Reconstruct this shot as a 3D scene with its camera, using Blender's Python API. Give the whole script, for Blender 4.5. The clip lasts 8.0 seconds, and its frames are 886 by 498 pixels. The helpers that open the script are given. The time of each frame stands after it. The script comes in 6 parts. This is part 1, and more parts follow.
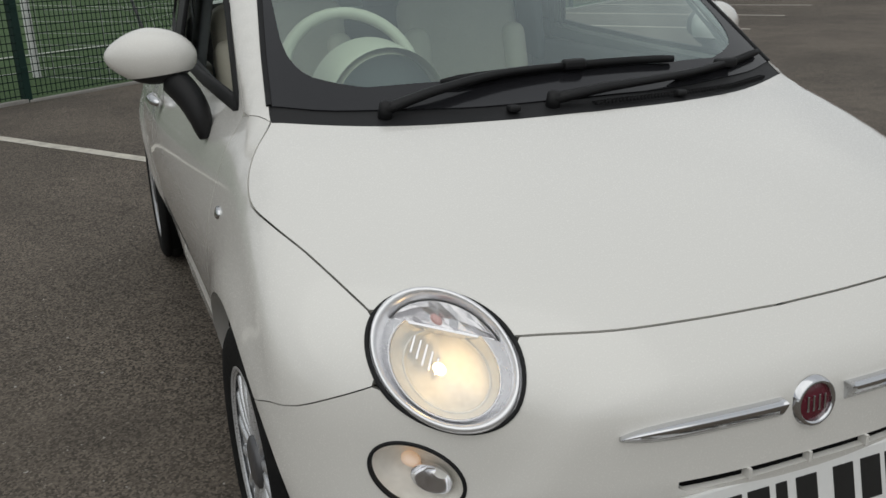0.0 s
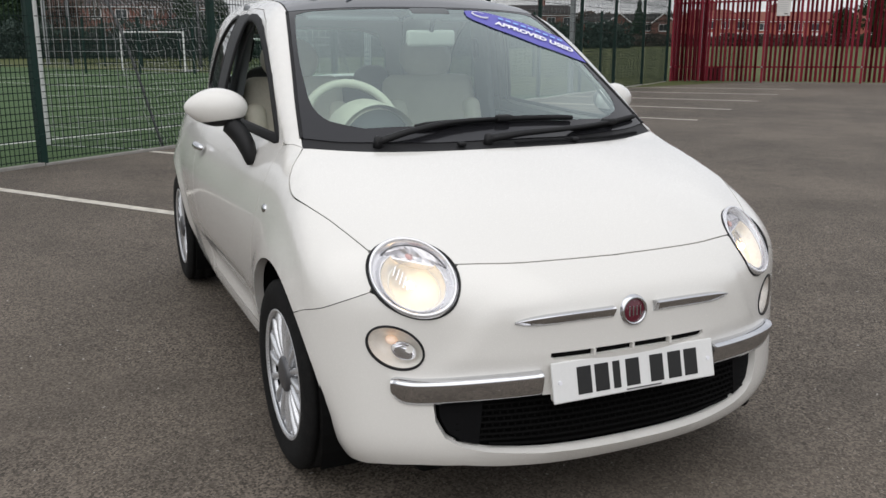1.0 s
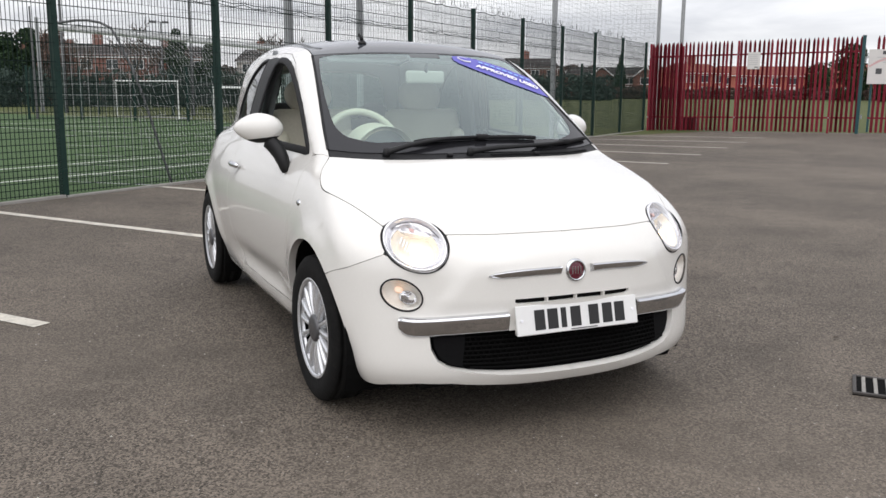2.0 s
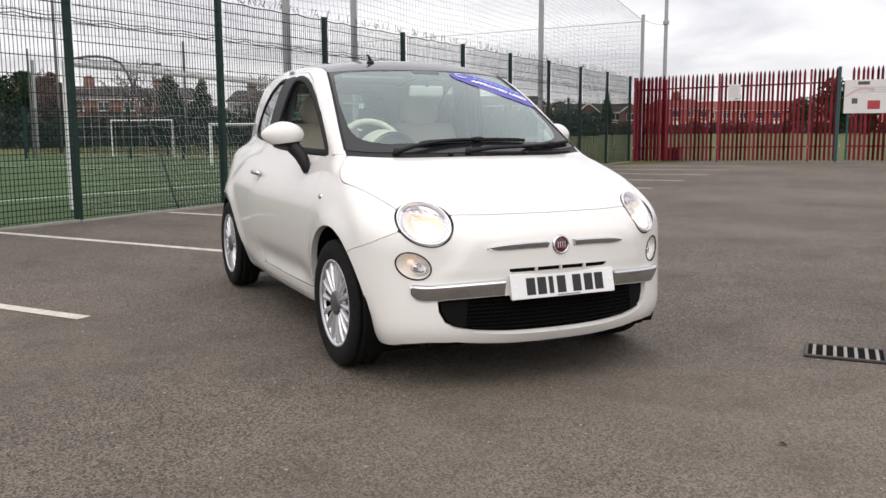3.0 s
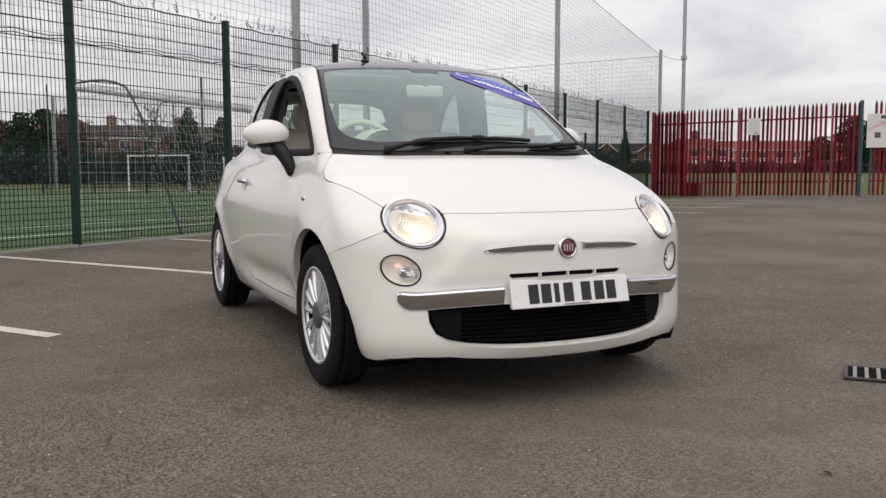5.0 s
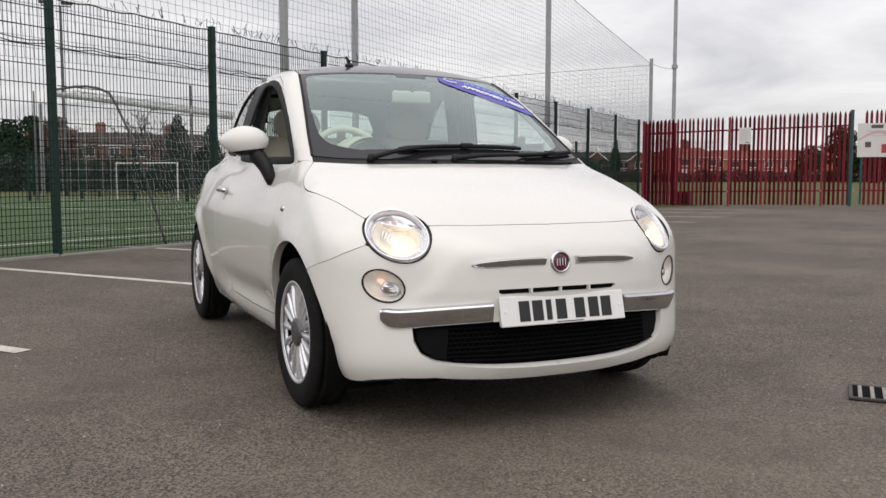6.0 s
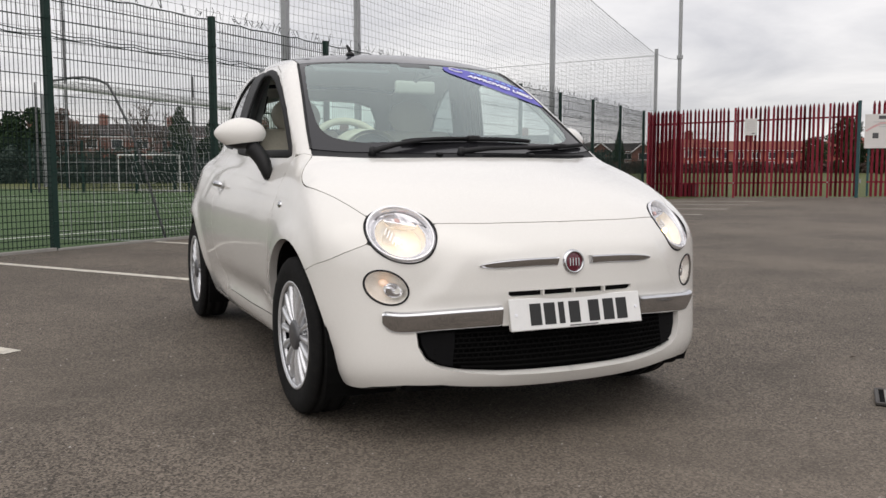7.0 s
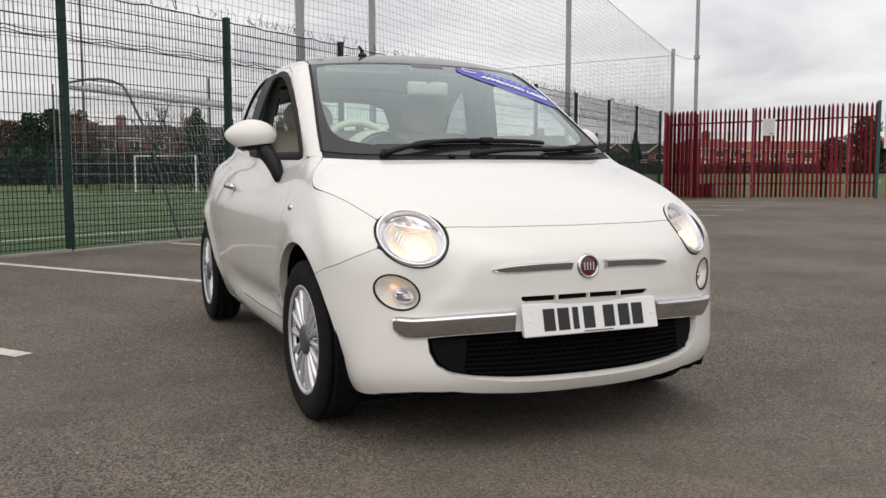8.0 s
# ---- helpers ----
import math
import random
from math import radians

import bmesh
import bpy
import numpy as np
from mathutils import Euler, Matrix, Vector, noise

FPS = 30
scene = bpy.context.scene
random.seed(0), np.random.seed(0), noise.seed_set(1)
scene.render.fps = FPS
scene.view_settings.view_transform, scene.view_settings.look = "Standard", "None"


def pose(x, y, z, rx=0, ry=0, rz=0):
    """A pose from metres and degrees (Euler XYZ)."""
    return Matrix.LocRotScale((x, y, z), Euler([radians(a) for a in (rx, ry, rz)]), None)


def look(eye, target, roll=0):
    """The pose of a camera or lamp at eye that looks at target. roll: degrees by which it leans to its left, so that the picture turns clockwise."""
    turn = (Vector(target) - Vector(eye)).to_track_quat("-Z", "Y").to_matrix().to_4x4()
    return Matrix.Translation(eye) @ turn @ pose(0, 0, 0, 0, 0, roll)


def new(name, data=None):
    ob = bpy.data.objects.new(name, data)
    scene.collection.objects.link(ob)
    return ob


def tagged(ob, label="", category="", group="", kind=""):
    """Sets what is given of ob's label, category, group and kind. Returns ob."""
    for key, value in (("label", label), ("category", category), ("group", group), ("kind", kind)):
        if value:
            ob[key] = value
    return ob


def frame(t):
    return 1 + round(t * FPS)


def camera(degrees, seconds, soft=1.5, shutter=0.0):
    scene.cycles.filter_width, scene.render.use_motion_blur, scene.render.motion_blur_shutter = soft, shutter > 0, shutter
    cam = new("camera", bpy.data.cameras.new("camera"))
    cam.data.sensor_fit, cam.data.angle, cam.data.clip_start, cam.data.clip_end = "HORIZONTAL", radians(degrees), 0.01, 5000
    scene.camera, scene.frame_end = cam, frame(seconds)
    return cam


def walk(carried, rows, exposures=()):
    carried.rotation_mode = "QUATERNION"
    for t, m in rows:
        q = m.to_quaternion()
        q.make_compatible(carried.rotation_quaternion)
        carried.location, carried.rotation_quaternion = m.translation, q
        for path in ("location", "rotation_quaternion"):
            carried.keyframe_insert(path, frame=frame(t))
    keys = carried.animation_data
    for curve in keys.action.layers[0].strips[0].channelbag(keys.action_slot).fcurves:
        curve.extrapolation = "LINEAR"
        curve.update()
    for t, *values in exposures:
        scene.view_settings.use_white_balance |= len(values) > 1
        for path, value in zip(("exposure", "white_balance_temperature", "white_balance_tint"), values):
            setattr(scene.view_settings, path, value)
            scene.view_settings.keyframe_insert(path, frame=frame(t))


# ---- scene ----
cam = camera(53.36, 8.0)


def row(t, x, y, z, yaw, pitch, roll):
    """One key of the walk: place in metres; yaw to the left of +y, pitch up, roll, in degrees."""
    d = Vector((-math.sin(radians(yaw)) * math.cos(radians(pitch)), math.cos(radians(yaw)) * math.cos(radians(pitch)), math.sin(radians(pitch))))
    return (t, look((x, y, z), Vector((x, y, z)) + d, roll))


walk(cam, [
    row(0, -0.973, -1.597, 1.285, -21.45, -19.28, -1.57),
    row(0.5, -1.154, -2.057, 1.302, -22.54, -16.51, -1.17),
    row(1, -1.323, -2.49, 1.291, -23.38, -13.71, 0.07),
    row(1.5, -1.509, -2.923, 1.273, -23.95, -11.81, 0.32),
    row(2.8, -1.947, -3.696, 1.126, -24.94, -8.57, 0.06),
    row(3, -1.987, -3.781, 1.091, -24.96, -8.01, -0.25),
    row(3.5, -2.005, -3.93, 0.984, -24.45, -6.28, -0.22),
    row(4, -1.997, -3.949, 0.918, -23.83, -5.28, -0.21),
    row(4.5, -1.858, -3.703, 0.898, -23.60, -5.62, -0.25),
    row(6, -1.647, -3.312, 0.903, -24.40, -4.90, 0.0),
    row(6.5, -1.608, -3.242, 0.902, -24.48, -5.13, -0.02),
    row(7, -1.583, -3.147, 0.914, -24.20, -5.46, -0.05),
    row(7.5, -1.557, -3.100, 0.918, -23.60, -5.48, -0.08),
    row(8, -1.550, -3.104, 0.920, -23.18, -5.42, -0.10),
], [(0, -0.62, 6500, 5), (0.5, -0.28, 6500, 6), (1, -0.08, 6450, 9), (1.5, 0.12, 6450, 10), (2.8, 0.3, 6600, 12), (3, 0.28, 6650, 12.5), (3.5, -0.02, 6700, 12), (4, -0.07, 6700, 11.5), (4.5, -0.05, 6700, 11.5), (6, 0.0, 6700, 11.2), (8, 0.0, 6750, 11.2)])
from mathutils import geometry
# ---- world and light: a bright overcast sky, with a soft sun behind the cloud ----
world = bpy.data.worlds.new("overcast")
world.use_nodes = True
scene.world = world
wt = world.node_tree
wt.nodes.clear()


def wnode(kind, **inputs):
    n = wt.nodes.new(kind)
    for k, v in inputs.items():
        n.inputs[k.replace("_", " ")].default_value = v
    return n


def wmath(op, a, b):
    n = wt.nodes.new("ShaderNodeMath")
    n.operation = op
    for k, v in enumerate((a, b)):
        if isinstance(v, (int, float)):
            n.inputs[k].default_value = v
        else:
            wt.links.new(v, n.inputs[k])
    return n.outputs[0]


coord = wnode("ShaderNodeTexCoord")
split = wnode("ShaderNodeSeparateXYZ")
wt.links.new(coord.outputs["Generated"], split.inputs[0])
up = wmath("MAXIMUM", split.outputs["Z"], 0.0)
# cloud sheet: the ray's place on a flat layer overhead
over = wmath("ADD", up, 0.14)
cx = wmath("DIVIDE", split.outputs["X"], over)
cy = wmath("DIVIDE", split.outputs["Y"], over)
sheet = wnode("ShaderNodeCombineXYZ")
wt.links.new(cx, sheet.inputs[0])
wt.links.new(cy, sheet.inputs[1])
clouds = wnode("ShaderNodeTexNoise", Scale=0.85, Detail=7.0, Roughness=0.55, Distortion=0.4)
wt.links.new(sheet.outputs[0], clouds.inputs["Vector"])
ramp = wnode("ShaderNodeValToRGB")
ramp.color_ramp.elements[0].position, ramp.color_ramp.elements[0].color = 0.33, (0.54, 0.545, 0.585, 1)
ramp.color_ramp.elements[1].position, ramp.color_ramp.elements[1].color = 0.66, (0.86, 0.855, 0.87, 1)
wt.links.new(clouds.outputs["Fac"], ramp.inputs[0])
gain = wmath("ADD", wmath("MULTIPLY", up, 0.58), 0.97)
sky_mul = wnode("ShaderNodeVectorMath")
sky_mul.operation = "SCALE"
wt.links.new(ramp.outputs[0], sky_mul.inputs[0])
wt.links.new(gain, sky_mul.inputs["Scale"])
cloudy = wnode("ShaderNodeBackground", Strength=1.0)
wt.links.new(sky_mul.outputs[0], cloudy.inputs[0])
SUN_EL, SUN_AZ = radians(52), radians(218)
nishita = wnode("ShaderNodeTexSky")
nishita.sky_type, nishita.sun_disc, nishita.sun_elevation, nishita.sun_rotation = "NISHITA", False, SUN_EL, SUN_AZ
clear = wnode("ShaderNodeBackground", Strength=0.012)
wt.links.new(nishita.outputs[0], clear.inputs[0])
both = wnode("ShaderNodeAddShader")
wt.links.new(cloudy.outputs[0], both.inputs[0])
wt.links.new(clear.outputs[0], both.inputs[1])
out = wnode("ShaderNodeOutputWorld")
wt.links.new(both.outputs[0], out.inputs[0])

sun = new("sun", bpy.data.lights.new("sun", "SUN"))
sun.data.energy, sun.data.angle, sun.data.color = 1.2, radians(85), (1.0, 0.965, 0.92)
sun.matrix_world = look((0, 0, 0), (-math.sin(SUN_AZ) * math.cos(SUN_EL), -math.cos(SUN_AZ) * math.cos(SUN_EL), -math.sin(SUN_EL)))

# ---- materials ----
def mat(name, color, rough=0.5, metal=0.0, coat=0.0, vary=0.12, scale=6.0, fine=90.0, bump=0.0, bump_scale=60.0, dirt=0.0, dirt_color=(0.16, 0.14, 0.12), random=0.0, spec=0.5, sheen=0.0):
    """A painted, metal or plastic surface: base colour varied at two scales, gloss varied, fine relief, and patchy dirt."""
    m = bpy.data.materials.new(name)
    m.use_nodes = True
    t = m.node_tree
    b = t.nodes["Principled BSDF"]
    b.inputs["Roughness"].default_value, b.inputs["Metallic"].default_value = rough, metal
    b.inputs["Coat Weight"].default_value, b.inputs["Coat Roughness"].default_value = coat, 0.04
    b.inputs["Specular IOR Level"].default_value = spec
    b.inputs["Sheen Weight"].default_value = sheen
    co = t.nodes.new("ShaderNodeTexCoord")
    big, small = t.nodes.new("ShaderNodeTexNoise"), t.nodes.new("ShaderNodeTexNoise")
    for n, s, d in ((big, scale, 4.0), (small, fine, 3.0)):
        n.inputs["Scale"].default_value, n.inputs["Detail"].default_value = s, d
        t.links.new(co.outputs["Object"], n.inputs["Vector"])
    add = t.nodes.new("ShaderNodeMath")
    add.operation = "ADD"
    t.links.new(big.outputs["Fac"], add.inputs[0])
    t.links.new(small.outputs["Fac"], add.inputs[1])
    last = add.outputs[0]
    if random:
        info, mul, plus = t.nodes.new("ShaderNodeObjectInfo"), t.nodes.new("ShaderNodeMath"), t.nodes.new("ShaderNodeMath")
        mul.operation, plus.operation = "MULTIPLY_ADD", "ADD"
        mul.inputs[1].default_value, mul.inputs[2].default_value = random, -random / 2
        t.links.new(info.outputs["Random"], mul.inputs[0])
        t.links.new(last, plus.inputs[0])
        t.links.new(mul.outputs[0], plus.inputs[1])
        last = plus.outputs[0]
    span = t.nodes.new("ShaderNodeMapRange")
    span.inputs["From Min"].default_value, span.inputs["From Max"].default_value = 0.6, 1.4
    span.inputs["To Min"].default_value, span.inputs["To Max"].default_value = 1 - vary, 1 + vary
    t.links.new(last, span.inputs["Value"])
    tint = t.nodes.new("ShaderNodeVectorMath")
    tint.operation = "SCALE"
    tint.inputs[0].default_value = color
    t.links.new(span.outputs[0], tint.inputs["Scale"])
    base = tint.outputs[0]
    if dirt:
        spot, edge, mix = t.nodes.new("ShaderNodeTexNoise"), t.nodes.new("ShaderNodeMapRange"), t.nodes.new("ShaderNodeMix")
        spot.inputs["Scale"].default_value, spot.inputs["Detail"].default_value, spot.inputs["Roughness"].default_value = scale * 1.7, 8.0, 0.7
        t.links.new(co.outputs["Object"], spot.inputs["Vector"])
        edge.inputs["From Min"].default_value, edge.inputs["From Max"].default_value = 0.5, 0.75
        edge.inputs["To Max"].default_value = dirt
        t.links.new(spot.outputs["Fac"], edge.inputs["Value"])
        mix.data_type = "RGBA"
        t.links.new(edge.outputs[0], mix.inputs["Factor"])
        t.links.new(base, mix.inputs["A"])
        mix.inputs["B"].default_value = (*dirt_color, 1)
        base = mix.outputs["Result"]
    t.links.new(base, b.inputs["Base Color"])
    gloss = t.nodes.new("ShaderNodeMapRange")
    gloss.inputs["To Min"].default_value, gloss.inputs["To Max"].default_value = max(0.0, rough - 0.06), min(1.0, rough + 0.08)
    t.links.new(small.outputs["Fac"], gloss.inputs["Value"])
    t.links.new(gloss.outputs[0], b.inputs["Roughness"])
    if bump:
        grain, bn = t.nodes.new("ShaderNodeTexNoise"), t.nodes.new("ShaderNodeBump")
        grain.inputs["Scale"].default_value, grain.inputs["Detail"].default_value = bump_scale, 5.0
        t.links.new(co.outputs["Object"], grain.inputs["Vector"])
        bn.inputs["Strength"].default_value, bn.inputs["Distance"].default_value = bump, 0.01
        t.links.new(grain.outputs["Fac"], bn.inputs["Height"])
        t.links.new(bn.outputs[0], b.inputs["Normal"])
    return m


def glass(name, tint=(0.9, 0.95, 0.93), base=0.08, sheen=(1.0, 1.0, 1.0), sharp=3.0):
    """Thin clear pane: lets light straight through, with a mirror's gloss by Fresnel."""
    m = bpy.data.materials.new(name)
    m.use_nodes = True
    t = m.node_tree
    t.nodes.remove(t.nodes["Principled BSDF"])
    clear, gloss, mix, facing, power, scaled = (t.nodes.new(k) for k in ("ShaderNodeBsdfTransparent", "ShaderNodeBsdfGlossy", "ShaderNodeMixShader", "ShaderNodeLayerWeight", "ShaderNodeMath", "ShaderNodeMath"))
    clear.inputs[0].default_value = (*tint, 1)
    gloss.inputs["Roughness"].default_value = 0.01
    gloss.inputs["Color"].default_value = (*sheen, 1)
    facing.inputs["Blend"].default_value = 0.5
    power.operation, scaled.operation = "POWER", "MULTIPLY_ADD"
    power.inputs[1].default_value = sharp
    scaled.inputs[1].default_value, scaled.inputs[2].default_value = 1 - base, base
    t.links.new(facing.outputs["Facing"], power.inputs[0])
    t.links.new(power.outputs[0], scaled.inputs[0])
    t.links.new(scaled.outputs[0], mix.inputs[0])
    t.links.new(clear.outputs[0], mix.inputs[1])
    t.links.new(gloss.outputs[0], mix.inputs[2])
    t.links.new(mix.outputs[0], t.nodes["Material Output"].inputs[0])
    return m


def glow(name, color, strength):
    m = bpy.data.materials.new(name)
    m.use_nodes = True
    b = m.node_tree.nodes["Principled BSDF"]
    b.inputs["Base Color"].default_value = (0.8, 0.8, 0.75, 1)
    b.inputs["Emission Color"].default_value = (*color, 1)
    b.inputs["Emission Strength"].default_value = strength
    return m


def ground_mat(name, dark, light, patches, scale=260.0, bump=0.5, speck=0.0, stain=0.55, rough=0.85, gloss=0.22):
    """Asphalt or soil: stone-sized grain, broad patches, stains, and pale specks."""
    m = bpy.data.materials.new(name)
    m.use_nodes = True
    t = m.node_tree
    b = t.nodes["Principled BSDF"]
    b.inputs["Roughness"].default_value, b.inputs["Specular IOR Level"].default_value = rough, gloss
    co = t.nodes.new("ShaderNodeTexCoord")

    def noisy(s, d, r=0.6):
        n = t.nodes.new("ShaderNodeTexNoise")
        n.inputs["Scale"].default_value, n.inputs["Detail"].default_value, n.inputs["Roughness"].default_value = s, d, r
        t.links.new(co.outputs["Object"], n.inputs["Vector"])
        return n.outputs["Fac"]

    def ranged(v, a, z, lo, hi):
        n = t.nodes.new("ShaderNodeMapRange")
        for k, x in zip(("From Min", "From Max", "To Min", "To Max"), (a, z, lo, hi)):
            n.inputs[k].default_value = x
        t.links.new(v, n.inputs["Value"])
        return n.outputs[0]

    def mixed(f, a, z):
        n = t.nodes.new("ShaderNodeMix")
        n.data_type = "RGBA"
        t.links.new(f, n.inputs["Factor"])
        for k, x in (("A", a), ("B", z)):
            if isinstance(x, tuple):
                n.inputs[k].default_value = (*x, 1)
            else:
                t.links.new(x, n.inputs[k])
        return n.outputs["Result"]

    cells = t.nodes.new("ShaderNodeTexVoronoi")
    cells.inputs["Scale"].default_value = scale * 0.4
    t.links.new(co.outputs["Object"], cells.inputs["Vector"])
    tone = t.nodes.new("ShaderNodeRGBToBW")
    t.links.new(cells.outputs["Color"], tone.inputs[0])
    colour = mixed(ranged(tone.outputs[0], 0.2, 0.8, 0.0, 1.0), dark, light)
    colour = mixed(ranged(noisy(scale * 0.12, 5), 0.35, 0.7, 0.0, 0.22), colour, patches)
    colour = mixed(ranged(noisy(scale * 0.3, 4, 0.65), 0.52, 0.66, 0.0, 0.34), colour, tuple(0.8 * v for v in dark))
    colour = mixed(ranged(noisy(0.55, 6, 0.62), 0.42, 0.68, 0.0, stain), colour, tuple(0.5 * (u + v) * 0.62 for u, v in zip(dark, patches)))
    colour = mixed(ranged(noisy(0.23, 5, 0.6), 0.45, 0.7, 0.0, 0.4), colour, tuple(0.95 * v for v in light))
    if speck:
        # worn darker patches a hand to a stride wide, and paler scuffed ones
        colour = mixed(ranged(noisy(2.1, 6, 0.66), 0.50, 0.66, 0.0, 0.22), colour, tuple(0.8 * v for v in dark))
        colour = mixed(ranged(noisy(3.4, 5, 0.7), 0.54, 0.70, 0.0, 0.18), colour, light)
        colour = mixed(ranged(noisy(90, 2, 0.5), 0.66, 0.70, 0.0, 0.55), colour, (0.30, 0.27, 0.235))
        colour = mixed(ranged(noisy(38, 2, 0.5), 0.735, 0.765, 0.0, speck), colour, (0.42, 0.4, 0.37))
        colour = mixed(ranged(noisy(7.0, 5, 0.7), 0.66, 0.72, 0.0, 0.5), colour, tuple(0.5 * v for v in dark))
    t.links.new(colour, b.inputs["Base Color"])
    bn = t.nodes.new("ShaderNodeBump")
    bn.inputs["Strength"].default_value, bn.inputs["Distance"].default_value = bump, 0.006
    t.links.new(tone.outputs[0], bn.inputs["Height"])
    t.links.new(bn.outputs[0], b.inputs["Normal"])
    return m


PAINT = mat("white_paint", (0.73, 0.715, 0.68), rough=0.25, coat=0.9, vary=0.015, scale=1.5, fine=400, spec=0.4)
BLACK = mat("black_plastic", (0.012, 0.012, 0.013), rough=0.5, spec=0.28, vary=0.25, bump=0.06, bump_scale=500)
TRIM = mat("black_rubber", (0.014, 0.014, 0.015), rough=0.62, spec=0.2, vary=0.3, bump=0.04, bump_scale=200)
# near-black for the grille's plastic, and in place of shade inside hollows
INNER = mat("black_and_cavity_shade", (0.005, 0.005, 0.005), rough=0.9, vary=0.3, spec=0.06)
CHROME = mat("chrome", (0.62, 0.625, 0.645), rough=0.07, metal=1.0, vary=0.02, scale=3, fine=1500)
ALLOY = mat("silver_alloy", (0.70, 0.71, 0.73), rough=0.28, metal=0.6, coat=0.4, vary=0.05, scale=9, fine=300, dirt=0.12)
RUBBER = mat("tyre_rubber", (0.010, 0.010, 0.010), rough=0.85, vary=0.3, scale=14, bump=0.2, bump_scale=120, spec=0.14, dirt=0.15, dirt_color=(0.06, 0.055, 0.05))
ROOF_GLASS = mat("dark_glass_roof", (0.045, 0.05, 0.058), rough=0.08, coat=0.5, vary=0.06)
GLASS = glass("clear_glass", (0.86, 0.98, 0.925), base=0.14, sheen=(0.88, 1.0, 0.985))
SIDE_GLASS = glass("side_glass", (0.55, 0.60, 0.60), base=0.10, sharp=4.0)
LENS = glass("lamp_lens", (0.98, 0.98, 0.99), base=0.03, sharp=4.0)
FRIT = mat("black_glass_border", (0.014, 0.014, 0.016), rough=0.12, coat=0.1, spec=0.4, vary=0.1)
REFLECTOR = mat("lamp_reflector", (0.86, 0.86, 0.87), rough=0.16, metal=1.0, vary=0.05, scale=30)
BULB = glow("warm_bulb", (1.0, 0.62, 0.24), 11.0)
SIDE_BULB = glow("amber_bulb", (1.0, 0.45, 0.15), 0.45)
SATIN = mat("satin_silver", (0.80, 0.80, 0.82), rough=0.25, metal=0.7, vary=0.02, scale=3, fine=1500)
PLATE = mat("plate_white", (0.74, 0.74, 0.73), rough=0.3, vary=0.03)
INK = mat("plate_black", (0.012, 0.012, 0.012), rough=0.4, vary=0.2)
MAROON = mat("badge_maroon", (0.10, 0.008, 0.02), rough=0.25, coat=0.6)
IVORY = mat("ivory_plastic", (0.66, 0.62, 0.51), rough=0.5, vary=0.05)
SEAT = mat("ivory_leather", (0.50, 0.46, 0.38), rough=0.6, vary=0.1, bump=0.15, bump_scale=80)
DARKSEAT = mat("grey_fabric", (0.10, 0.10, 0.10), rough=0.9, vary=0.2, bump=0.2, bump_scale=300)
DASH = mat("dash_panel", (0.40, 0.42, 0.43), rough=0.4, vary=0.05)
BLUE = mat("blue_film", (0.15, 0.145, 0.46), rough=0.6, vary=0.05, spec=0.12)
WHITE_INK = mat("white_print", (0.82, 0.82, 0.86), rough=0.7, vary=0.02)
PALE_INK = mat("pale_blue_print", (0.25, 0.42, 0.85), rough=0.5, vary=0.02)

PALEGREY = mat("pale_grey_print", (0.45, 0.45, 0.45), rough=0.6, vary=0.05)
REDPRINT = mat("red_print", (0.35, 0.04, 0.05), rough=0.6, vary=0.1)
DASHTOP = mat("grey_dash_top", (0.13, 0.14, 0.145), rough=0.6, vary=0.1, bump=0.08, bump_scale=300)
LINING = mat("pale_lining", (0.50, 0.49, 0.45), rough=0.85, vary=0.06, bump=0.1, bump_scale=200)

# ---- the car's skin: a smooth solid, from which every panel is cut ----
def table(xs, ys, soft=0.02):
    """A smooth curve through a few corner values."""
    lo, hi = xs[0] - 0.3, xs[-1] + 0.3
    fine = np.linspace(lo, hi, 1200)
    step = fine[1] - fine[0]
    ext_x = [lo, *xs, hi]
    ext_y = [ys[0] + (ys[0] - ys[1]) / (xs[0] - xs[1]) * (lo - xs[0]), *ys, ys[-1] + (ys[-1] - ys[-2]) / (xs[-1] - xs[-2]) * (hi - xs[-1])]
    val = np.interp(fine, ext_x, ext_y)
    n = max(1, int(3 * soft / step))
    ker = np.exp(-0.5 * (np.arange(-n, n + 1) * step / soft) ** 2)
    val = np.convolve(np.pad(val, n, mode="edge"), ker / ker.sum(), mode="valid")
    return lambda v: np.interp(v, fine, val)


def smax(a, b, k):
    h = np.clip(0.5 + 0.5 * (a - b) / k, 0, 1)
    return b * (1 - h) + a * h + k * h * (1 - h)


def step(a, b, v):
    t = np.clip((v - a) / (b - a), 0, 1)
    return t * t * (3 - 2 * t)


SIDE_W = table([0.12, 0.18, 0.24, 0.30, 0.45, 0.58, 0.68, 0.76, 0.85, 0.95, 1.05], [0.655, 0.70, 0.735, 0.745, 0.778, 0.792, 0.790, 0.772, 0.742, 0.700, 0.65], 0.035)
SIDE_PLAN = table([-0.7, -0.45, -0.24, 0.0, 0.35, 0.9, 1.5, 1.9, 2.3, 2.6, 2.9], [0.90, 0.955, 0.985, 0.992, 0.988, 0.995, 1.008, 1.005, 0.99, 0.935, 0.86], 0.08)
NOSE = table([0.12, 0.18, 0.22, 0.27, 0.36, 0.45, 0.52, 0.60, 0.66, 0.72, 0.78, 0.84, 0.9], [-0.58, -0.650, -0.686, -0.696, -0.688, -0.678, -0.672, -0.668, -0.655, -0.605, -0.515, -0.39, -0.2], 0.018)
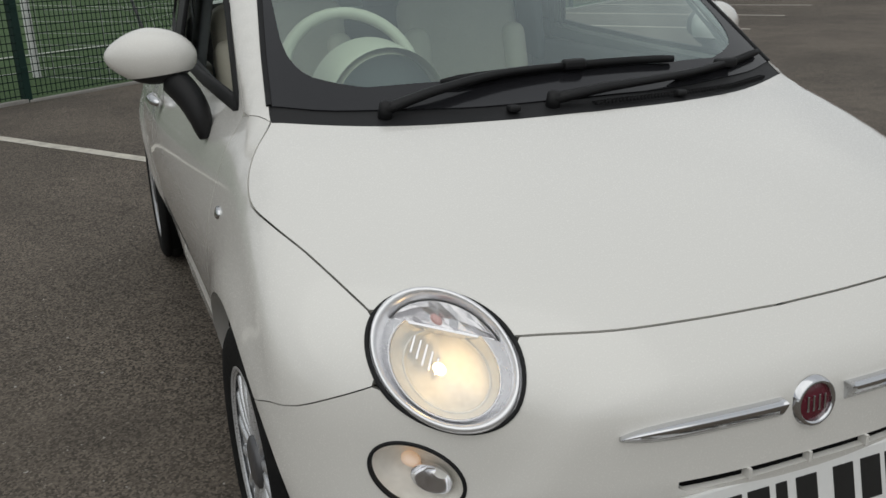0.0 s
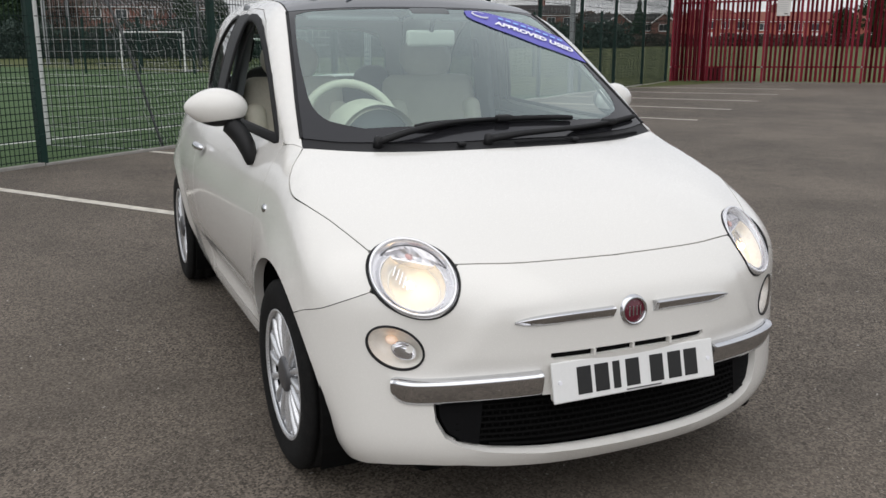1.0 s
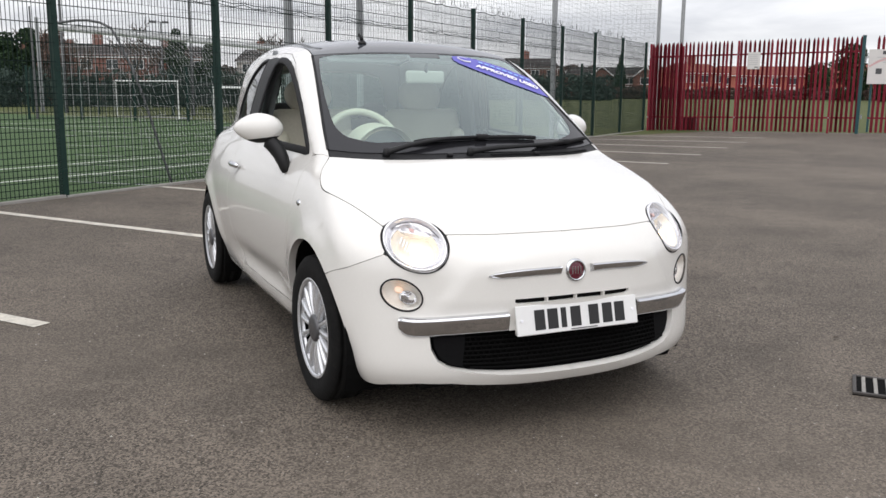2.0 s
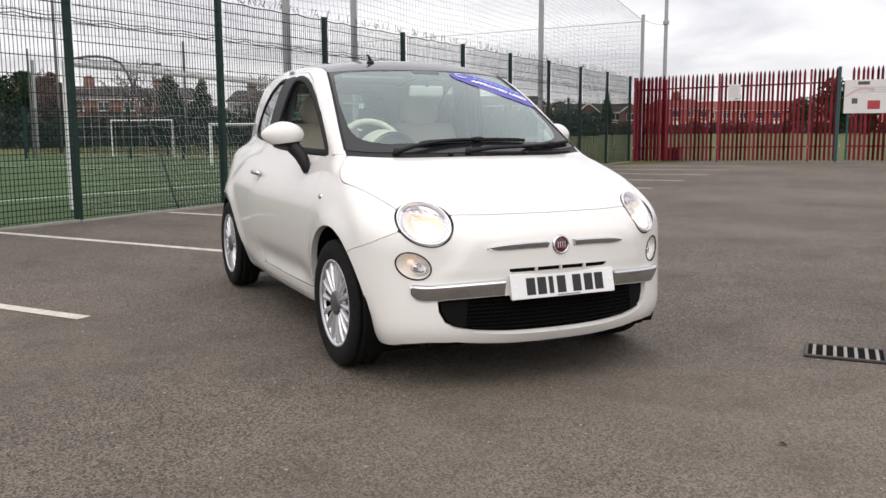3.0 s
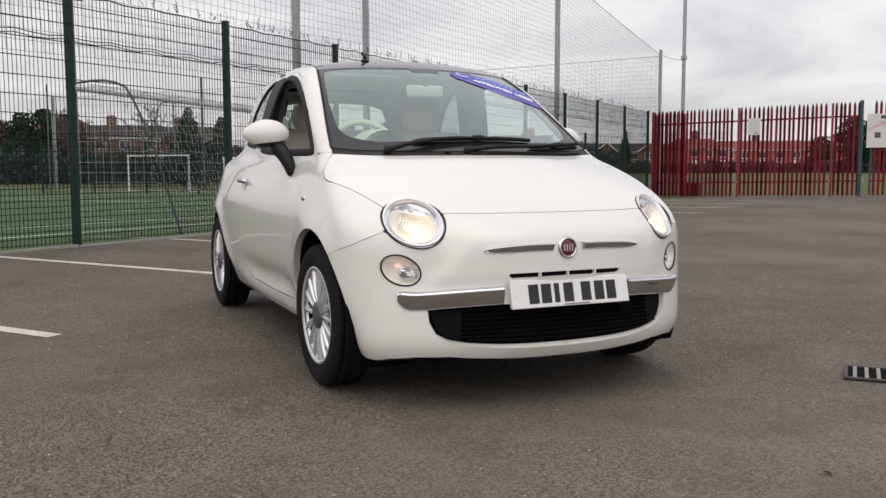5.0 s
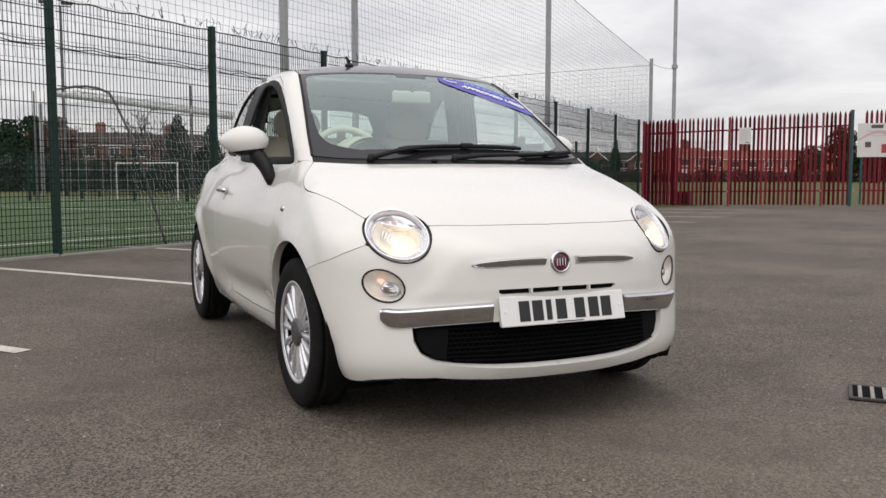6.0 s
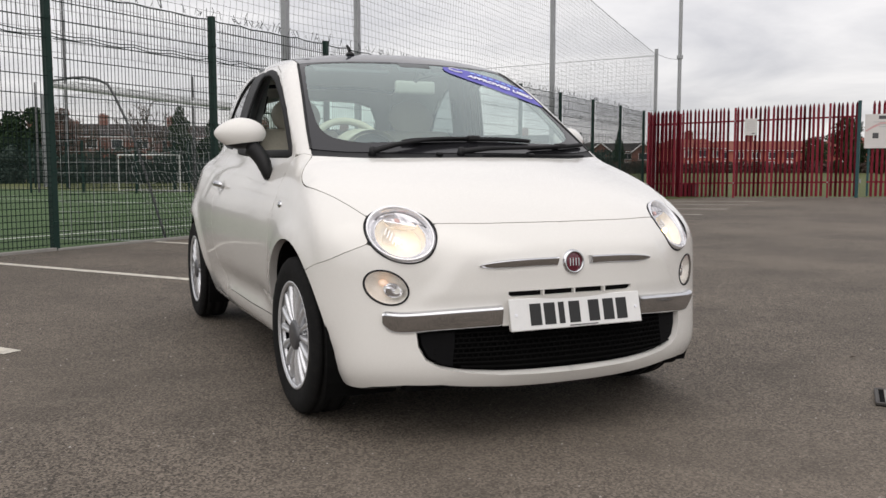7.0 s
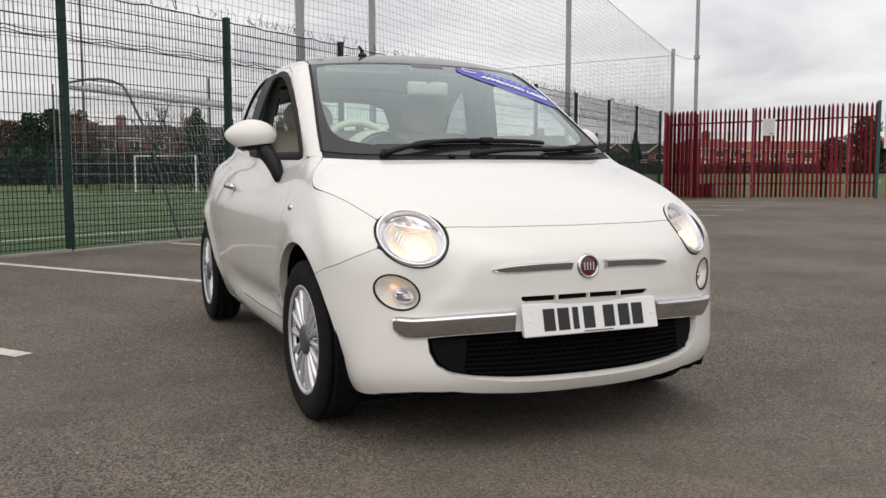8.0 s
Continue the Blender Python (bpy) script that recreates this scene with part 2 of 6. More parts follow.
BONNET = table([-0.75, -0.62, -0.55, -0.45, -0.3, -0.15, 0.0, 0.15, 0.3, 1.0, 2.0, 2.7], [0.60, 0.715, 0.762, 0.815, 0.875, 0.917, 0.947, 0.972, 0.985, 1.0, 1.0, 0.98], 0.05)
TAIL = table([0.12, 0.25, 0.4, 0.6, 0.8, 0.95, 1.05], [2.62, 2.76, 2.79, 2.77, 2.73, 2.68, 2.63], 0.03)
GLASS_W = table([0.90, 0.95, 1.05, 1.15, 1.25, 1.33, 1.40, 1.46, 1.52], [0.715, 0.702, 0.682, 0.658, 0.630, 0.600, 0.56, 0.50, 0.42], 0.03)
GLASS_PLAN = table([0.0, 0.2, 0.6, 1.0, 1.5, 1.85, 2.3, 2.6, 2.8], [0.955, 0.962, 0.98, 0.995, 0.985, 0.955, 0.875, 0.775, 0.68], 0.1)
ROOF_Z = table([0.3, 0.55, 0.75, 0.95, 1.2, 1.45, 1.8, 2.1, 2.4, 2.6, 2.8], [1.20, 1.335, 1.415, 1.450, 1.470, 1.482, 1.478, 1.440, 1.345, 1.24, 1.10], 0.07)
SCREEN = table([0.85, 0.95, 1.10, 1.25, 1.38, 1.5], [-0.135, 0.035, 0.27, 0.51, 0.745, 1.0], 0.05)
HATCH = table([0.85, 0.95, 1.1, 1.25, 1.4], [2.73, 2.69, 2.58, 2.44, 2.28], 0.05)


def lower_body(x, y, z):
    ax = np.abs(x)
    flare = 0.016 * np.exp(-(((np.hypot(y, z - 0.285) - 0.36) / 0.06) ** 2)) + 0.016 * np.exp(-(((np.hypot(y - 2.3, z - 0.285) - 0.36) / 0.06) ** 2))
    # the crease that runs back along the door, and the tuck of the sill below it
    tuck = (0.024 * np.exp(-(((z - 0.345) / 0.055) ** 2)) - 0.012 * np.exp(-(((z - 0.240) / 0.050) ** 2))) * step(0.38, 0.70, y) * step(1.85, 1.20, y)
    tuck = tuck - 0.018 * step(0.42, 0.18, z) * step(-0.14, -0.42, y)
    side = ax - (SIDE_W(z) * SIDE_PLAN(y) + flare * step(0.25, 0.4, z) - tuck)
    back = step(-0.45, 0.16, y)
    drop = 0.052 * (ax / 0.5) ** 2.2 * (1 - 0.62 * back)
    top = z - (BONNET(y) - drop)
    # the raised centre of the nose, round the moustache and the number plate
    raised = 0.010 * step(0.402, 0.370, ax + 0.65 * (z - 0.644)) * step(0.687, 0.662, z + 0.045 * ax) * step(0.45, 0.50, z)
    front = NOSE(z) + 0.158 * (ax / 0.6) ** 2.6 - raised - y
    rear = y - (TAIL(z) - 0.17 * (ax / 0.65) ** 3)
    return smax(smax(smax(side, top, 0.075), front, 0.06), rear, 0.08)


def cabin(x, y, z):
    ax = np.abs(x)
    side = ax - GLASS_W(z) * GLASS_PLAN(y)
    top = z - (ROOF_Z(y) - 0.045 * (ax / 0.5) ** 2.2)
    front = SCREEN(z) + 0.115 * (ax / 0.6) ** 2.1 - y
    rear = y - (HATCH(z) - 0.12 * (ax / 0.55) ** 2.4)
    return smax(smax(smax(smax(side, front, 0.05), top, 0.06), rear, 0.12), 0.80 - z, 0.04)


def skin(p):
    x, y, z = p[..., 0], p[..., 1], p[..., 2]
    return -smax(-lower_body(x, y, z), -cabin(x, y, z), 0.02 + 0.05 * step(1.3, 2.0, y))


def slope(p, f=skin):
    e = 1e-3
    g = np.stack([f(p + e * np.eye(3)[k]) - f(p - e * np.eye(3)[k]) for k in range(3)], -1) / (2 * e)
    return g / np.maximum(np.linalg.norm(g, axis=-1, keepdims=True), 1e-9)


def snap(p, f=skin, rounds=12):
    """Moves points onto the skin."""
    p = np.array(p, float)
    for _ in range(rounds):
        p = p - np.clip(f(p), -0.05, 0.05)[..., None] * slope(p, f) * 0.9
    return p


def along(origin, way, f=skin, far=2.6, n=260):
    """The first place where rays from outside meet the skin."""
    d = np.linspace(0, far, n)
    val = f(origin[:, None, :] + d[None, :, None] * way[:, None, :])
    hit = np.argmax(val < 0, axis=1)
    hit = np.maximum(hit, 1)
    lo, hi = d[hit - 1], d[hit]
    for _ in range(20):
        mid = 0.5 * (lo + hi)
        inside = f(origin + mid[:, None] * way) < 0
        hi, lo = np.where(inside, mid, hi), np.where(inside, lo, mid)
    # a ray that misses takes its place nearest to the skin
    hi = np.where((val < 0).any(1), hi, d[np.argmin(val, axis=1)])
    return origin + hi[:, None] * way


class Flat:
    """Looks at the skin along one direction: o points out of the car."""

    def __init__(self, o, f=skin):
        self.o = np.array(o, float) / np.linalg.norm(o)
        side = np.cross((0, 0, 1), self.o) if abs(self.o[2]) < 0.95 else np.array((1.0, 0, 0))
        self.u = side / np.linalg.norm(side)
        self.v = np.cross(self.o, self.u)
        self.f = f

    def down(self, p):
        return np.stack([p @ self.u, p @ self.v], -1)

    def up(self, q):
        base = q[:, :1] * self.u + q[:, 1:] * self.v
        mid = np.array((0, 1.0, 0.7))
        base = base + ((mid - base) @ self.o)[:, None] * self.o + 2.2 * self.o
        return along(base, np.tile(-self.o, (len(q), 1)), self.f, 4.4, 150)


class Round:
    """Looks at the skin inwards to an upright axis: angle times 0.7 m, and height."""

    def __init__(self, y0, sign=-1, f=skin):
        self.y0, self.sign, self.f = y0, sign, f

    def down(self, p):
        return np.stack([0.7 * np.arctan2(p[..., 0], self.sign * (p[..., 1] - self.y0)), p[..., 2]], -1)

    def up(self, q):
        a = q[:, 0] / 0.7
        way = np.stack([np.sin(a), self.sign * np.cos(a), 0 * a], -1)
        base = np.stack([0 * a, self.y0 + 0 * a, q[:, 1]], -1)
        return along(base + 2.2 * way, -way, self.f, 2.2, 90)


def dense(points, gap=0.025, closed=True):
    """A polyline with points no further apart than gap."""
    pts = [np.array(p, float) for p in points]
    got = []
    for a, b in zip(pts, pts[1:] + pts[:1] if closed else pts[1:]):
        n = max(1, int(np.ceil(np.linalg.norm(b - a) / gap)))
        got += [a + (b - a) * k / n for k in range(n)]
    if not closed:
        got.append(pts[-1])
    return np.array(got)


def curve(points, n=24):
    """A smooth open line through the points."""
    p = np.array(points, float)
    t = np.r_[0, np.cumsum(np.linalg.norm(np.diff(p, axis=0), axis=1))]
    s = np.linspace(0, t[-1], n)
    out = np.zeros((n, p.shape[1]))
    tan = np.gradient(p, t, axis=0)
    k = np.clip(np.searchsorted(t, s, "right") - 1, 0, len(t) - 2)
    h = (t[k + 1] - t[k])[:, None]
    w = ((s - t[k]) / (t[k + 1] - t[k]))[:, None]
    out = (2 * w**3 - 3 * w**2 + 1) * p[k] + (w**3 - 2 * w**2 + w) * h * tan[k] + (-2 * w**3 + 3 * w**2) * p[k + 1] + (w**3 - w**2) * h * tan[k + 1]
    return out


def flip(p):
    return np.array(p, float) * np.array((-1.0, 1, 1))

# ---- mesh tools ----
def finish(name, verts, faces, material, parent=None, label="", smooth=True):
    me = bpy.data.meshes.new(name)
    me.from_pydata(np.array([tuple(v) for v in verts], float) if not isinstance(verts, np.ndarray) else verts, [], faces if isinstance(faces, np.ndarray) else [tuple(map(int, f)) for f in faces])
    me.update()
    if smooth:
        me.polygons.foreach_set("use_smooth", [True] * len(me.polygons))
    me.materials.append(material)
    ob = new(name, me)
    ob.parent = parent
    if label:
        tagged(ob, label)
    return ob


def part(name, bm, material, parent=None, label="", smooth=False):
    """Links a bmesh as one mesh object under a thing or a part."""
    me = bpy.data.meshes.new(name)
    bm.to_mesh(me)
    bm.free()
    if smooth:
        me.polygons.foreach_set("use_smooth", [True] * len(me.polygons))
    me.materials.append(material)
    ob = new(name, me)
    ob.parent = parent
    if label:
        tagged(ob, label)
    return ob


def thing(name, label, category, group="", at=(0, 0, 0), turn=0.0):
    ob = new(name)
    ob.matrix_basis = Matrix.Translation(at) @ Matrix.Rotation(turn, 4, "Z")
    return tagged(ob, label, category, group)


def add_box(bm, c, size, m=None, bevel=0.0):
    got = bmesh.ops.create_cube(bm, size=1, matrix=(m or Matrix()) @ Matrix.Translation(c) @ Matrix.Diagonal((*size, 1)))
    if bevel:
        edges = list({e for v in got["verts"] for e in v.link_edges})
        bmesh.ops.bevel(bm, geom=edges, offset=bevel, segments=2, affect="EDGES", profile=0.5)
    return bm


def box(c, size, m=None, bevel=0.0):
    return add_box(bmesh.new(), c, size, m, bevel)


def add_rod(bm, a, b, r, n=8, r2=None, caps=True):
    a, b = Vector(a), Vector(b)
    d = b - a
    m = Matrix.Translation((a + b) / 2) @ d.to_track_quat("Z", "Y").to_matrix().to_4x4()
    bmesh.ops.create_cone(bm, cap_ends=caps, segments=n, radius1=r, radius2=r if r2 is None else r2, depth=d.length, matrix=m)
    return bm


def rod(a, b, r, n=8, r2=None):
    return add_rod(bmesh.new(), a, b, r, n, r2)


def pipe(points, r, n=6, closed=False):
    """Vertices and faces of a tube along a line; r may be a number or one for each point."""
    p = np.array(points, float)
    m = len(p)
    r = np.full(m, r) if np.isscalar(r) else np.array(r)
    tan = np.roll(p, -1, 0) - np.roll(p, 1, 0) if closed else np.gradient(p, axis=0)
    tan /= np.linalg.norm(tan, axis=1, keepdims=True)
    ref = np.array((0, 0, 1.0)) if abs(tan[:, 2]).mean() < 0.8 else np.array((1.0, 0, 0))
    u = np.cross(tan, ref)
    u /= np.maximum(np.linalg.norm(u, axis=1, keepdims=True), 1e-6)
    w = np.cross(u, tan)
    a = np.arange(n) * 2 * np.pi / n
    verts = (p[:, None] + r[:, None, None] * (np.cos(a)[None, :, None] * u[:, None] + np.sin(a)[None, :, None] * w[:, None])).reshape(-1, 3)
    faces = [(i * n + j, i * n + (j + 1) % n, ((i + 1) % m) * n + (j + 1) % n, ((i + 1) % m) * n + j) for i in range(m if closed else m - 1) for j in range(n)]
    if not closed:
        faces += [tuple(range(n))[::-1], tuple(range((m - 1) * n, m * n))]
    return verts, faces


def lathe(profile, n=48, axis="x"):
    """Vertices and faces of a profile of (along, radius) turned round an axis."""
    a = np.arange(n) * 2 * np.pi / n
    verts, faces = [], []
    for s, r in profile:
        for t in a:
            verts.append((s, r * math.cos(t), r * math.sin(t)))
    m = len(profile)
    for i in range(m - 1):
        for j in range(n):
            faces.append((i * n + j, (i + 1) * n + j, (i + 1) * n + (j + 1) % n, i * n + (j + 1) % n))
    return verts, faces


def inside(poly, q):
    """Which of the points q lie in the polygon."""
    x, y = q[:, 0], q[:, 1]
    got = np.zeros(len(q), bool)
    j = len(poly) - 1
    for i in range(len(poly)):
        xi, yi, xj, yj = *poly[i], *poly[j]
        cross = ((yi > y) != (yj > y)) & (x < (xj - xi) * (y - yi) / (yj - yi + 1e-12) + xi)
        got ^= cross
        j = i
    return got


def area(poly):
    x, y = poly[:, 0], poly[:, 1]
    return 0.5 * np.sum(x * np.roll(y, -1) - y * np.roll(x, -1))


def shrunk(poly, by):
    """The polygon, moved inwards by a distance."""
    d = np.roll(poly, -1, 0) - poly
    d /= np.maximum(np.linalg.norm(d, axis=1, keepdims=True), 1e-9)
    n = np.stack([-d[:, 1], d[:, 0]], -1) * np.sign(area(poly))
    m = n + np.roll(n, 1, 0)
    m /= np.maximum(np.linalg.norm(m, axis=1, keepdims=True), 1e-6)
    return poly + by * m


def panel(name, view, outline, material, parent, label="", holes=(), grid=0.03, gap=0.0010, lip=0.02, lift=0.0, hole_gap=0.0, snapped=True, hole_lip=None):
    """A sheet of the car's skin with the given outline and holes (lines of places near the skin), edges turned in by lip."""
    def flat(line):
        line = dense(line, grid * 0.8)
        return view.down(snap(line, view.f) if snapped else line)

    loops = [shrunk(flat(outline), gap)] + [shrunk(flat(h), -hole_gap) for h in holes]
    outer = loops[0]
    lo, hi = outer.min(0), outer.max(0)
    gx, gy = np.meshgrid(np.arange(lo[0], hi[0], grid), np.arange(lo[1], hi[1], grid * 0.92))
    gx = gx + (np.arange(gx.shape[0])[:, None] % 2) * grid * 0.5
    q = np.stack([gx.ravel(), gy.ravel()], -1)
    keep = inside(outer, q)
    for h in loops[1:]:
        keep &= ~inside(h, q)
    edge = np.concatenate(loops)
    q = q[keep]
    if len(q):
        near = np.concatenate([((q[k : k + 400, None, :] - edge[None]) ** 2).sum(-1).min(1) for k in range(0, len(q), 400)])
        q = q[near > (0.45 * grid) ** 2]
    allq = np.concatenate([edge, q])
    edges, start = [], 0
    for l in loops:
        edges += [(start + k, start + (k + 1) % len(l)) for k in range(len(l))]
        start += len(l)
    vs, _, fs, *_ = geometry.delaunay_2d_cdt([Vector(v) for v in allq], edges, [], 0, 1e-6)
    vs = np.array([tuple(v) for v in vs])
    fs = np.array([tuple(f) for f in fs])
    mid = vs[fs].mean(1)
    good = inside(outer, mid)
    for h in loops[1:]:
        good &= ~inside(h, mid)
    fs = fs[good]
    p = view.up(vs)
    nrm = slope(p, view.f)
    p = p + lift * nrm
    # faces look outwards
    a, b, c = p[fs[:, 0]], p[fs[:, 1]], p[fs[:, 2]]
    turn = np.sum(np.cross(b - a, c - a) * nrm[fs[:, 0]], 1) < 0
    fs[turn] = fs[turn][:, ::-1]
    verts, faces = [*p], [tuple(f) for f in fs]
    if lip:
        for depth, l in zip([lip] + [lip if hole_lip is None else hole_lip] * (len(loops) - 1), loops):
            pl = view.up(l)
            nl = slope(pl, view.f)
            pl = pl + lift * nl
            base, n = len(verts), len(l)
            verts += [*pl, *(pl - depth * nl)]
            faces += [(base + k, base + (k + 1) % n, base + n + (k + 1) % n, base + n + k) for k in range(n)]
    return finish(name, verts, faces, material, parent, label)


def ribbon(name, line, width, height, material, parent, label="", f=skin, closed=False, taper=0.0, crown=0.4, ledge=0.0, blunt=False):
    """A moulding that lies on the skin along a line: width across it, height proud of it."""
    p = snap(line, f)
    n = slope(p, f)
    tan = np.roll(p, -1, 0) - np.roll(p, 1, 0) if closed else np.gradient(p, axis=0)
    tan /= np.linalg.norm(tan, axis=1, keepdims=True)
    s = np.cross(n, tan)
    m = len(p)
    w = np.full(m, width / 2)
    if taper:
        t = np.linspace(0, 1, m)
        w = w * np.sqrt(np.clip(1 - (1 - np.clip(t / taper, 0.03, 1)) ** 2, 0, 1))
    shape = [(-1.0, -0.004), (-1.0, height * (1 - crown)), (-0.6, height * 0.93), (0, height), (0.6, height * 0.93), (1.0, height * (1 - crown)), (1.0, -0.004)]
    if ledge:
        # a bright ledge on the upper edge, and a face that leans under it
        shape = [(-1.0, -0.004), (-0.97, height * 0.14), (-0.60, height * 0.38), (-0.15, height * 0.64), (0.30, height * 0.88), (0.56, height * 0.99), (0.66, height), (0.76, height * 0.96), (0.92, height * 0.70), (1.0, height * 0.30), (1.0, -0.004)]
        shape = [(a * ledge, h) for a, h in shape]
    thin = (0.35 + 0.65 * w / w.max())[:, None] if taper and ledge else 1.0
    # a blunt end keeps its upper corner and rounds only the lower one
    upper = width / 2 * np.sqrt(np.clip(1 - (1 - np.clip(t / 0.03, 0.5, 1)) ** 2, 0, 1)) if blunt else w
    verts = np.concatenate([(p + s * ((upper if a * ledge > 0 else w) * a)[:, None] + n * h * thin)[:, None] for a, h in shape], 1).reshape(-1, 3)
    k = len(shape)
    faces = [(i * k + j, i * k + j + 1, ((i + 1) % m) * k + j + 1, ((i + 1) % m) * k + j) for i in range(m if closed else m - 1) for j in range(k - 1)]
    if not closed:
        faces += [tuple(range(k)), tuple(range((m - 1) * k, m * k))[::-1]]
    return finish(name, verts, faces, material, parent, label)

# ---- the place: m runs along the green fence, n from it towards the car park ----
MD, ND = Vector((0.799, 0.601, 0)), Vector((0.601, -0.799, 0))
TURN = math.atan2(0.601, 0.799)
FENCE_N, FENCE_M, GAP = -6.75, 3.18, 2.49


def gz(m, n):
    """Height of the ground: level round the car, falling gently along the fence."""
    fall = -0.0085 * float(np.logaddexp(0, (min(m, 32) - 3.0) / 2.0) * 2.0)
    rise = 0.018 * (min(max(n, -9.0), 2.0) - FENCE_N) * float(step(8.0, 25.0, m))
    return (fall + rise) * float(step(90, 40, abs(m))) - 0.25 * float(step(40, 90, abs(m)))


def mn(m, n, z=0.0):
    """A place in metres: z above the ground there."""
    v = MD * m + ND * n
    return Vector((v.x, v.y, gz(m, n) + z))


ASPHALT = ground_mat("asphalt", (0.024, 0.0200, 0.0160), (0.222, 0.186, 0.150), (0.112, 0.095, 0.077), scale=370.0, bump=0.75, speck=0.8, stain=0.5, rough=0.8, gloss=0.3)
GRASS = ground_mat("field_grass", (0.044, 0.060, 0.016), (0.096, 0.108, 0.030), (0.088, 0.086, 0.030), scale=24, bump=0.9, stain=0.3)
TURF = ground_mat("artificial_turf", (0.032, 0.066, 0.021), (0.060, 0.108, 0.035), (0.054, 0.090, 0.031), scale=90, bump=0.8, stain=0.25)
LINE = mat("road_paint", (0.56, 0.53, 0.46), rough=0.75, vary=0.18, scale=5, fine=60, dirt=0.75, dirt_color=(0.17, 0.155, 0.14), bump=0.3, bump_scale=150)
PITCH_LINE = mat("pitch_line", (0.5, 0.52, 0.48), rough=0.9, vary=0.1, dirt=0.3, dirt_color=(0.12, 0.2, 0.09))
GREEN = mat("green_coating", (0.005, 0.026, 0.020), rough=0.5, spec=0.3, vary=0.12, scale=3, dirt=0.15, dirt_color=(0.06, 0.07, 0.06))
WIRE = mat("green_wire", (0.005, 0.016, 0.013), rough=0.6, vary=0.15, spec=0.2)
RED = mat("red_coating", (0.212, 0.015, 0.031), rough=0.5, spec=0.3, vary=0.14, scale=3, random=0.35, dirt=0.2, dirt_color=(0.09, 0.02, 0.02))
TEAL = mat("teal_coating", (0.008, 0.055, 0.060), rough=0.4, vary=0.12)
GALV = mat("galvanised_steel", (0.34, 0.35, 0.36), rough=0.5, metal=0.45, vary=0.14, scale=4, dirt=0.2)
NET = mat("net_cord", (0.25, 0.26, 0.27), rough=0.8, vary=0.1)
WHITE_NET = mat("white_cord", (0.40, 0.41, 0.41), rough=0.8, vary=0.1)
WHITE_METAL = mat("white_metal", (0.70, 0.71, 0.70), rough=0.4, vary=0.06, dirt=0.2)
IRON = mat("cast_iron_grate", (0.055, 0.05, 0.046), rough=0.55, metal=0.5, vary=0.3, scale=20)
CONCRETE = mat("concrete", (0.27, 0.26, 0.24), rough=0.85, vary=0.2, scale=5, bump=0.3, bump_scale=60, dirt=0.4)
BOARD = mat("sign_board", (0.62, 0.60, 0.58), rough=0.5, vary=0.04)
PINK = mat("sign_pink", (0.60, 0.36, 0.36), rough=0.5, vary=0.08)


def sheet(name, m0, m1, n0, n1, cells_m, cells_n, z, material, label):
    ms, ns = np.linspace(m0, m1, cells_m + 1), np.linspace(n0, n1, cells_n + 1)
    verts = [mn(m, n, z) for m in ms for n in ns]
    k = cells_n + 1
    faces = [(i * k + j, (i + 1) * k + j, (i + 1) * k + j + 1, i * k + j + 1) for i in range(cells_m) for j in range(cells_n)]
    ob = finish(name, verts, [f[::-1] for f in faces], material)
    if ob.data.polygons[0].normal.z < 0:
        ob.data.flip_normals()
    return tagged(ob, label, kind="structure")


sheet("ground", -1200, 1200, -1200, 1200, 60, 60, -0.06, GRASS, "rough field grass reaching to the horizon")
sheet("car_park", -60, 26.6, FENCE_N + 0.04, 60, 60, 50, 0.0, ASPHALT, "worn grey-brown asphalt with stains and specks")
sheet("pitch", -60, 27.2, -47, FENCE_N, 60, 30, -0.015, TURF, "green artificial turf pitch")
edge = bmesh.new()
for k in range(-8, 9):
    a, b = mn(FENCE_M + GAP * k, FENCE_N + 0.02), mn(FENCE_M + GAP * (k + 1) - 0.01, FENCE_N + 0.02)
    add_box(edge, (0, 0, 0.0), ((b - a).length, 0.05, 0.06), Matrix.Translation((a + b) / 2) @ Matrix.Rotation(TURN, 4, "Z"), bevel=0.008)
tagged(part("kerb", edge, CONCRETE), "low concrete edging under the fence", kind="structure")

# painted bays
for k in range(10):
    m = -0.45 + 2.49 * k
    v, f = [], []
    for j, n in enumerate(np.linspace(-2.34, FENCE_N + 0.08, 13)):
        wob = 0.004 * math.sin(7 * n + k)
        v += [mn(m - 0.05 + wob, n, 0.004), mn(m + 0.05 + wob, n, 0.004)]
        if j:
            f.append((2 * j - 2, 2 * j - 1, 2 * j + 1, 2 * j))
    ob = finish("bay_line", v, f, LINE)
    if ob.data.polygons[0].normal.z < 0:
        ob.data.flip_normals()
    tagged(ob, "worn cream parking bay line painted on asphalt", "bay line", "parking bay lines", "structure")
for n, m0, m1 in ((-8.75, -40, 26), (-10.4, -40, 26), (-26, -40, 26), (-44, -40, 26)):
    v, f = [], []
    for j, m in enumerate(np.linspace(m0, m1, 60)):
        v += [mn(m, n, -0.009), mn(m, n - 0.09, -0.009)]
        if j:
            f.append((2 * j - 2, 2 * j - 1, 2 * j + 1, 2 * j))
    ob = finish("pitch_marking", v, f, PITCH_LINE)
    if ob.data.polygons[0].normal.z < 0:
        ob.data.flip_normals()
    tagged(ob, "white line on the turf pitch", "pitch line", "pitch lines", "structure")
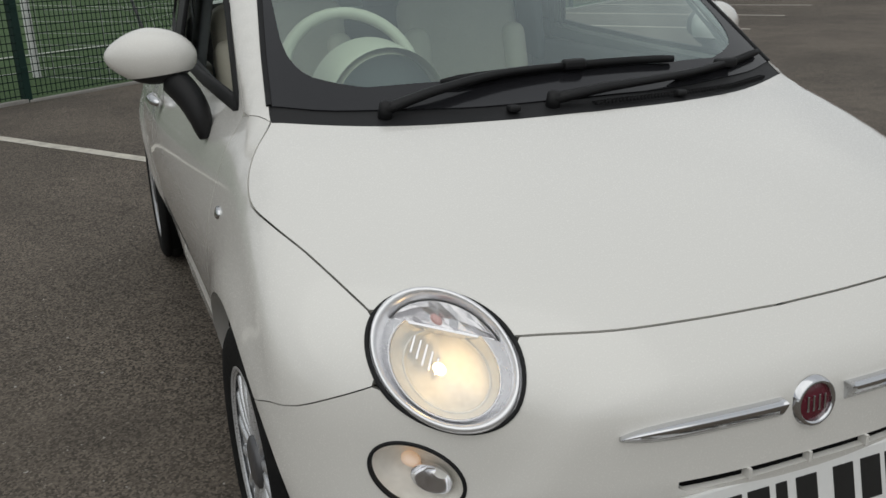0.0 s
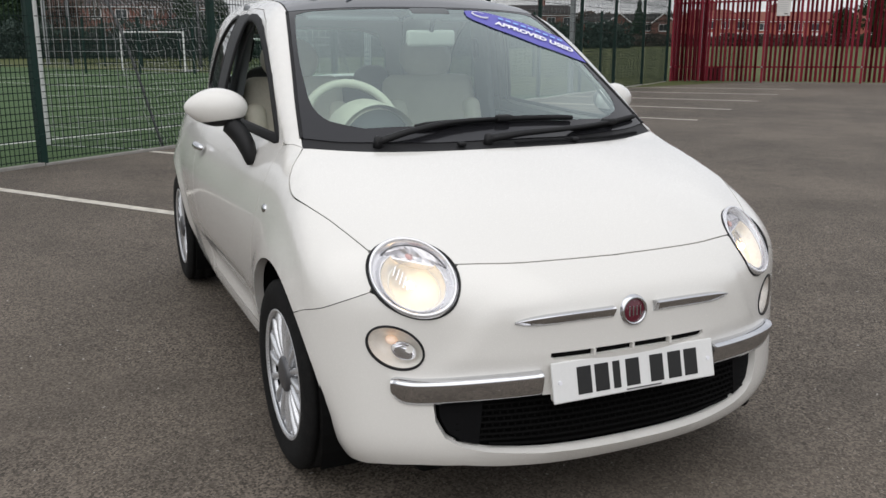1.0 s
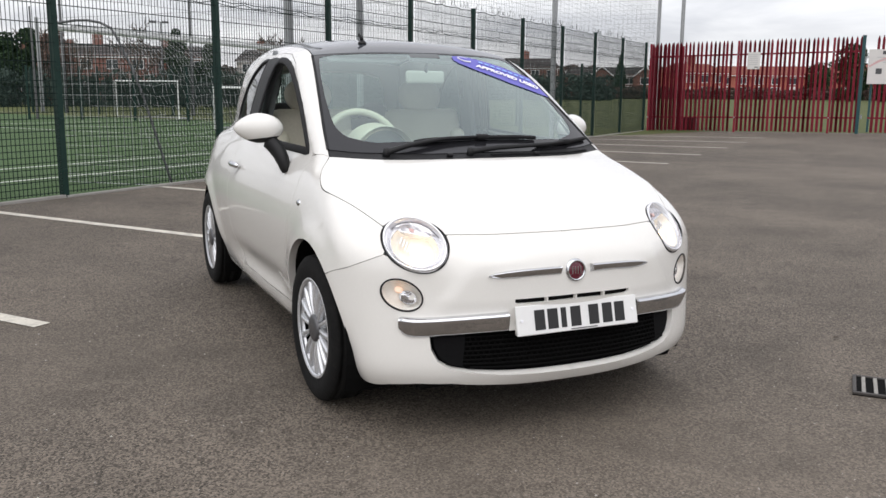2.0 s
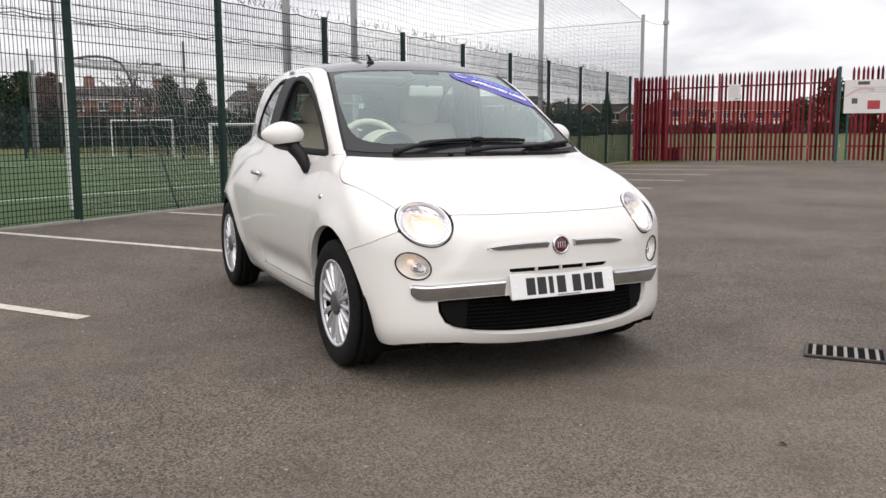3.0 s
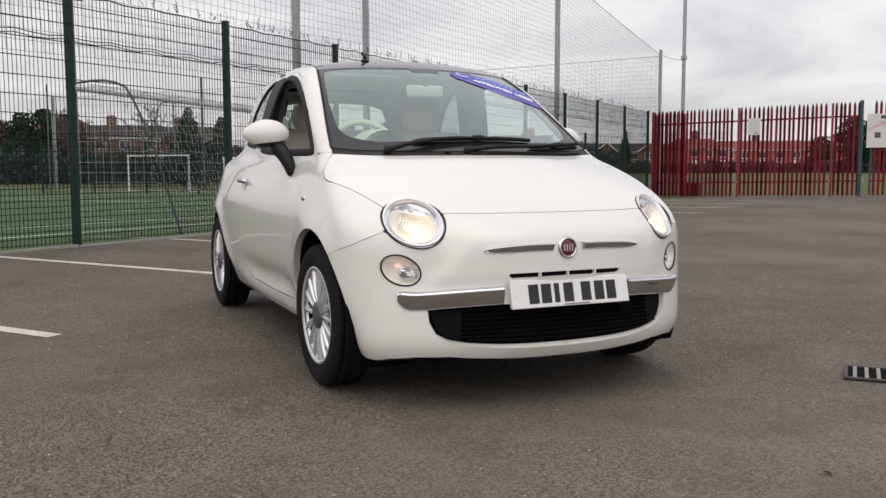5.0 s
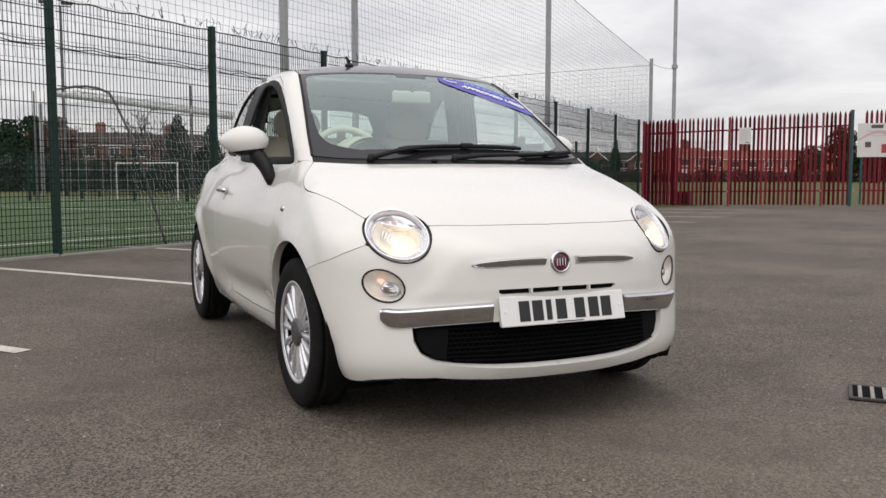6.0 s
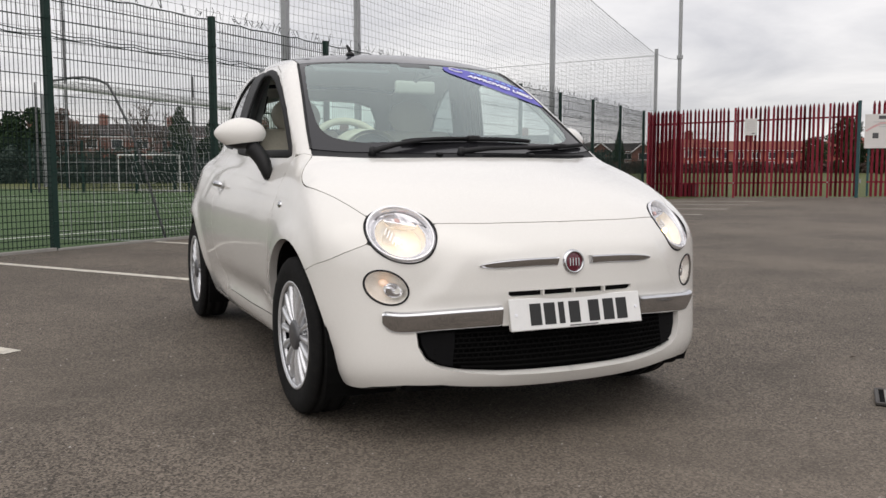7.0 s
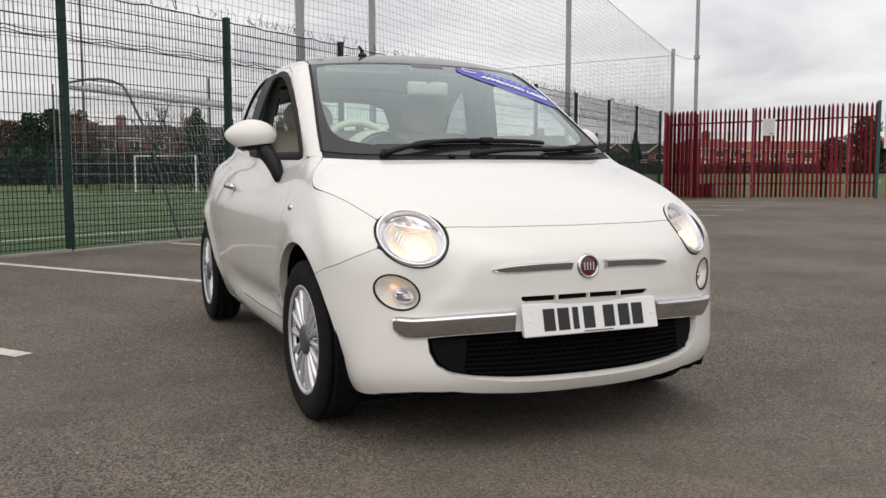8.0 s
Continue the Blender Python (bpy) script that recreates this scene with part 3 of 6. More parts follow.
for m, n0, n1 in ((2.0, -10.4, -26), (14.0, -10.4, -26), (-9.0, -8.8, -44), (26.0, -8.75, -44)):
    v, f = [], []
    for j, n in enumerate(np.linspace(n0, n1, 12)):
        v += [mn(m, n, -0.009), mn(m + 0.09, n, -0.009)]
        if j:
            f.append((2 * j - 2, 2 * j - 1, 2 * j + 1, 2 * j))
    ob = finish("pitch_marking", v, f, PITCH_LINE)
    if ob.data.polygons[0].normal.z < 0:
        ob.data.flip_normals()
    tagged(ob, "white line on the turf pitch", "pitch line", "pitch lines", "structure")

# drain grating
GRATE = mat("worn_iron", (0.27, 0.255, 0.23), rough=0.5, metal=0.4, vary=0.3, scale=20)
drain = part("drain_grate", box((0, 0, -0.012), (0.36, 0.25, 0.026)), INNER)
drain.matrix_basis = Matrix.Translation((1.487, -0.872, 0.003)) @ Matrix.Rotation(math.atan2(-0.25, 0.22), 4, "Z")
tagged(drain, "cast-iron drain grate set in the asphalt", "drain grate")
for sgn in (-1, 1):
    part("grate_side", box((0, sgn * 0.118, 0.001), (0.36, 0.016, 0.012), bevel=0.003), IRON, drain)
    part("grate_end", box((sgn * 0.173, 0, 0.001), (0.016, 0.22, 0.012), bevel=0.003), IRON, drain)
for k in range(7):
    part("grate_bar", box((-0.138 + 0.046 * k, 0, 0.001), (0.016, 0.218, 0.011), bevel=0.003), GRATE, drain)

# loose grit and a few dead leaves on the asphalt
GRIT = mat("pale_grit", (0.36, 0.34, 0.31), rough=0.9, vary=0.3, scale=40)
LEAF = mat("dead_leaf", (0.055, 0.038, 0.022), rough=0.8, vary=0.3, scale=60)
rg = random.Random(17)
v, f = [], []
for k in range(420):
    gx, gy, r = rg.uniform(-4.5, 4.5), rg.uniform(-3.2, 3.2), rg.uniform(0.0022, 0.0052)
    c, a = len(v), rg.uniform(0, 6.28)
    for j in range(4):
        t = a + j * math.pi / 2
        v.append((gx + r * rg.uniform(0.7, 1.3) * math.cos(t), gy + r * rg.uniform(0.7, 1.3) * math.sin(t), 0.0005))
    v.append((gx, gy, r * rg.uniform(0.7, 1.2)))
    f += [(c + j, c + (j + 1) % 4, c + 4) for j in range(4)]
tagged(finish("grit", v, f, GRIT, smooth=False), "scattered pale grit lying on the asphalt", "grit", "", "stuff")
for lx, ly in ((0.29, -1.62), (-2.2, 0.9), (1.9, -0.2), (-1.1, -1.9), (2.4, 1.5)):
    a = rg.uniform(0, 6.28)
    bm = bmesh.new()
    rim = [(0, 0), (0.012, 0.007), (0.028, 0.008), (0.042, 0), (0.028, -0.008), (0.012, -0.007)]
    top = [bm.verts.new((x, y, 0.006 + 0.10 * abs(y) + 0.004 * math.sin(90 * x))) for x, y in rim]
    bm.faces.new(top)
    bmesh.ops.solidify(bm, geom=bm.faces[:], thickness=0.0008)
    ob = part("dead_leaf", bm, LEAF)
    ob.matrix_basis = Matrix.Translation((lx, ly, -0.003)) @ Matrix.Rotation(a, 4, "Z")
    tagged(ob, "small curled brown leaf on the asphalt", "leaf", "dead leaves")

# ---- green mesh fence ----
def wire_panel(length, height, z0, low, pitch=0.05, thick=0.0055):
    """Vertices and faces of a welded panel along x: closer wires below, wider ones above."""
    v, f = [], []

    def bar(x0, x1, z1, z2, y=0.0, t=thick):
        b = len(v)
        for x in (x0, x1):
            for yy in (y - t / 2, y + t / 2):
                for z in (z1, z2):
                    v.append((x, yy, z))
        for q in ((0, 1, 3, 2), (4, 6, 7, 5), (0, 4, 5, 1), (2, 3, 7, 6), (0, 2, 6, 4), (1, 5, 7, 3)):
            f.append(tuple(b + k for k in q))

    n = int(round(length / pitch))
    for k in range(1, n):
        x = length * k / n
        bar(x - thick / 2, x + thick / 2, z0, z0 + height)
    z = z0 + 0.02
    while z < z0 + height:
        t = thick * 1.5
        bar(0, length, z - t / 2, z + t / 2, 0.006)
        bar(0, length, z - t / 2, z + t / 2, -0.006) if z > z0 + low else None
        z += 0.0667 if z < z0 + low else 0.2
    return v, f


fence = thing("mesh_fence", "tall dark green welded mesh fence along the pitch", "fence")
pv, pf = wire_panel(GAP - 0.07, 2.76, 0.05, 1.2)
panel_mesh = bpy.data.meshes.new("mesh_panel")
panel_mesh.from_pydata(pv, [], pf)
panel_mesh.materials.append(WIRE)
post_bm = box((0, 0, 1.43), (0.075, 0.075, 2.86), bevel=0.006)
add_box(post_bm, (0, 0, 2.863), (0.082, 0.082, 0.012), bevel=0.003)
post_mesh = bpy.data.meshes.new("fence_post")
post_bm.to_mesh(post_mesh)
post_mesh.materials.append(GREEN)
for k in range(-4, 10):
    p = mn(FENCE_M + GAP * k, FENCE_N)
    post = new("fence_post", post_mesh)
    post.parent = fence
    post.matrix_basis = Matrix.Translation(p) @ Matrix.Rotation(TURN, 4, "Z")
    if k == 9:
        break
    q = mn(FENCE_M + GAP * (k + 1), FENCE_N)
    sheet_ob = new("mesh_panel", panel_mesh)
    sheet_ob.parent = fence
    tilt = math.atan2(q.z - p.z, GAP)
    sheet_ob.matrix_basis = Matrix.Translation(p) @ Matrix.Rotation(TURN, 4, "Z") @ Matrix.Rotation(-tilt, 4, "Y") @ Matrix.Translation((0.035, -0.045, 0))
    for c in range(5):
        clip = box((0, -0.041, 0.3 + 0.55 * c), (0.062, 0.012, 0.04), bevel=0.003)
        cl = part("fixing_clip", clip, GREEN, fence)
        cl.matrix_basis = post.matrix_basis.copy()
# loose tie wires that hang in shallow loops along the mesh
rnd = random.Random(5)
for zh, drop in ((2.33, 0.035), (2.36, 0.02), (2.84, 0.02)):
    pts = []
    for k in range(-4, 9):
        for j in range(12):
            m = FENCE_M + GAP * (k + j / 12)
            phase = (j % 3) / 3
            pts.append(mn(m, FENCE_N - 0.06, zh - drop * math.sin(math.pi * phase) + rnd.uniform(-0.008, 0.008)))
    v, f = pipe([tuple(p) for p in pts], 0.0055 if zh < 2.8 else 0.008, 4)
    finish("tie_wire", v, f, WIRE, fence, "sagging dark tie wire", smooth=False)
# frayed cord ends along the top edge
v, f = [], []
for k in range(280):
    m = FENCE_M + GAP * rnd.uniform(-2, 9)
    p = mn(m, FENCE_N - 0.07, 2.86)
    a = p + MD * rnd.uniform(-0.07, 0.07) + Vector((0, 0, rnd.uniform(0.03, 0.12)))
    b = a + MD * rnd.uniform(-0.06, 0.06) + Vector((0, 0, rnd.uniform(-0.05, 0.07)))
    pv2, pf2 = pipe([tuple(p), tuple(a), tuple(b)], 0.004, 4)
    f += [tuple(i + len(v) for i in q) for q in pf2]
    v += [tuple(q) for q in pv2]
frayed = finish("frayed_cord", v, f, WIRE, fence, "frayed cord ends", smooth=False)
frayed["kind"] = "stuff"

# ---- poles and ball-stop nets ----
def steel_pole(m, n, h, r, label, square=False, group="net poles"):
    p = mn(m, n)
    if square:
        bm = box((0, 0, h / 2), (2 * r, 2 * r, h), bevel=0.01)
    else:
        bm = rod((0, 0, 0), (0, 0, h), r, 16, r * 0.9)
    ob = part("steel_pole", bm, GALV, smooth=False)
    ob.matrix_basis = Matrix.Translation(p) @ Matrix.Rotation(TURN, 4, "Z")
    tagged(ob, label, "pole", group)
    part("base_plate", box((0, 0, 0.01), (3.2 * r, 3.2 * r, 0.02), bevel=0.004), GALV, ob)
    part("pole_cap", box((0, 0, h + 0.01), (2.1 * r, 2.1 * r, 0.02), bevel=0.004), GALV, ob)
    return ob


NET_N = FENCE_N - 0.32
steel_pole(7.58, NET_N, 6.5, 0.050, "thick square galvanised pole behind the mesh fence", True)
steel_pole(9.50, NET_N, 6.4, 0.044, "galvanised net pole behind the mesh fence", True)
steel_pole(18.35, NET_N, 6.2, 0.055, "galvanised net pole behind the mesh fence", True)
steel_pole(28.1, NET_N, 5.16, 0.052, "galvanised corner net pole", True)
mast = steel_pole(29.2, NET_N + 0.55, 10.5, 0.070, "tall galvanised floodlight mast", False, "masts")
part("mast_collar", rod((0, 0, 4.92), (0, 0, 5.04), 0.11, 14), GALV, mast)
steel_pole(-2.2, NET_N, 6.5, 0.058, "galvanised net pole behind the mesh fence", True)


def net(name, a, b, z0, top_a, top_b, cell, r, material, label, sag=0.0, seed=1):
    """A square-meshed net between two places on the ground."""
    a, b = Vector(a), Vector(b)
    rn = random.Random(seed)
    length = (b - a).length
    nx, nz = int(length / cell), int((max(top_a, top_b) - z0) / cell)
    ph = rn.uniform(0, 6)

    def at(s, t):
        p = a.lerp(b, s)
        z1 = top_a + (top_b - top_a) * s
        z = z0 + (z1 - z0) * t - sag * math.sin(math.pi * min(1, max(0, s))) * t
        w = 0.05 * math.sin(9 * s + 5 * t + ph) + 0.03 * math.sin(23 * s - 11 * t)
        return (p.x + ND.x * w * (1 - t) + 0.02 * math.sin(31 * t + 17 * s) * (1 - t), p.y + ND.y * w * (1 - t), p.z + z + 0.03 * math.sin(13 * s + 3 * t) * (1 - t))

    v, f = [], []
    lines = [[at(k / nx, j / 8) for j in range(9)] for k in range(nx + 1)] + [[at(j / (4 * max(2, int(length / 3))), k / nz) for j in range(4 * max(2, int(length / 3)) + 1)] for k in range(nz + 1)]
    for line in lines:
        for p, q in zip(line, line[1:]):
            p, q = np.array(p), np.array(q)
            d = (q - p) / np.linalg.norm(q - p)
            u = np.cross(d, (ND.x, ND.y, 0.3))
            u /= np.linalg.norm(u)
            w = np.cross(d, u)
            c = len(v)
            for e in (p, q):
                v += [e + r * u, e + r * (-0.5 * u + 0.87 * w), e + r * (-0.5 * u - 0.87 * w)]
            f += [(c, c + 1, c + 4, c + 3), (c + 1, c + 2, c + 5, c + 4), (c + 2, c, c + 3, c + 5)]
    ob = finish(name, v, f, material, None, "", smooth=False)
    tagged(ob, label, "net", "ball-stop nets", "stuff")
    rope = pipe([at(k / 40, 1.0) for k in range(41)], r * 3.0, 5)
    finish("head_rope", *rope, material, ob, smooth=False)
    return ob


for k, (m0, m1, top_a, top_b) in enumerate(((-2.2, 9.46, 6.3, 6.2), (9.46, 18.35, 6.2, 6.05), (18.35, 28.1, 6.05, 4.98))):
    net("ball_net", mn(m0, NET_N), mn(m1, NET_N), 2.2, top_a, top_b, 0.12, 0.0030, NET, "fine grey ball-stop net hung between poles", 0.04, k)
net("ball_net", mn(28.1, NET_N), mn(28.1, -40), 1.9, 4.95, 4.8, 0.16, 0.0034, NET, "fine grey ball-stop net across the end of the pitch", 0.1, 7)
steel_pole(28.1, -40, 4.85, 0.07, "galvanised net pole at the far corner", True)

tie_a, tie_b = mn(28.1, NET_N, 5.02), mn(29.2, NET_N + 0.55, 4.9)
sag_line = [tuple(tie_a.lerp(tie_b, k / 8) - Vector((0, 0, 0.06 * math.sin(math.pi * k / 8)))) for k in range(9)]
tagged(finish("guy_rope", *pipe(sag_line, 0.008, 5), NET), "grey rope from the corner net pole to the mast", "rope")

# end fence of the pitch, seen through the near one
end_fence = thing("mesh_fence", "dark green mesh fence across the end of the pitch", "fence")
for k in range(14):
    p = mn(27.0, FENCE_N - 0.2 - GAP * k)
    post = new("fence_post", post_mesh)
    post.parent = end_fence
    post.matrix_basis = Matrix.Translation(p) @ Matrix.Rotation(TURN - math.pi / 2, 4, "Z") @ Matrix.Diagonal((1, 1, 0.8, 1))
    so = new("mesh_panel", panel_mesh)
    so.parent = end_fence
    so.matrix_basis = post.matrix_basis @ Matrix.Translation((0.035, -0.045, 0))
far_fence = thing("mesh_fence", "dark green mesh fence on the far side of the pitch", "fence")
for k in range(26):
    p = mn(-33 + 2.52 * k, -47)
    post = new("fence_post", post_mesh)
    post.parent = far_fence
    post.matrix_basis = Matrix.Translation(p) @ Matrix.Rotation(TURN, 4, "Z")
    so = new("mesh_panel", panel_mesh)
    so.parent = far_fence
    so.matrix_basis = post.matrix_basis @ Matrix.Translation((0.035, -0.045, 0))

# ---- goals ----
DARKSTEEL = mat("dark_steel", (0.12, 0.12, 0.125), rough=0.5, metal=0.5, vary=0.15)
def goal(m, n, width, height, depth, turn, net_cell, r, label, netted=True):
    g = thing("football_goal", label, "goal", "goals on the pitch", mn(m, n, -0.015), turn)
    for x in (0, width):
        part("goal_post", rod((x, 0, 0), (x, 0, height), r, 14), WHITE_METAL, g)
        line = curve([(x, 0, height), (x, 0.35 * depth, height + 0.03), (x, 0.52 * depth, height - 0.05), (x, 0.62 * depth, height - 0.32), (x, depth, 0.06)], 18)
        v, f = pipe(line, 0.016, 8)
        finish("side_stay", v, f, DARKSTEEL, g, "dark steel net stay")
        part("ground_bar", rod((x, 0, 0.03), (x, depth, 0.03), 0.022, 8), GALV, g)
    part("crossbar", rod((-r, 0, height - r), (width + r, 0, height - r), 0.8 * r, 14), WHITE_METAL, g)
    part("back_bar", rod((0, depth, 0.03), (width, depth, 0.03), 0.022, 8), GALV, g)
    if netted:
        v, f = [], []

        def cord(points, t):
            a, b = pipe(points, t, 3)
            f.extend(tuple(i + len(v) for i in q) for q in b)
            v.extend(tuple(q) for q in a)

        prof = curve([(0, height - 0.05), (0.3 * depth, height - 0.03), (0.55 * depth, height - 0.30), (0.78 * depth, height * 0.40), (depth, 0.03)], 22)
        nx = int(width / net_cell)
        for k in range(nx + 1):
            x = width * k / nx
            cord([(x + 0.04 * math.sin(3 * j + k), p[0] - 0.05 * math.sin(math.pi * j / 21) * (1 + 0.4 * math.sin(k)), p[1]) for j, p in enumerate(prof)], 0.0028)
        for j in range(0, 22):
            p = prof[j]
            cord([(width * k / 24, p[0] - 0.05 * math.sin(math.pi * j / 21) + 0.02 * math.sin(2.1 * k + j), p[1] + 0.02 * math.sin(1.7 * k + j)) for k in range(25)], 0.0028)
        for x in (0, width):
            for j in range(1, 21):
                p = prof[j]
                cord([(x, 0, p[1]), (x, p[0], p[1])], 0.0026)
            for k in range(1, int(depth / net_cell)):
                y = k * net_cell
                top = np.interp(y, prof[:, 0], prof[:, 1])
                cord([(x, y, 0.03), (x, y, top)], 0.0026)
        finish("goal_net", v, f, WHITE_NET, g, "white corded net", smooth=False)
    return g


goal(10.61, -9.878, 6.40, 2.06, 1.62, TURN + math.pi + radians(14), 0.12, 0.045, "white football goal with a slack net behind the mesh fence")
goal(24.2, -29.9, 3.7, 1.62, 0.8, TURN - math.pi / 2, 0.3, 0.035, "small white football goal far across the pitch", False)
goal(18.0, -18.35, 2.6, 1.35, 0.8, TURN - math.pi / 2, 0.3, 0.05, "small white football goal across the pitch", False)

# ---- floodlight and lamp masts across the pitch ----
def mast_at(px, py, h, r, heads, label):
    ob = part("floodlight_mast", rod((0, 0, 0), (0, 0, h), r, 12, r * 0.7), DARKSTEEL)
    ob.matrix_basis = Matrix.Translation((px, py, -0.3))
    tagged(ob, label, "mast", "floodlight masts")
    if heads:
        part("head_bar", rod((-0.9, 0, h), (0.5, 0, h), 0.035, 8), DARKSTEEL, ob)
        for x in (-0.75, 0.25):
            part("lamp_head", box((x, -0.1, h + 0.02), (0.55, 0.36, 0.16), Matrix.Rotation(radians(8), 4, "X"), bevel=0.03), DARKCAP2, ob)
    return ob


DARKCAP2 = mat("dark_lamp_housing", (0.07, 0.07, 0.075), rough=0.5, vary=0.1)
mast_at(-0.49, 45.9, 9.6, 0.075, True, "tall slim floodlight mast with two lamp heads")
mast_at(-1.83, 36.07, 4.5, 0.045, False, "slim grey post across the pitch")
mast_at(7.91, 75.45, 6.6, 0.07, True, "grey floodlight mast far off")
mast_at(4.97, 40.53, 5.4, 0.085, False, "slim grey mast across the pitch")

# ---- red palisade ----
RED_M = 25.95
palisade = thing("palisade_fence", "tall dark red steel palisade fence with pointed pales", "fence")
pale_bm = bmesh.new()
prof = [(-0.038, 0.0), (-0.022, -0.012), (-0.009, 0.0), (0.009, 0.0), (0.022, -0.012), (0.038, 0.0)]
rows = []
for z, w in ((0.04, 1.0), (2.72, 1.0), (2.79, 0.72), (2.86, 0.12)):
    rows.append([pale_bm.verts.new((x * w, y, z)) for x, y in prof])
for a, b in zip(rows, rows[1:]):
    for k in range(5):
        pale_bm.faces.new((a[k], a[k + 1], b[k + 1], b[k]))
bmesh.ops.solidify(pale_bm, geom=pale_bm.faces[:], thickness=0.004)
pale_mesh = bpy.data.meshes.new("pale")
pale_bm.to_mesh(pale_mesh)
pale_mesh.materials.append(RED)
RED_TURN = TURN - math.pi / 2


def red_at(t, z=0.0):
    return mn(RED_M, FENCE_N + t, z)


rd = random.Random(3)
def red_run(t0, t1, parent, step_t=0.131, lean=0.006):
    n = int((t1 - t0) / step_t)
    for k in range(n):
        ob = new("pale", pale_mesh)
        ob.parent = parent
        ob.matrix_basis = Matrix.Translation(red_at(t0 + step_t * (k + 0.5), rd.uniform(-0.012, 0.012))) @ Matrix.Rotation(RED_TURN, 4, "Z") @ Matrix.Rotation(rd.uniform(-lean, lean), 4, "Y")


def rail(t0, t1, z, parent, name="rail"):
    a, b = red_at(t0, z), red_at(t1, z)
    d = b - a
    bm = box((0, 0, 0), (d.length, 0.045, 0.05), bevel=0.004)
    ob = part(name, bm, RED, parent)
    ob.matrix_basis = Matrix.Translation((a + b) / 2 + MD * 0.035) @ Matrix.Rotation(RED_TURN, 4, "Z") @ Matrix.Rotation(-math.atan2(d.z, math.hypot(d.x, d.y)), 4, "Y")


for t0, t1 in ((0.08, 2.80), (2.86, 5.56), (5.62, 6.42)):
    red_run(t0, t1, palisade)
    rail(t0 - 0.03, t1 + 0.03, 0.47, palisade)
    rail(t0 - 0.03, t1 + 0.03, 2.42, palisade)
for t in (0.05, 2.83, 5.59):
    ob = part("palisade_post", box((0, 0.07, 1.42), (0.06, 0.10, 2.84), bevel=0.004), RED, palisade)
    ob.matrix_basis = Matrix.Translation(red_at(t)) @ Matrix.Rotation(RED_TURN, 4, "Z")
    for z in (0.47, 2.42):
        bolt = part("bolt", rod((0, -0.03, z), (0, -0.012, z), 0.022, 8), GALV, palisade)
        bolt.matrix_basis = ob.matrix_basis.copy()
# an opened leaf folded back behind the first bay
leaf = thing("palisade_gate", "narrow red palisade gate leaf folded back behind the fence", "gate")
for k in range(7):
    ob = new("pale", pale_mesh)
    ob.parent = leaf
    ob.matrix_basis = Matrix.Translation(mn(RED_M + 0.42, FENCE_N + 0.13 + 0.131 * k, rd.uniform(-0.012, 0.012))) @ Matrix.Rotation(RED_TURN, 4, "Z")
for t, w in ((0.04, 0.06), (0.98, 0.10)):
    ob = part("gate_stile", box((0, 0.06, 1.38), (w, 0.08, 2.76), bevel=0.004), RED, leaf)
    ob.matrix_basis = Matrix.Translation(mn(RED_M + 0.42, FENCE_N + t)) @ Matrix.Rotation(RED_TURN, 4, "Z")
for z in (0.47, 2.42):
    ob = part("gate_rail", box((0, 0.03, 0), (0.98, 0.045, 0.05), bevel=0.004), RED, leaf)
    ob.matrix_basis = Matrix.Translation(mn(RED_M + 0.42, FENCE_N + 0.51, z)) @ Matrix.Rotation(RED_TURN, 4, "Z")
# gate beyond the teal post
teal = part("gate_post", box((0, 0, 1.43), (0.095, 0.095, 2.86), bevel=0.008), TEAL)
teal.matrix_basis = Matrix.Translation(red_at(6.40)) @ Matrix.Rotation(RED_TURN, 4, "Z")
tagged(teal, "square teal steel gate post beside the red palisade", "gate post")
part("post_cap", box((0, 0, 2.868), (0.105, 0.105, 0.02), bevel=0.004), TEAL, teal)
for z in (0.5, 2.2):
    part("hinge", rod((0.09, -0.05, z - 0.06), (0.09, -0.05, z + 0.06), 0.025, 8), GALV, teal)
gate = thing("palisade_gate", "red steel palisade gate with a printed board", "gate")
red_run(6.72, 14.6, gate)
rail(6.66, 14.6, 0.47, gate, "gate_rail")
rail(6.66, 14.6, 2.42, gate, "gate_rail")
for t in (6.68, 10.6, 14.6):
    ob = part("gate_stile", box((0, 0.05, 1.25), (0.06, 0.06, 2.4), bevel=0.004), TEAL, gate)
    ob.matrix_basis = Matrix.Translation(red_at(t)) @ Matrix.Rotation(RED_TURN, 4, "Z")
side_run = thing("palisade_fence", "red steel palisade fence running on from the gate", "fence")
red_run(14.7, 30.0, side_run)
rail(14.7, 30.0, 0.47, side_run)
rail(14.7, 30.0, 2.42, side_run)


def board(t, z, w, h, label, name):
    ob = part(name, box((0, -0.035, 0), (w, 0.012, h), bevel=0.004), BOARD)
    ob.matrix_basis = Matrix.Translation(red_at(t, z)) @ Matrix.Rotation(RED_TURN, 4, "Z")
    return tagged(ob, label, "sign")


s1 = board(3.32, 2.22, 0.38, 0.52, "white notice fixed to the red palisade", "notice")
for k in range(7):
    part("text_bar", box((-0.02 if k % 2 else 0.0, -0.0425, 0.18 - 0.06 * k), (0.26 if k % 3 else 0.30, 0.002, 0.015)), PALEGREY, s1) if k < 6 else part("text_bar", box((0.08, -0.0425, -0.20), (0.10, 0.002, 0.025)), DARKCAP2, s1)
s2 = board(7.33, 1.95, 1.55, 1.0, "large white printed board on the gate", "sign_board")
part("dark_bar", box((-0.25, -0.0425, 0.40), (0.32, 0.002, 0.10)), DARKCAP2, s2)
for k in range(3):
    part("text_bar", box((0.05, -0.0425, 0.27 - 0.07 * k), (1.2 - 0.15 * k, 0.002, 0.022)), PALEGREY, s2)
a = np.linspace(0, 1, 16)
bm = bmesh.new()
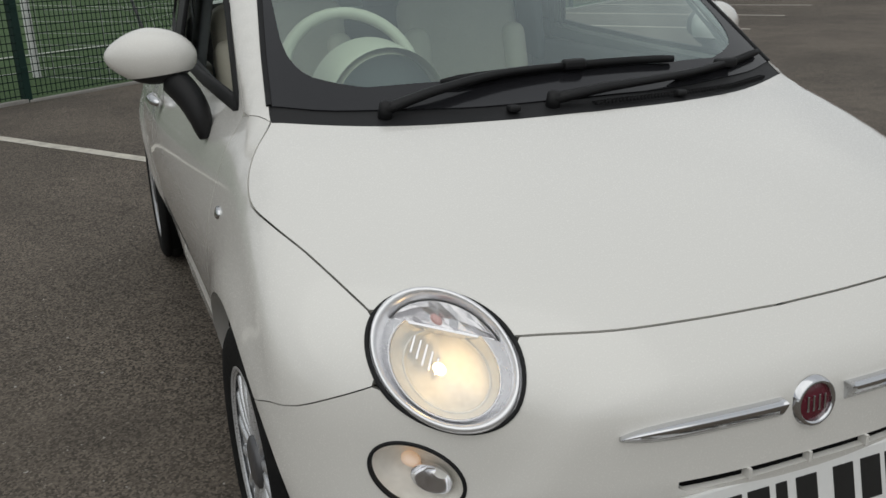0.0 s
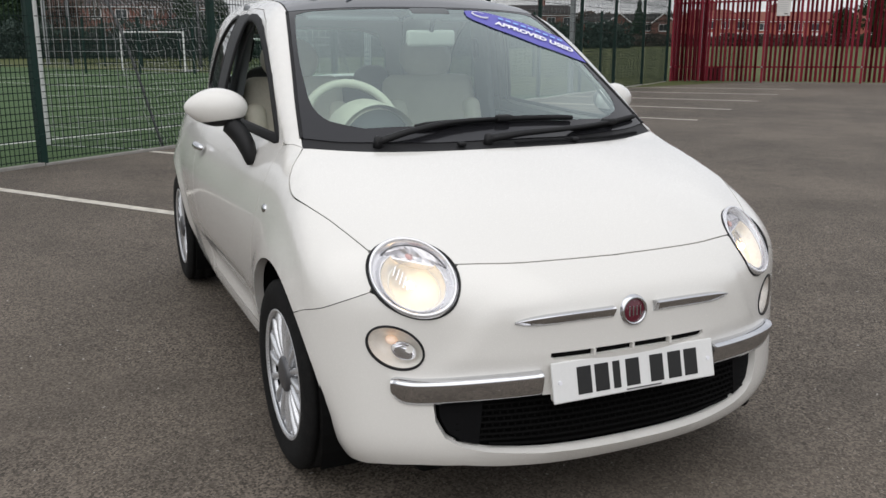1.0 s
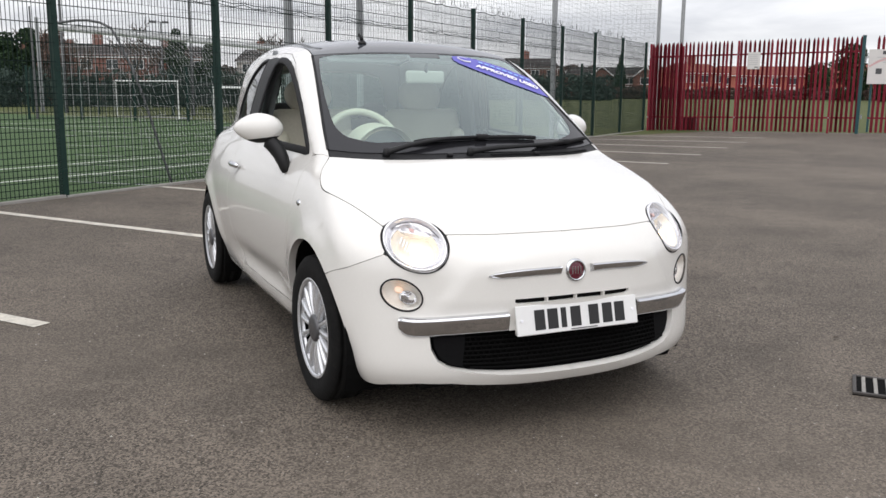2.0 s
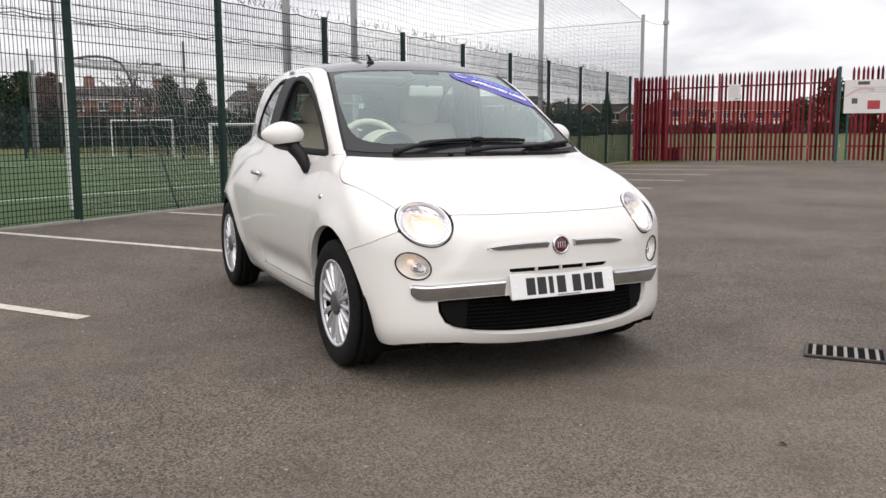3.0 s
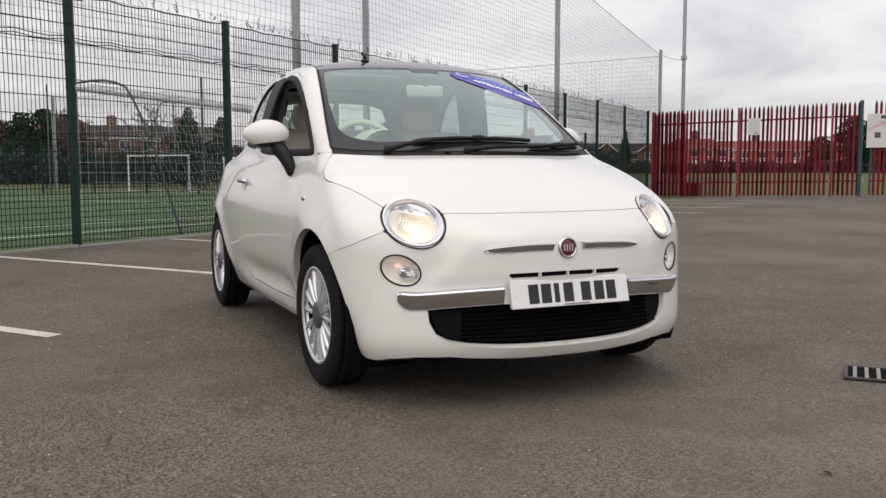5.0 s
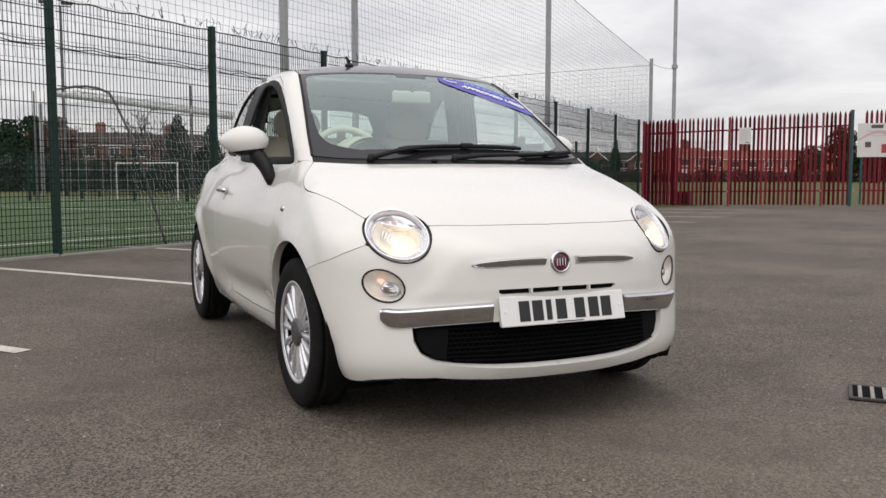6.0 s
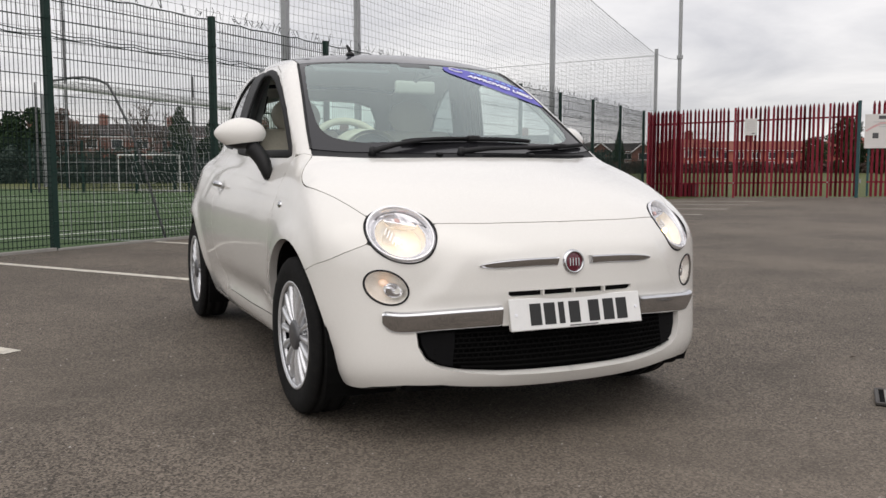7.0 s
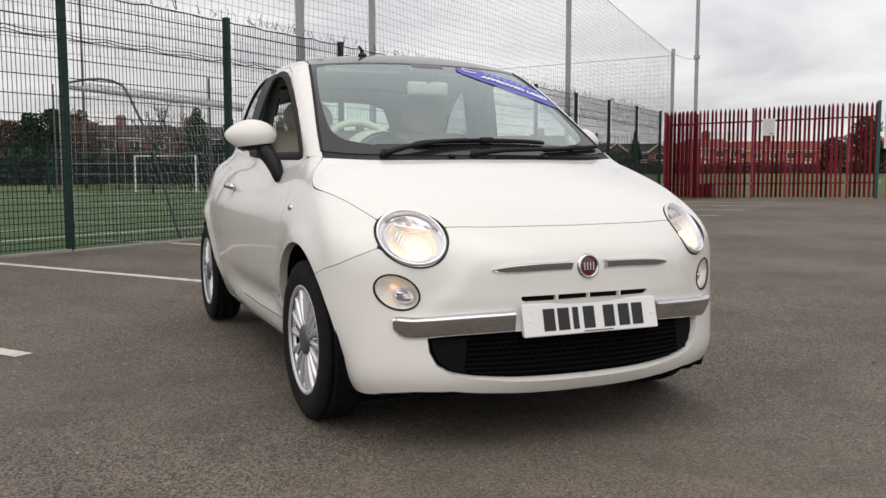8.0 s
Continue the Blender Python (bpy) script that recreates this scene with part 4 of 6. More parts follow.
for x0, x1 in zip(a, a[1:]):
    add_box(bm, (-0.75 + 0.8 * (x0 + x1) / 2, -0.0423, 0.02 + 0.22 * math.sin(2.4 * x0)), (0.056, 0.0015, 0.05 + 0.07 * x0))
part("swoosh", bm, PINK, s2)
part("crest", box((-0.48, -0.043, -0.13), (0.16, 0.002, 0.16), bevel=0.0005), DARKCAP2, s2)
part("blob", box((0.05, -0.043, -0.25), (0.34, 0.002, 0.26), bevel=0.0005), REDPRINT, s2)
DARKRED = mat("dark_red_paint", (0.09, 0.012, 0.016), rough=0.5, vary=0.15)
hut = part("steel_box", box((0, 0, 0.24), (0.62, 0.5, 0.48), bevel=0.02), DARKRED)
hut.matrix_basis = Matrix.Translation(mn(27.3, FENCE_N + 1.05, -0.06)) @ Matrix.Rotation(RED_TURN, 4, "Z")
tagged(hut, "low dark red steel box behind the palisade", "box")
part("box_lid", box((0, 0, 0.50), (0.66, 0.54, 0.04), bevel=0.01), DARKRED, hut)
# ---- what stands beyond the fences ----
BRIGHT_BRICK = mat("orange_red_brick", (0.36, 0.125, 0.095), rough=0.9, spec=0.1, vary=0.22, scale=1.2, fine=14, bump=0.3, bump_scale=14)
RED_TILE = mat("red_roof_tiles", (0.20, 0.085, 0.068), rough=0.95, spec=0.05, vary=0.22, scale=1.5, fine=18, bump=0.4, bump_scale=10)
BRICK = mat("red_brick", (0.20, 0.098, 0.080), rough=0.9, spec=0.1, vary=0.25, scale=1.2, fine=14, bump=0.3, bump_scale=14, random=0.25)
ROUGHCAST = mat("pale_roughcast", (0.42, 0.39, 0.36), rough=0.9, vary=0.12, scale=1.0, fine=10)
SLATE = mat("roof_tiles", (0.056, 0.050, 0.049), rough=0.95, spec=0.05, vary=0.22, scale=1.5, fine=18, bump=0.4, bump_scale=10)
UPVC = mat("white_upvc", (0.72, 0.72, 0.72), rough=0.4, vary=0.04)
PANE = mat("dark_window_pane", (0.035, 0.04, 0.045), rough=0.08, vary=0.15)
COPPER = mat("copper_brown_foliage", (0.105, 0.062, 0.048), rough=0.8, vary=0.5, scale=2.5, fine=20, spec=0.1)
NEEDLES = mat("evergreen_foliage", (0.030, 0.052, 0.026), rough=0.8, vary=0.5, scale=2.5, fine=20, spec=0.1)
HEDGE = mat("hedge_leaves", (0.056, 0.078, 0.066), rough=0.8, vary=0.5, scale=2.0, fine=18, spec=0.1)
BUSH = mat("dark_bush_leaves", (0.085, 0.062, 0.052), rough=0.8, vary=0.45, scale=2.0, fine=18, spec=0.1)
BARK = mat("bare_bark", (0.085, 0.065, 0.05), rough=0.9, vary=0.25, scale=6, spec=0.1)
EYE0, AHEAD, RIGHT = Vector((-2.0, -3.93, 0)), Vector((0.4139, 0.9103, 0)), Vector((0.9103, -0.4139, 0))


def afar(ahead, right, z=0.0):
    """A place by metres ahead of, and to the right of, where the walk begins to turn."""
    p = EYE0 + AHEAD * ahead + RIGHT * right
    m, n = p.dot(MD), p.dot(ND)
    return Vector((p.x, p.y, gz(m, n) - 0.06 + z))


def opening(name, x, z, w, h, y, parent, bars=1):
    win = part(name, box((x, y - 0.02, z), (w, 0.10, h), bevel=0.01), UPVC, parent)
    k = bars + 1
    for j in range(k):
        pw = (w - 0.10) / k
        part("pane", box((x - w / 2 + 0.05 + pw * (j + 0.5), y - 0.076, z), (pw - 0.07, 0.02, h - 0.16)), PANE, win)
    part("sill", box((x, y - 0.06, z - h / 2 - 0.04), (w + 0.12, 0.16, 0.06)), UPVC, win)
    return win


def house(ahead, right, w, eaves, ridge, label, turn=0.0, gables=(), walls=BRICK, chimneys=(0.25,), cols=4, d=8.0, tiles=SLATE):
    h = thing("house", label, "house", "houses beyond the fences", afar(ahead, right, -0.4), math.atan2(RIGHT.y, RIGHT.x) + turn)
    part("wall", box((0, d / 2, eaves / 2 + 0.2), (w, d, eaves + 0.4)), walls, h)
    bm = bmesh.new()
    o = 0.35
    v = [bm.verts.new(p) for p in ((-w / 2 - o, -o, eaves + 0.2), (w / 2 + o, -o, eaves + 0.2), (w / 2 + o, d + o, eaves + 0.2), (-w / 2 - o, d + o, eaves + 0.2), (-w / 2 + 0.8, d / 2, ridge), (w / 2 - 0.8, d / 2, ridge))]
    for q in ((0, 1, 5, 4), (1, 2, 5), (2, 3, 4, 5), (3, 0, 4), (3, 2, 1, 0)):
        bm.faces.new([v[k] for k in q])
    roof_ob = part("roof", bm, tiles, h)
    part("fascia", box((0, -o, eaves + 0.12), (w + 2 * o, 0.05, 0.11)), UPVC, h)
    part("gutter_pipe", rod((w / 2 - 0.3, -0.08, 0.2), (w / 2 - 0.3, -0.08, eaves + 0.1), 0.05, 6), UPVC, h)
    for c in chimneys:
        cx = -w / 2 + w * c
        ch = part("chimney", box((cx, d / 2, ridge + 0.35), (1.25, 0.7, 1.7), bevel=0.03), BRICK, roof_ob)
        for k in (-0.28, 0.0, 0.28):
            part("chimney_pot", rod((cx + k, d / 2, ridge + 1.2), (cx + k, d / 2, ridge + 1.42), 0.11, 8), BRICK, roof_ob)
    for g, gw in gables:
        gx = -w / 2 + w * g
        part("gable_wall", box((gx, -0.3, eaves / 2 + 0.2), (gw, 0.9, eaves + 0.4)), walls, h)
        bm = bmesh.new()
        top = eaves + 0.2 + gw * 0.36
        a = [bm.verts.new(p) for p in ((gx - gw / 2, -0.75, eaves + 0.2), (gx + gw / 2, -0.75, eaves + 0.2), (gx, -0.75, top))]
        bm.faces.new(a)
        part("gable", bm, walls, h)
        bm = bmesh.new()
        for sg in (-1, 1):
            p0, p1 = Vector((gx + sg * (gw / 2 + 0.25), 0, eaves + 0.02)), Vector((gx, 0, top + 0.12))
            q = [bm.verts.new(p + Vector((0, y, 0))) for p, y in ((p0, -1.0), (p1, -1.0), (p1, 3.0), (p0, 1.2))]
            bm.faces.new(q)
        part("gable_roof", bm, tiles, h)
        for sg in (-1, 1):
            p0, p1 = Vector((gx + sg * (gw / 2 + 0.25), -1.02, eaves - 0.02)), Vector((gx, -1.02, top + 0.08))
            part("barge_board", rod(p0, p1, 0.11, 4), UPVC, h)
        opening("window", gx, eaves - 0.75, gw * 0.42, 1.25, -0.75, h)
    for k in range(cols):
        x = -w / 2 + w * (k + 0.5) / cols
        if any(abs(x - (-w / 2 + w * g)) < gw * 0.55 for g, gw in gables):
            continue
        opening("window", x, eaves - 0.75, 1.5, 1.2, 0.0, h)
        if k % 2:
            opening("window", x, 1.5, 1.7, 1.35, 0.0, h, 2)
        else:
            part("front_door", box((x, -0.03, 1.25), (1.0, 0.1, 2.1), bevel=0.02), UPVC, h)
    return h


house(168, 31.0, 15.5, 3.9, 5.7, "brick house with white-edged gables and dark tiled roof", gables=((0.36, 4.2), (0.88, 4.2)), chimneys=(), cols=5)
house(150, 43.0, 8.5, 4.2, 6.0, "red brick house with a red tiled roof", chimneys=(0.5,), cols=3, turn=0.35, walls=BRIGHT_BRICK, tiles=RED_TILE)
house(185, 52.0, 9.0, 4.6, 6.2, "low brick house with white windows", chimneys=(), cols=4, walls=BRIGHT_BRICK, tiles=RED_TILE)
house(160, 57.0, 17.5, 4.0, 5.9, "wide brick house with a red tiled roof and white gutter", chimneys=(0.4,), cols=6, turn=-0.08, walls=BRIGHT_BRICK, tiles=RED_TILE)
house(150, 72.0, 13.0, 4.3, 6.2, "brick house with a red tiled roof", chimneys=(0.7,), cols=5, walls=BRIGHT_BRICK, tiles=RED_TILE)
house(170, 92.0, 16.0, 5.2, 7.8, "brick house with a dark tiled roof", chimneys=(0.3,), cols=5)
house(118, -45.2, 13.0, 5.2, 7.2, "red brick house with tall chimneys across the pitch", chimneys=(0.42,), cols=4, turn=0.12, walls=BRICK)
house(124, -38.4, 10.0, 5.2, 7.2, "red brick house with pale upper windows across the pitch", chimneys=(0.45,), cols=4, turn=0.1)
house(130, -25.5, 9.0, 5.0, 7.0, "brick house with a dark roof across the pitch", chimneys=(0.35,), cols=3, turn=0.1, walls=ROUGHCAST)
house(128, -16.0, 9.0, 4.8, 6.8, "brick house with a dark roof across the pitch", chimneys=(0.6,), cols=3)
house(140, -64.0, 14.0, 5.2, 7.4, "red brick house with a dark tiled roof", chimneys=(0.3, 0.8), cols=5)
house(150, -3.0, 14.0, 5.0, 7.0, "red brick house with a dark tiled roof", chimneys=(0.3,), cols=5)
house(160, 13.0, 14.0, 5.0, 7.0, "red brick house with a dark tiled roof", chimneys=(0.6,), cols=5)


def leaf_cloud(blobs, count, size, seed, squash=1.0):
    """Many small two-triangle leaves scattered through overlapping blobs (x, y, z, radius, height)."""
    rn = np.random.RandomState(seed)
    blobs = np.array(blobs, float)
    weight = blobs[:, 3] ** 2 * blobs[:, 4]
    b = blobs[rn.choice(len(blobs), count, p=weight / weight.sum())]
    d = rn.normal(size=(count, 3))
    d /= np.linalg.norm(d, axis=1, keepdims=True)
    c = b[:, :3] + d * b[:, [3, 3, 4]] * rn.uniform(0.55, 1.08, (count, 1)) ** 0.6
    p = rn.normal(size=(count, 3))
    p /= np.linalg.norm(p, axis=1, keepdims=True)
    q = np.cross(p, rn.normal(size=(count, 3)))
    q /= np.linalg.norm(q, axis=1, keepdims=True)
    s = size * rn.uniform(0.6, 1.5, (count, 1))
    v = np.stack([c + p * s, c + q * s * 0.5, c - p * s, c - q * s * 0.5 + 0.2 * s], 1).reshape(-1, 3)
    i = np.arange(count)[:, None] * 4
    f = np.concatenate([i + [0, 1, 2], i + [0, 2, 3]])
    return v, f


def evergreen(ahead, right, height, width, seed, label, shape="cone", leaves=NEEDLES):
    rn = random.Random(seed)
    at = afar(ahead, right)
    tr = thing("evergreen_tree", label, "tree", "evergreens", at)
    part("trunk", rod((0, 0, -0.1), (0.05, 0, height * 0.8), 0.02 * height + 0.05, 8, 0.03), BARK, tr)
    blobs = []
    n = 16
    for k in range(n):
        t = k / (n - 1)
        reach = (1 - t) ** 0.8 if shape == "cone" else math.sin(math.pi * (0.12 + 0.80 * t)) ** 0.6
        for j in range(3):
            a = rn.uniform(0, 6.28)
            off = width * 0.42 * reach * rn.uniform(0.35, 1.0)
            blobs.append((off * math.cos(a), off * math.sin(a), height * (0.08 + 0.88 * t), width * (0.10 + 0.16 * reach), height * 0.055 + 0.1))
    v, f = leaf_cloud(blobs, 8000, 0.05 + 0.014 * height, seed)
    finish("crown", v, f, leaves, tr, smooth=False)
    return tr


evergreen(72, -21.3, 5.7, 3.2, 1, "dark conical evergreen tree across the pitch")
evergreen(74, -19.2, 5.1, 3.0, 2, "dark conical evergreen tree across the pitch")
evergreen(76, -19.9, 3.6, 2.2, 12, "dark low evergreen between taller ones", "oval")
evergreen(66, -31.9, 5.0, 2.4, 3, "dark rounded evergreen tree across the pitch", "oval")
evergreen(66, -30.0, 5.3, 2.5, 4, "dark rounded evergreen tree across the pitch", "oval")
evergreen(66, -28.4, 5.2, 2.6, 13, "copper-brown rounded bush across the pitch", "oval", COPPER)
evergreen(68, -34.5, 4.6, 3.0, 5, "copper-brown rounded bush across the pitch", "oval", COPPER)
evergreen(115, 51.5, 7.0, 4.6, 6, "dark evergreen tree behind the palisade", "oval")
evergreen(112, 54.5, 6.2, 3.6, 7, "dark evergreen tree behind the palisade", "oval")
evergreen(150, 29.0, 6.8, 2.6, 8, "dark conical evergreen before the houses")
evergreen(128, 53.0, 5.0, 4.0, 9, "dark bushy evergreen before the houses", "oval")
evergreen(90, -13.5, 5.0, 3.0, 10, "dark evergreen tree across the pitch", "oval")
evergreen(95, -7.0, 5.6, 3.0, 11, "dark evergreen tree across the pitch", "oval")


def bare_tree(ahead, right, height, seed, label):
    rn = random.Random(seed)
    tr = thing("bare_tree", label, "tree", "bare trees", afar(ahead, right))
    v, f = [], []

    def limb(p, d, length, r, depth):
        pts, q, w = [p], p.copy(), d.copy()
        for k in range(4):
            w = (w + Vector((rn.gauss(0, 0.12), rn.gauss(0, 0.12), rn.gauss(0.03, 0.08)))).normalized()
            q = q + w * length / 4
            pts.append(q.copy())
        a, b = pipe([tuple(k) for k in pts], np.linspace(r, r * 0.55, 5), 5 if depth < 2 else 3)
        f.extend(tuple(i + len(v) for i in g) for g in b)
        v.extend(tuple(k) for k in a)
        if depth < 6:
            for k in range(3 if depth < 3 else 2):
                start = pts[rn.choice((2, 3, 4))]
                out = Vector((rn.gauss(0, 1), rn.gauss(0, 1), rn.gauss(0.3, 0.5))).normalized()
                limb(start.copy(), (w * 0.75 + out * 0.6).normalized(), length * rn.uniform(0.55, 0.78), max(0.032, r * 0.55), depth + 1)

    limb(Vector((0, 0, -0.1)), Vector((0, 0, 1)), height * 0.40, 0.022 * height, 0)
    bm = rod((0, 0, -0.1), (0, 0, height * 0.3), 0.028 * height, 8, 0.022 * height)
    part("trunk", bm, BARK, tr)
    finish("crown", v, f, BARK, tr, "bare twiggy branches", smooth=False)


for k, (a, r, h) in enumerate(((78, -26.8, 7.6), (85, -24.5, 6.0), (82, -37.5, 7.0), (92, -42.0, 7.6), (88, -18.2, 7.5), (92, -16.0, 6.6), (84, -33.5, 5.6), (110, -21.0, 7.5), (105, 1.0, 6.5))):
    bare_tree(a, r, h, 20 + k, "bare winter tree across the pitch")


def hedge(points, height, depth, seed, label, material=HEDGE, count=9000, leaf=0.16):
    rn = random.Random(seed)
    blobs = []
    for (a0, r0), (a1, r1) in zip(points, points[1:]):
        n = int(math.hypot(a1 - a0, r1 - r0) / (depth * 0.6)) + 1
        for k in range(n):
            t = (k + rn.random()) / n
            p = afar(a0 + (a1 - a0) * t, r0 + (r1 - r0) * t)
            h = height * rn.uniform(0.82, 1.12)
            blobs.append((p.x, p.y, p.z + h * 0.25, depth * 0.6, h * 0.3))
            blobs.append((p.x, p.y, p.z + h * 0.68, depth * 0.55, h * 0.32))
    v, f = leaf_cloud(blobs, count, leaf, seed)
    ob = finish("hedge", v, f, material, None, "", smooth=False)
    tagged(ob, label, "hedge", "", "stuff")


hedge([(58, -42), (62, -20), (68, 2)], 2.3, 1.3, 31, "dark evergreen hedge along the far side of the pitch", count=26000, leaf=0.13)
hedge([(120, 20), (128, 45), (120, 85)], 1.55, 1.8, 32, "dark hedge before the houses", BUSH, 22000, 0.2)
hedge([(96, -20), (110, 20)], 3.2, 2.2, 33, "dark hedge beyond the pitch", HEDGE, 16000, 0.24)
bare_woods = [(190, -90), (200, 0), (205, 110)]
hedge(bare_woods, 5.6, 6.0, 34, "distant grey-brown winter woods", BUSH, 26000, 0.6)
# boarded fence in front of the houses across the pitch
boards = bmesh.new()
for k in range(90):
    p = afar(64 + 0.05 * k, -46 + 0.5 * k)
    add_box(boards, (0, 0, 0.85), (0.46, 0.03, 1.7 + 0.03 * (k % 3)), Matrix.Translation(p) @ Matrix.Rotation(math.atan2(RIGHT.y, RIGHT.x), 4, "Z"))
bf = part("boarded_fence", boards, mat("weathered_boards", (0.075, 0.080, 0.085), rough=0.85, vary=0.3, scale=2))
tagged(bf, "weathered grey boarded fence before the houses", "fence", "", "stuff")
# low railing across the pitch, before the hedge
railing = thing("pitch_fence", "thin dark green post-and-wire fence across the pitch", "fence", "", afar(36, -16.5))
spots = [afar(36, -16.5 + 2.1 * k) - railing.location for k in range(4)]
for p in spots:
    part("post", box(p + Vector((0, 0, 1.05)), (0.09, 0.06, 2.2), bevel=0.008), GREEN, railing)
for a, b in zip(spots, spots[1:]):
    for z in (0.12, 0.75, 1.4, 2.05):
        part("wire", rod(a + Vector((0, 0, z)), b + Vector((0, 0, z)), 0.006, 5), GREEN, railing)
# ---- the white hatchback ----
car = thing("car", "small white three-door hatchback, headlights lit, standing on the asphalt", "car")
SIDEVIEW = Flat((1, 0, 0))
# the lamps are ovals that lean outwards: long axis, short axis, lean
LAMP_C = np.array((0.536, -0.478, 0.692))
LAMP_N = np.array((0.38, -0.70, 0.60)) / np.linalg.norm((0.38, -0.70, 0.60))
LAMP_U = np.array((0.79, 0.58, 0.18)) - LAMP_N * (np.array((0.79, 0.58, 0.18)) @ LAMP_N)
LAMP_U = LAMP_U / np.linalg.norm(LAMP_U)
LAMP_V = np.cross(LAMP_N, LAMP_U)
LAMP_A, LAMP_B, LAMP_LEAN = 0.133, 0.0985, radians(27)


def lamp_arc(a, b, n=22):
    """Part of the lamp's oval, between two directions in degrees."""
    t = np.radians(np.linspace(a, b, n))
    r = LAMP_A * LAMP_B / np.hypot(LAMP_B * np.cos(t - LAMP_LEAN), LAMP_A * np.sin(t - LAMP_LEAN))
    return LAMP_C + (r * np.cos(t))[:, None] * LAMP_U + (r * np.sin(t))[:, None] * LAMP_V


RIM = snap(lamp_arc(0, 355, 72))
SEAT_C = RIM.mean(0)
SEAT_N = np.linalg.svd(RIM - SEAT_C)[2][2]
SEAT_N = SEAT_N * np.sign(SEAT_N @ LAMP_N)
SEAT_U = math.cos(LAMP_LEAN) * LAMP_U + math.sin(LAMP_LEAN) * LAMP_V
SEAT_U = SEAT_U - SEAT_N * (SEAT_U @ SEAT_N)
SEAT_U /= np.linalg.norm(SEAT_U)


def on_side(yz):
    yz = np.array(yz, float)
    q = np.stack([yz[:, 0], yz[:, 1]], -1) if abs(SIDEVIEW.u[1] - 1) < 1e-6 else np.stack([-yz[:, 0], yz[:, 1]], -1)
    return SIDEVIEW.up(q)


def wheel_arc(y0, a, b, r=0.360, n=22):
    t = np.radians(np.linspace(a, b, n))
    return on_side(np.stack([y0 + r * np.cos(t), 0.285 + r * np.sin(t)], -1))


JOIN_ARCH = (0.773, -0.236, 0.558)
SEAM = curve([JOIN_ARCH, (0.705, -0.355, 0.603), (0.622, -0.428, 0.643)], 10)
BW = curve([(0.622, -0.378, 0.745), (0.664, -0.24, 0.776), (0.689, -0.11, 0.796), (0.697, -0.01, 0.817), (0.694, 0.06, 0.853), (0.678, 0.12, 0.902), (0.645, 0.167, 0.949)], 30)
NOSE_SEAM = curve([(0.0, -0.585, 0.722), (0.15, -0.578, 0.722), (0.29, -0.56, 0.722), (0.43, -0.518, 0.722)], 16)
REAR_EDGE = curve([(0.645, 0.167, 0.949), (0.523, 0.098, 0.945), (0.40, 0.042, 0.943), (0.2, -0.008, 0.944), (0.0, -0.02, 0.945)], 16)
SCREEN_SIDE = curve([(0.645, 0.167, 0.949), (0.615, 0.34, 1.075), (0.584, 0.494, 1.172), (0.551, 0.66, 1.28), (0.515, 0.835, 1.37)], 18)
SCREEN_TOP = curve([(0.515, 0.835, 1.37), (0.40, 0.81, 1.387), (0.2, 0.785, 1.391), (0.0, 0.775, 1.391)], 12)
DOOR_FRONT = [(0.285, 0.945), (0.30, 0.84), (0.325, 0.72), (0.365, 0.60), (0.41, 0.45), (0.432, 0.36), (0.442, 0.298)]
DOOR_BOTTOM = [(0.465, 0.287), (0.9, 0.281), (1.36, 0.287), (1.45, 0.32), (1.515, 0.40), (1.555, 0.52), (1.585, 0.68), (1.60, 0.84), (1.58, 0.955)]
DOOR_TOP = [(1.545, 1.0), (1.52, 1.06), (1.49, 1.16), (1.465, 1.26), (1.425, 1.372), (1.25, 1.392), (1.05, 1.382), (0.86, 1.333), (0.68, 1.235), (0.52, 1.13), (0.40, 1.045), (0.285, 0.955)]
DOOR_HOLE = [(0.345, 0.958), (0.44, 1.042), (0.56, 1.135), (0.71, 1.228), (0.86, 1.298), (0.97, 1.332), (1.08, 1.350), (1.18, 1.354), (1.235, 1.335), (1.265, 1.27), (1.31, 1.14), (1.355, 0.985), (1.2, 0.975), (0.8, 0.962)]
QUARTER_GLASS = [(1.565, 1.005), (1.54, 1.06), (1.51, 1.16), (1.485, 1.26), (1.455, 1.360), (1.53, 1.359), (1.62, 1.343), (1.74, 1.292), (1.86, 1.21), (1.935, 1.125), (1.97, 1.055), (1.93, 1.03), (1.75, 1.015)]
ROOF_EDGE = curve([(0.515, 0.835, 1.37), (0.50, 1.0, 1.402), (0.49, 1.25, 1.425), (0.485, 1.5, 1.43), (0.475, 1.8, 1.42), (0.46, 2.05, 1.38), (0.44, 2.16, 1.35)], 22)
TAIL_EDGE = curve([(0.44, 2.16, 1.35), (0.50, 2.30, 1.27), (0.56, 2.42, 1.15), (0.62, 2.50, 1.02), (0.66, 2.56, 0.90), (0.68, 2.59, 0.7), (0.68, 2.60, 0.5), (0.66, 2.58, 0.32), (0.64, 2.56, 0.2)], 26)
view_bonnet, view_screen, view_roof, view_tail, view_nose = Flat((0, -0.45, 0.89)), Flat((0, -0.62, 0.78)), Flat((0, 0, 1)), Flat((0, 0.93, 0.36)), Round(0.25)
SIDES = (("right", -1.0), ("left", 1.0))


def sided(p, s):
    return np.array(p, float) * np.array((s, 1.0, 1.0))


def ringed(half):
    """A closed outline from its half with x >= 0, from one middle point to the other."""
    half = np.array(half, float)
    return np.concatenate([half, flip(half[::-1])])


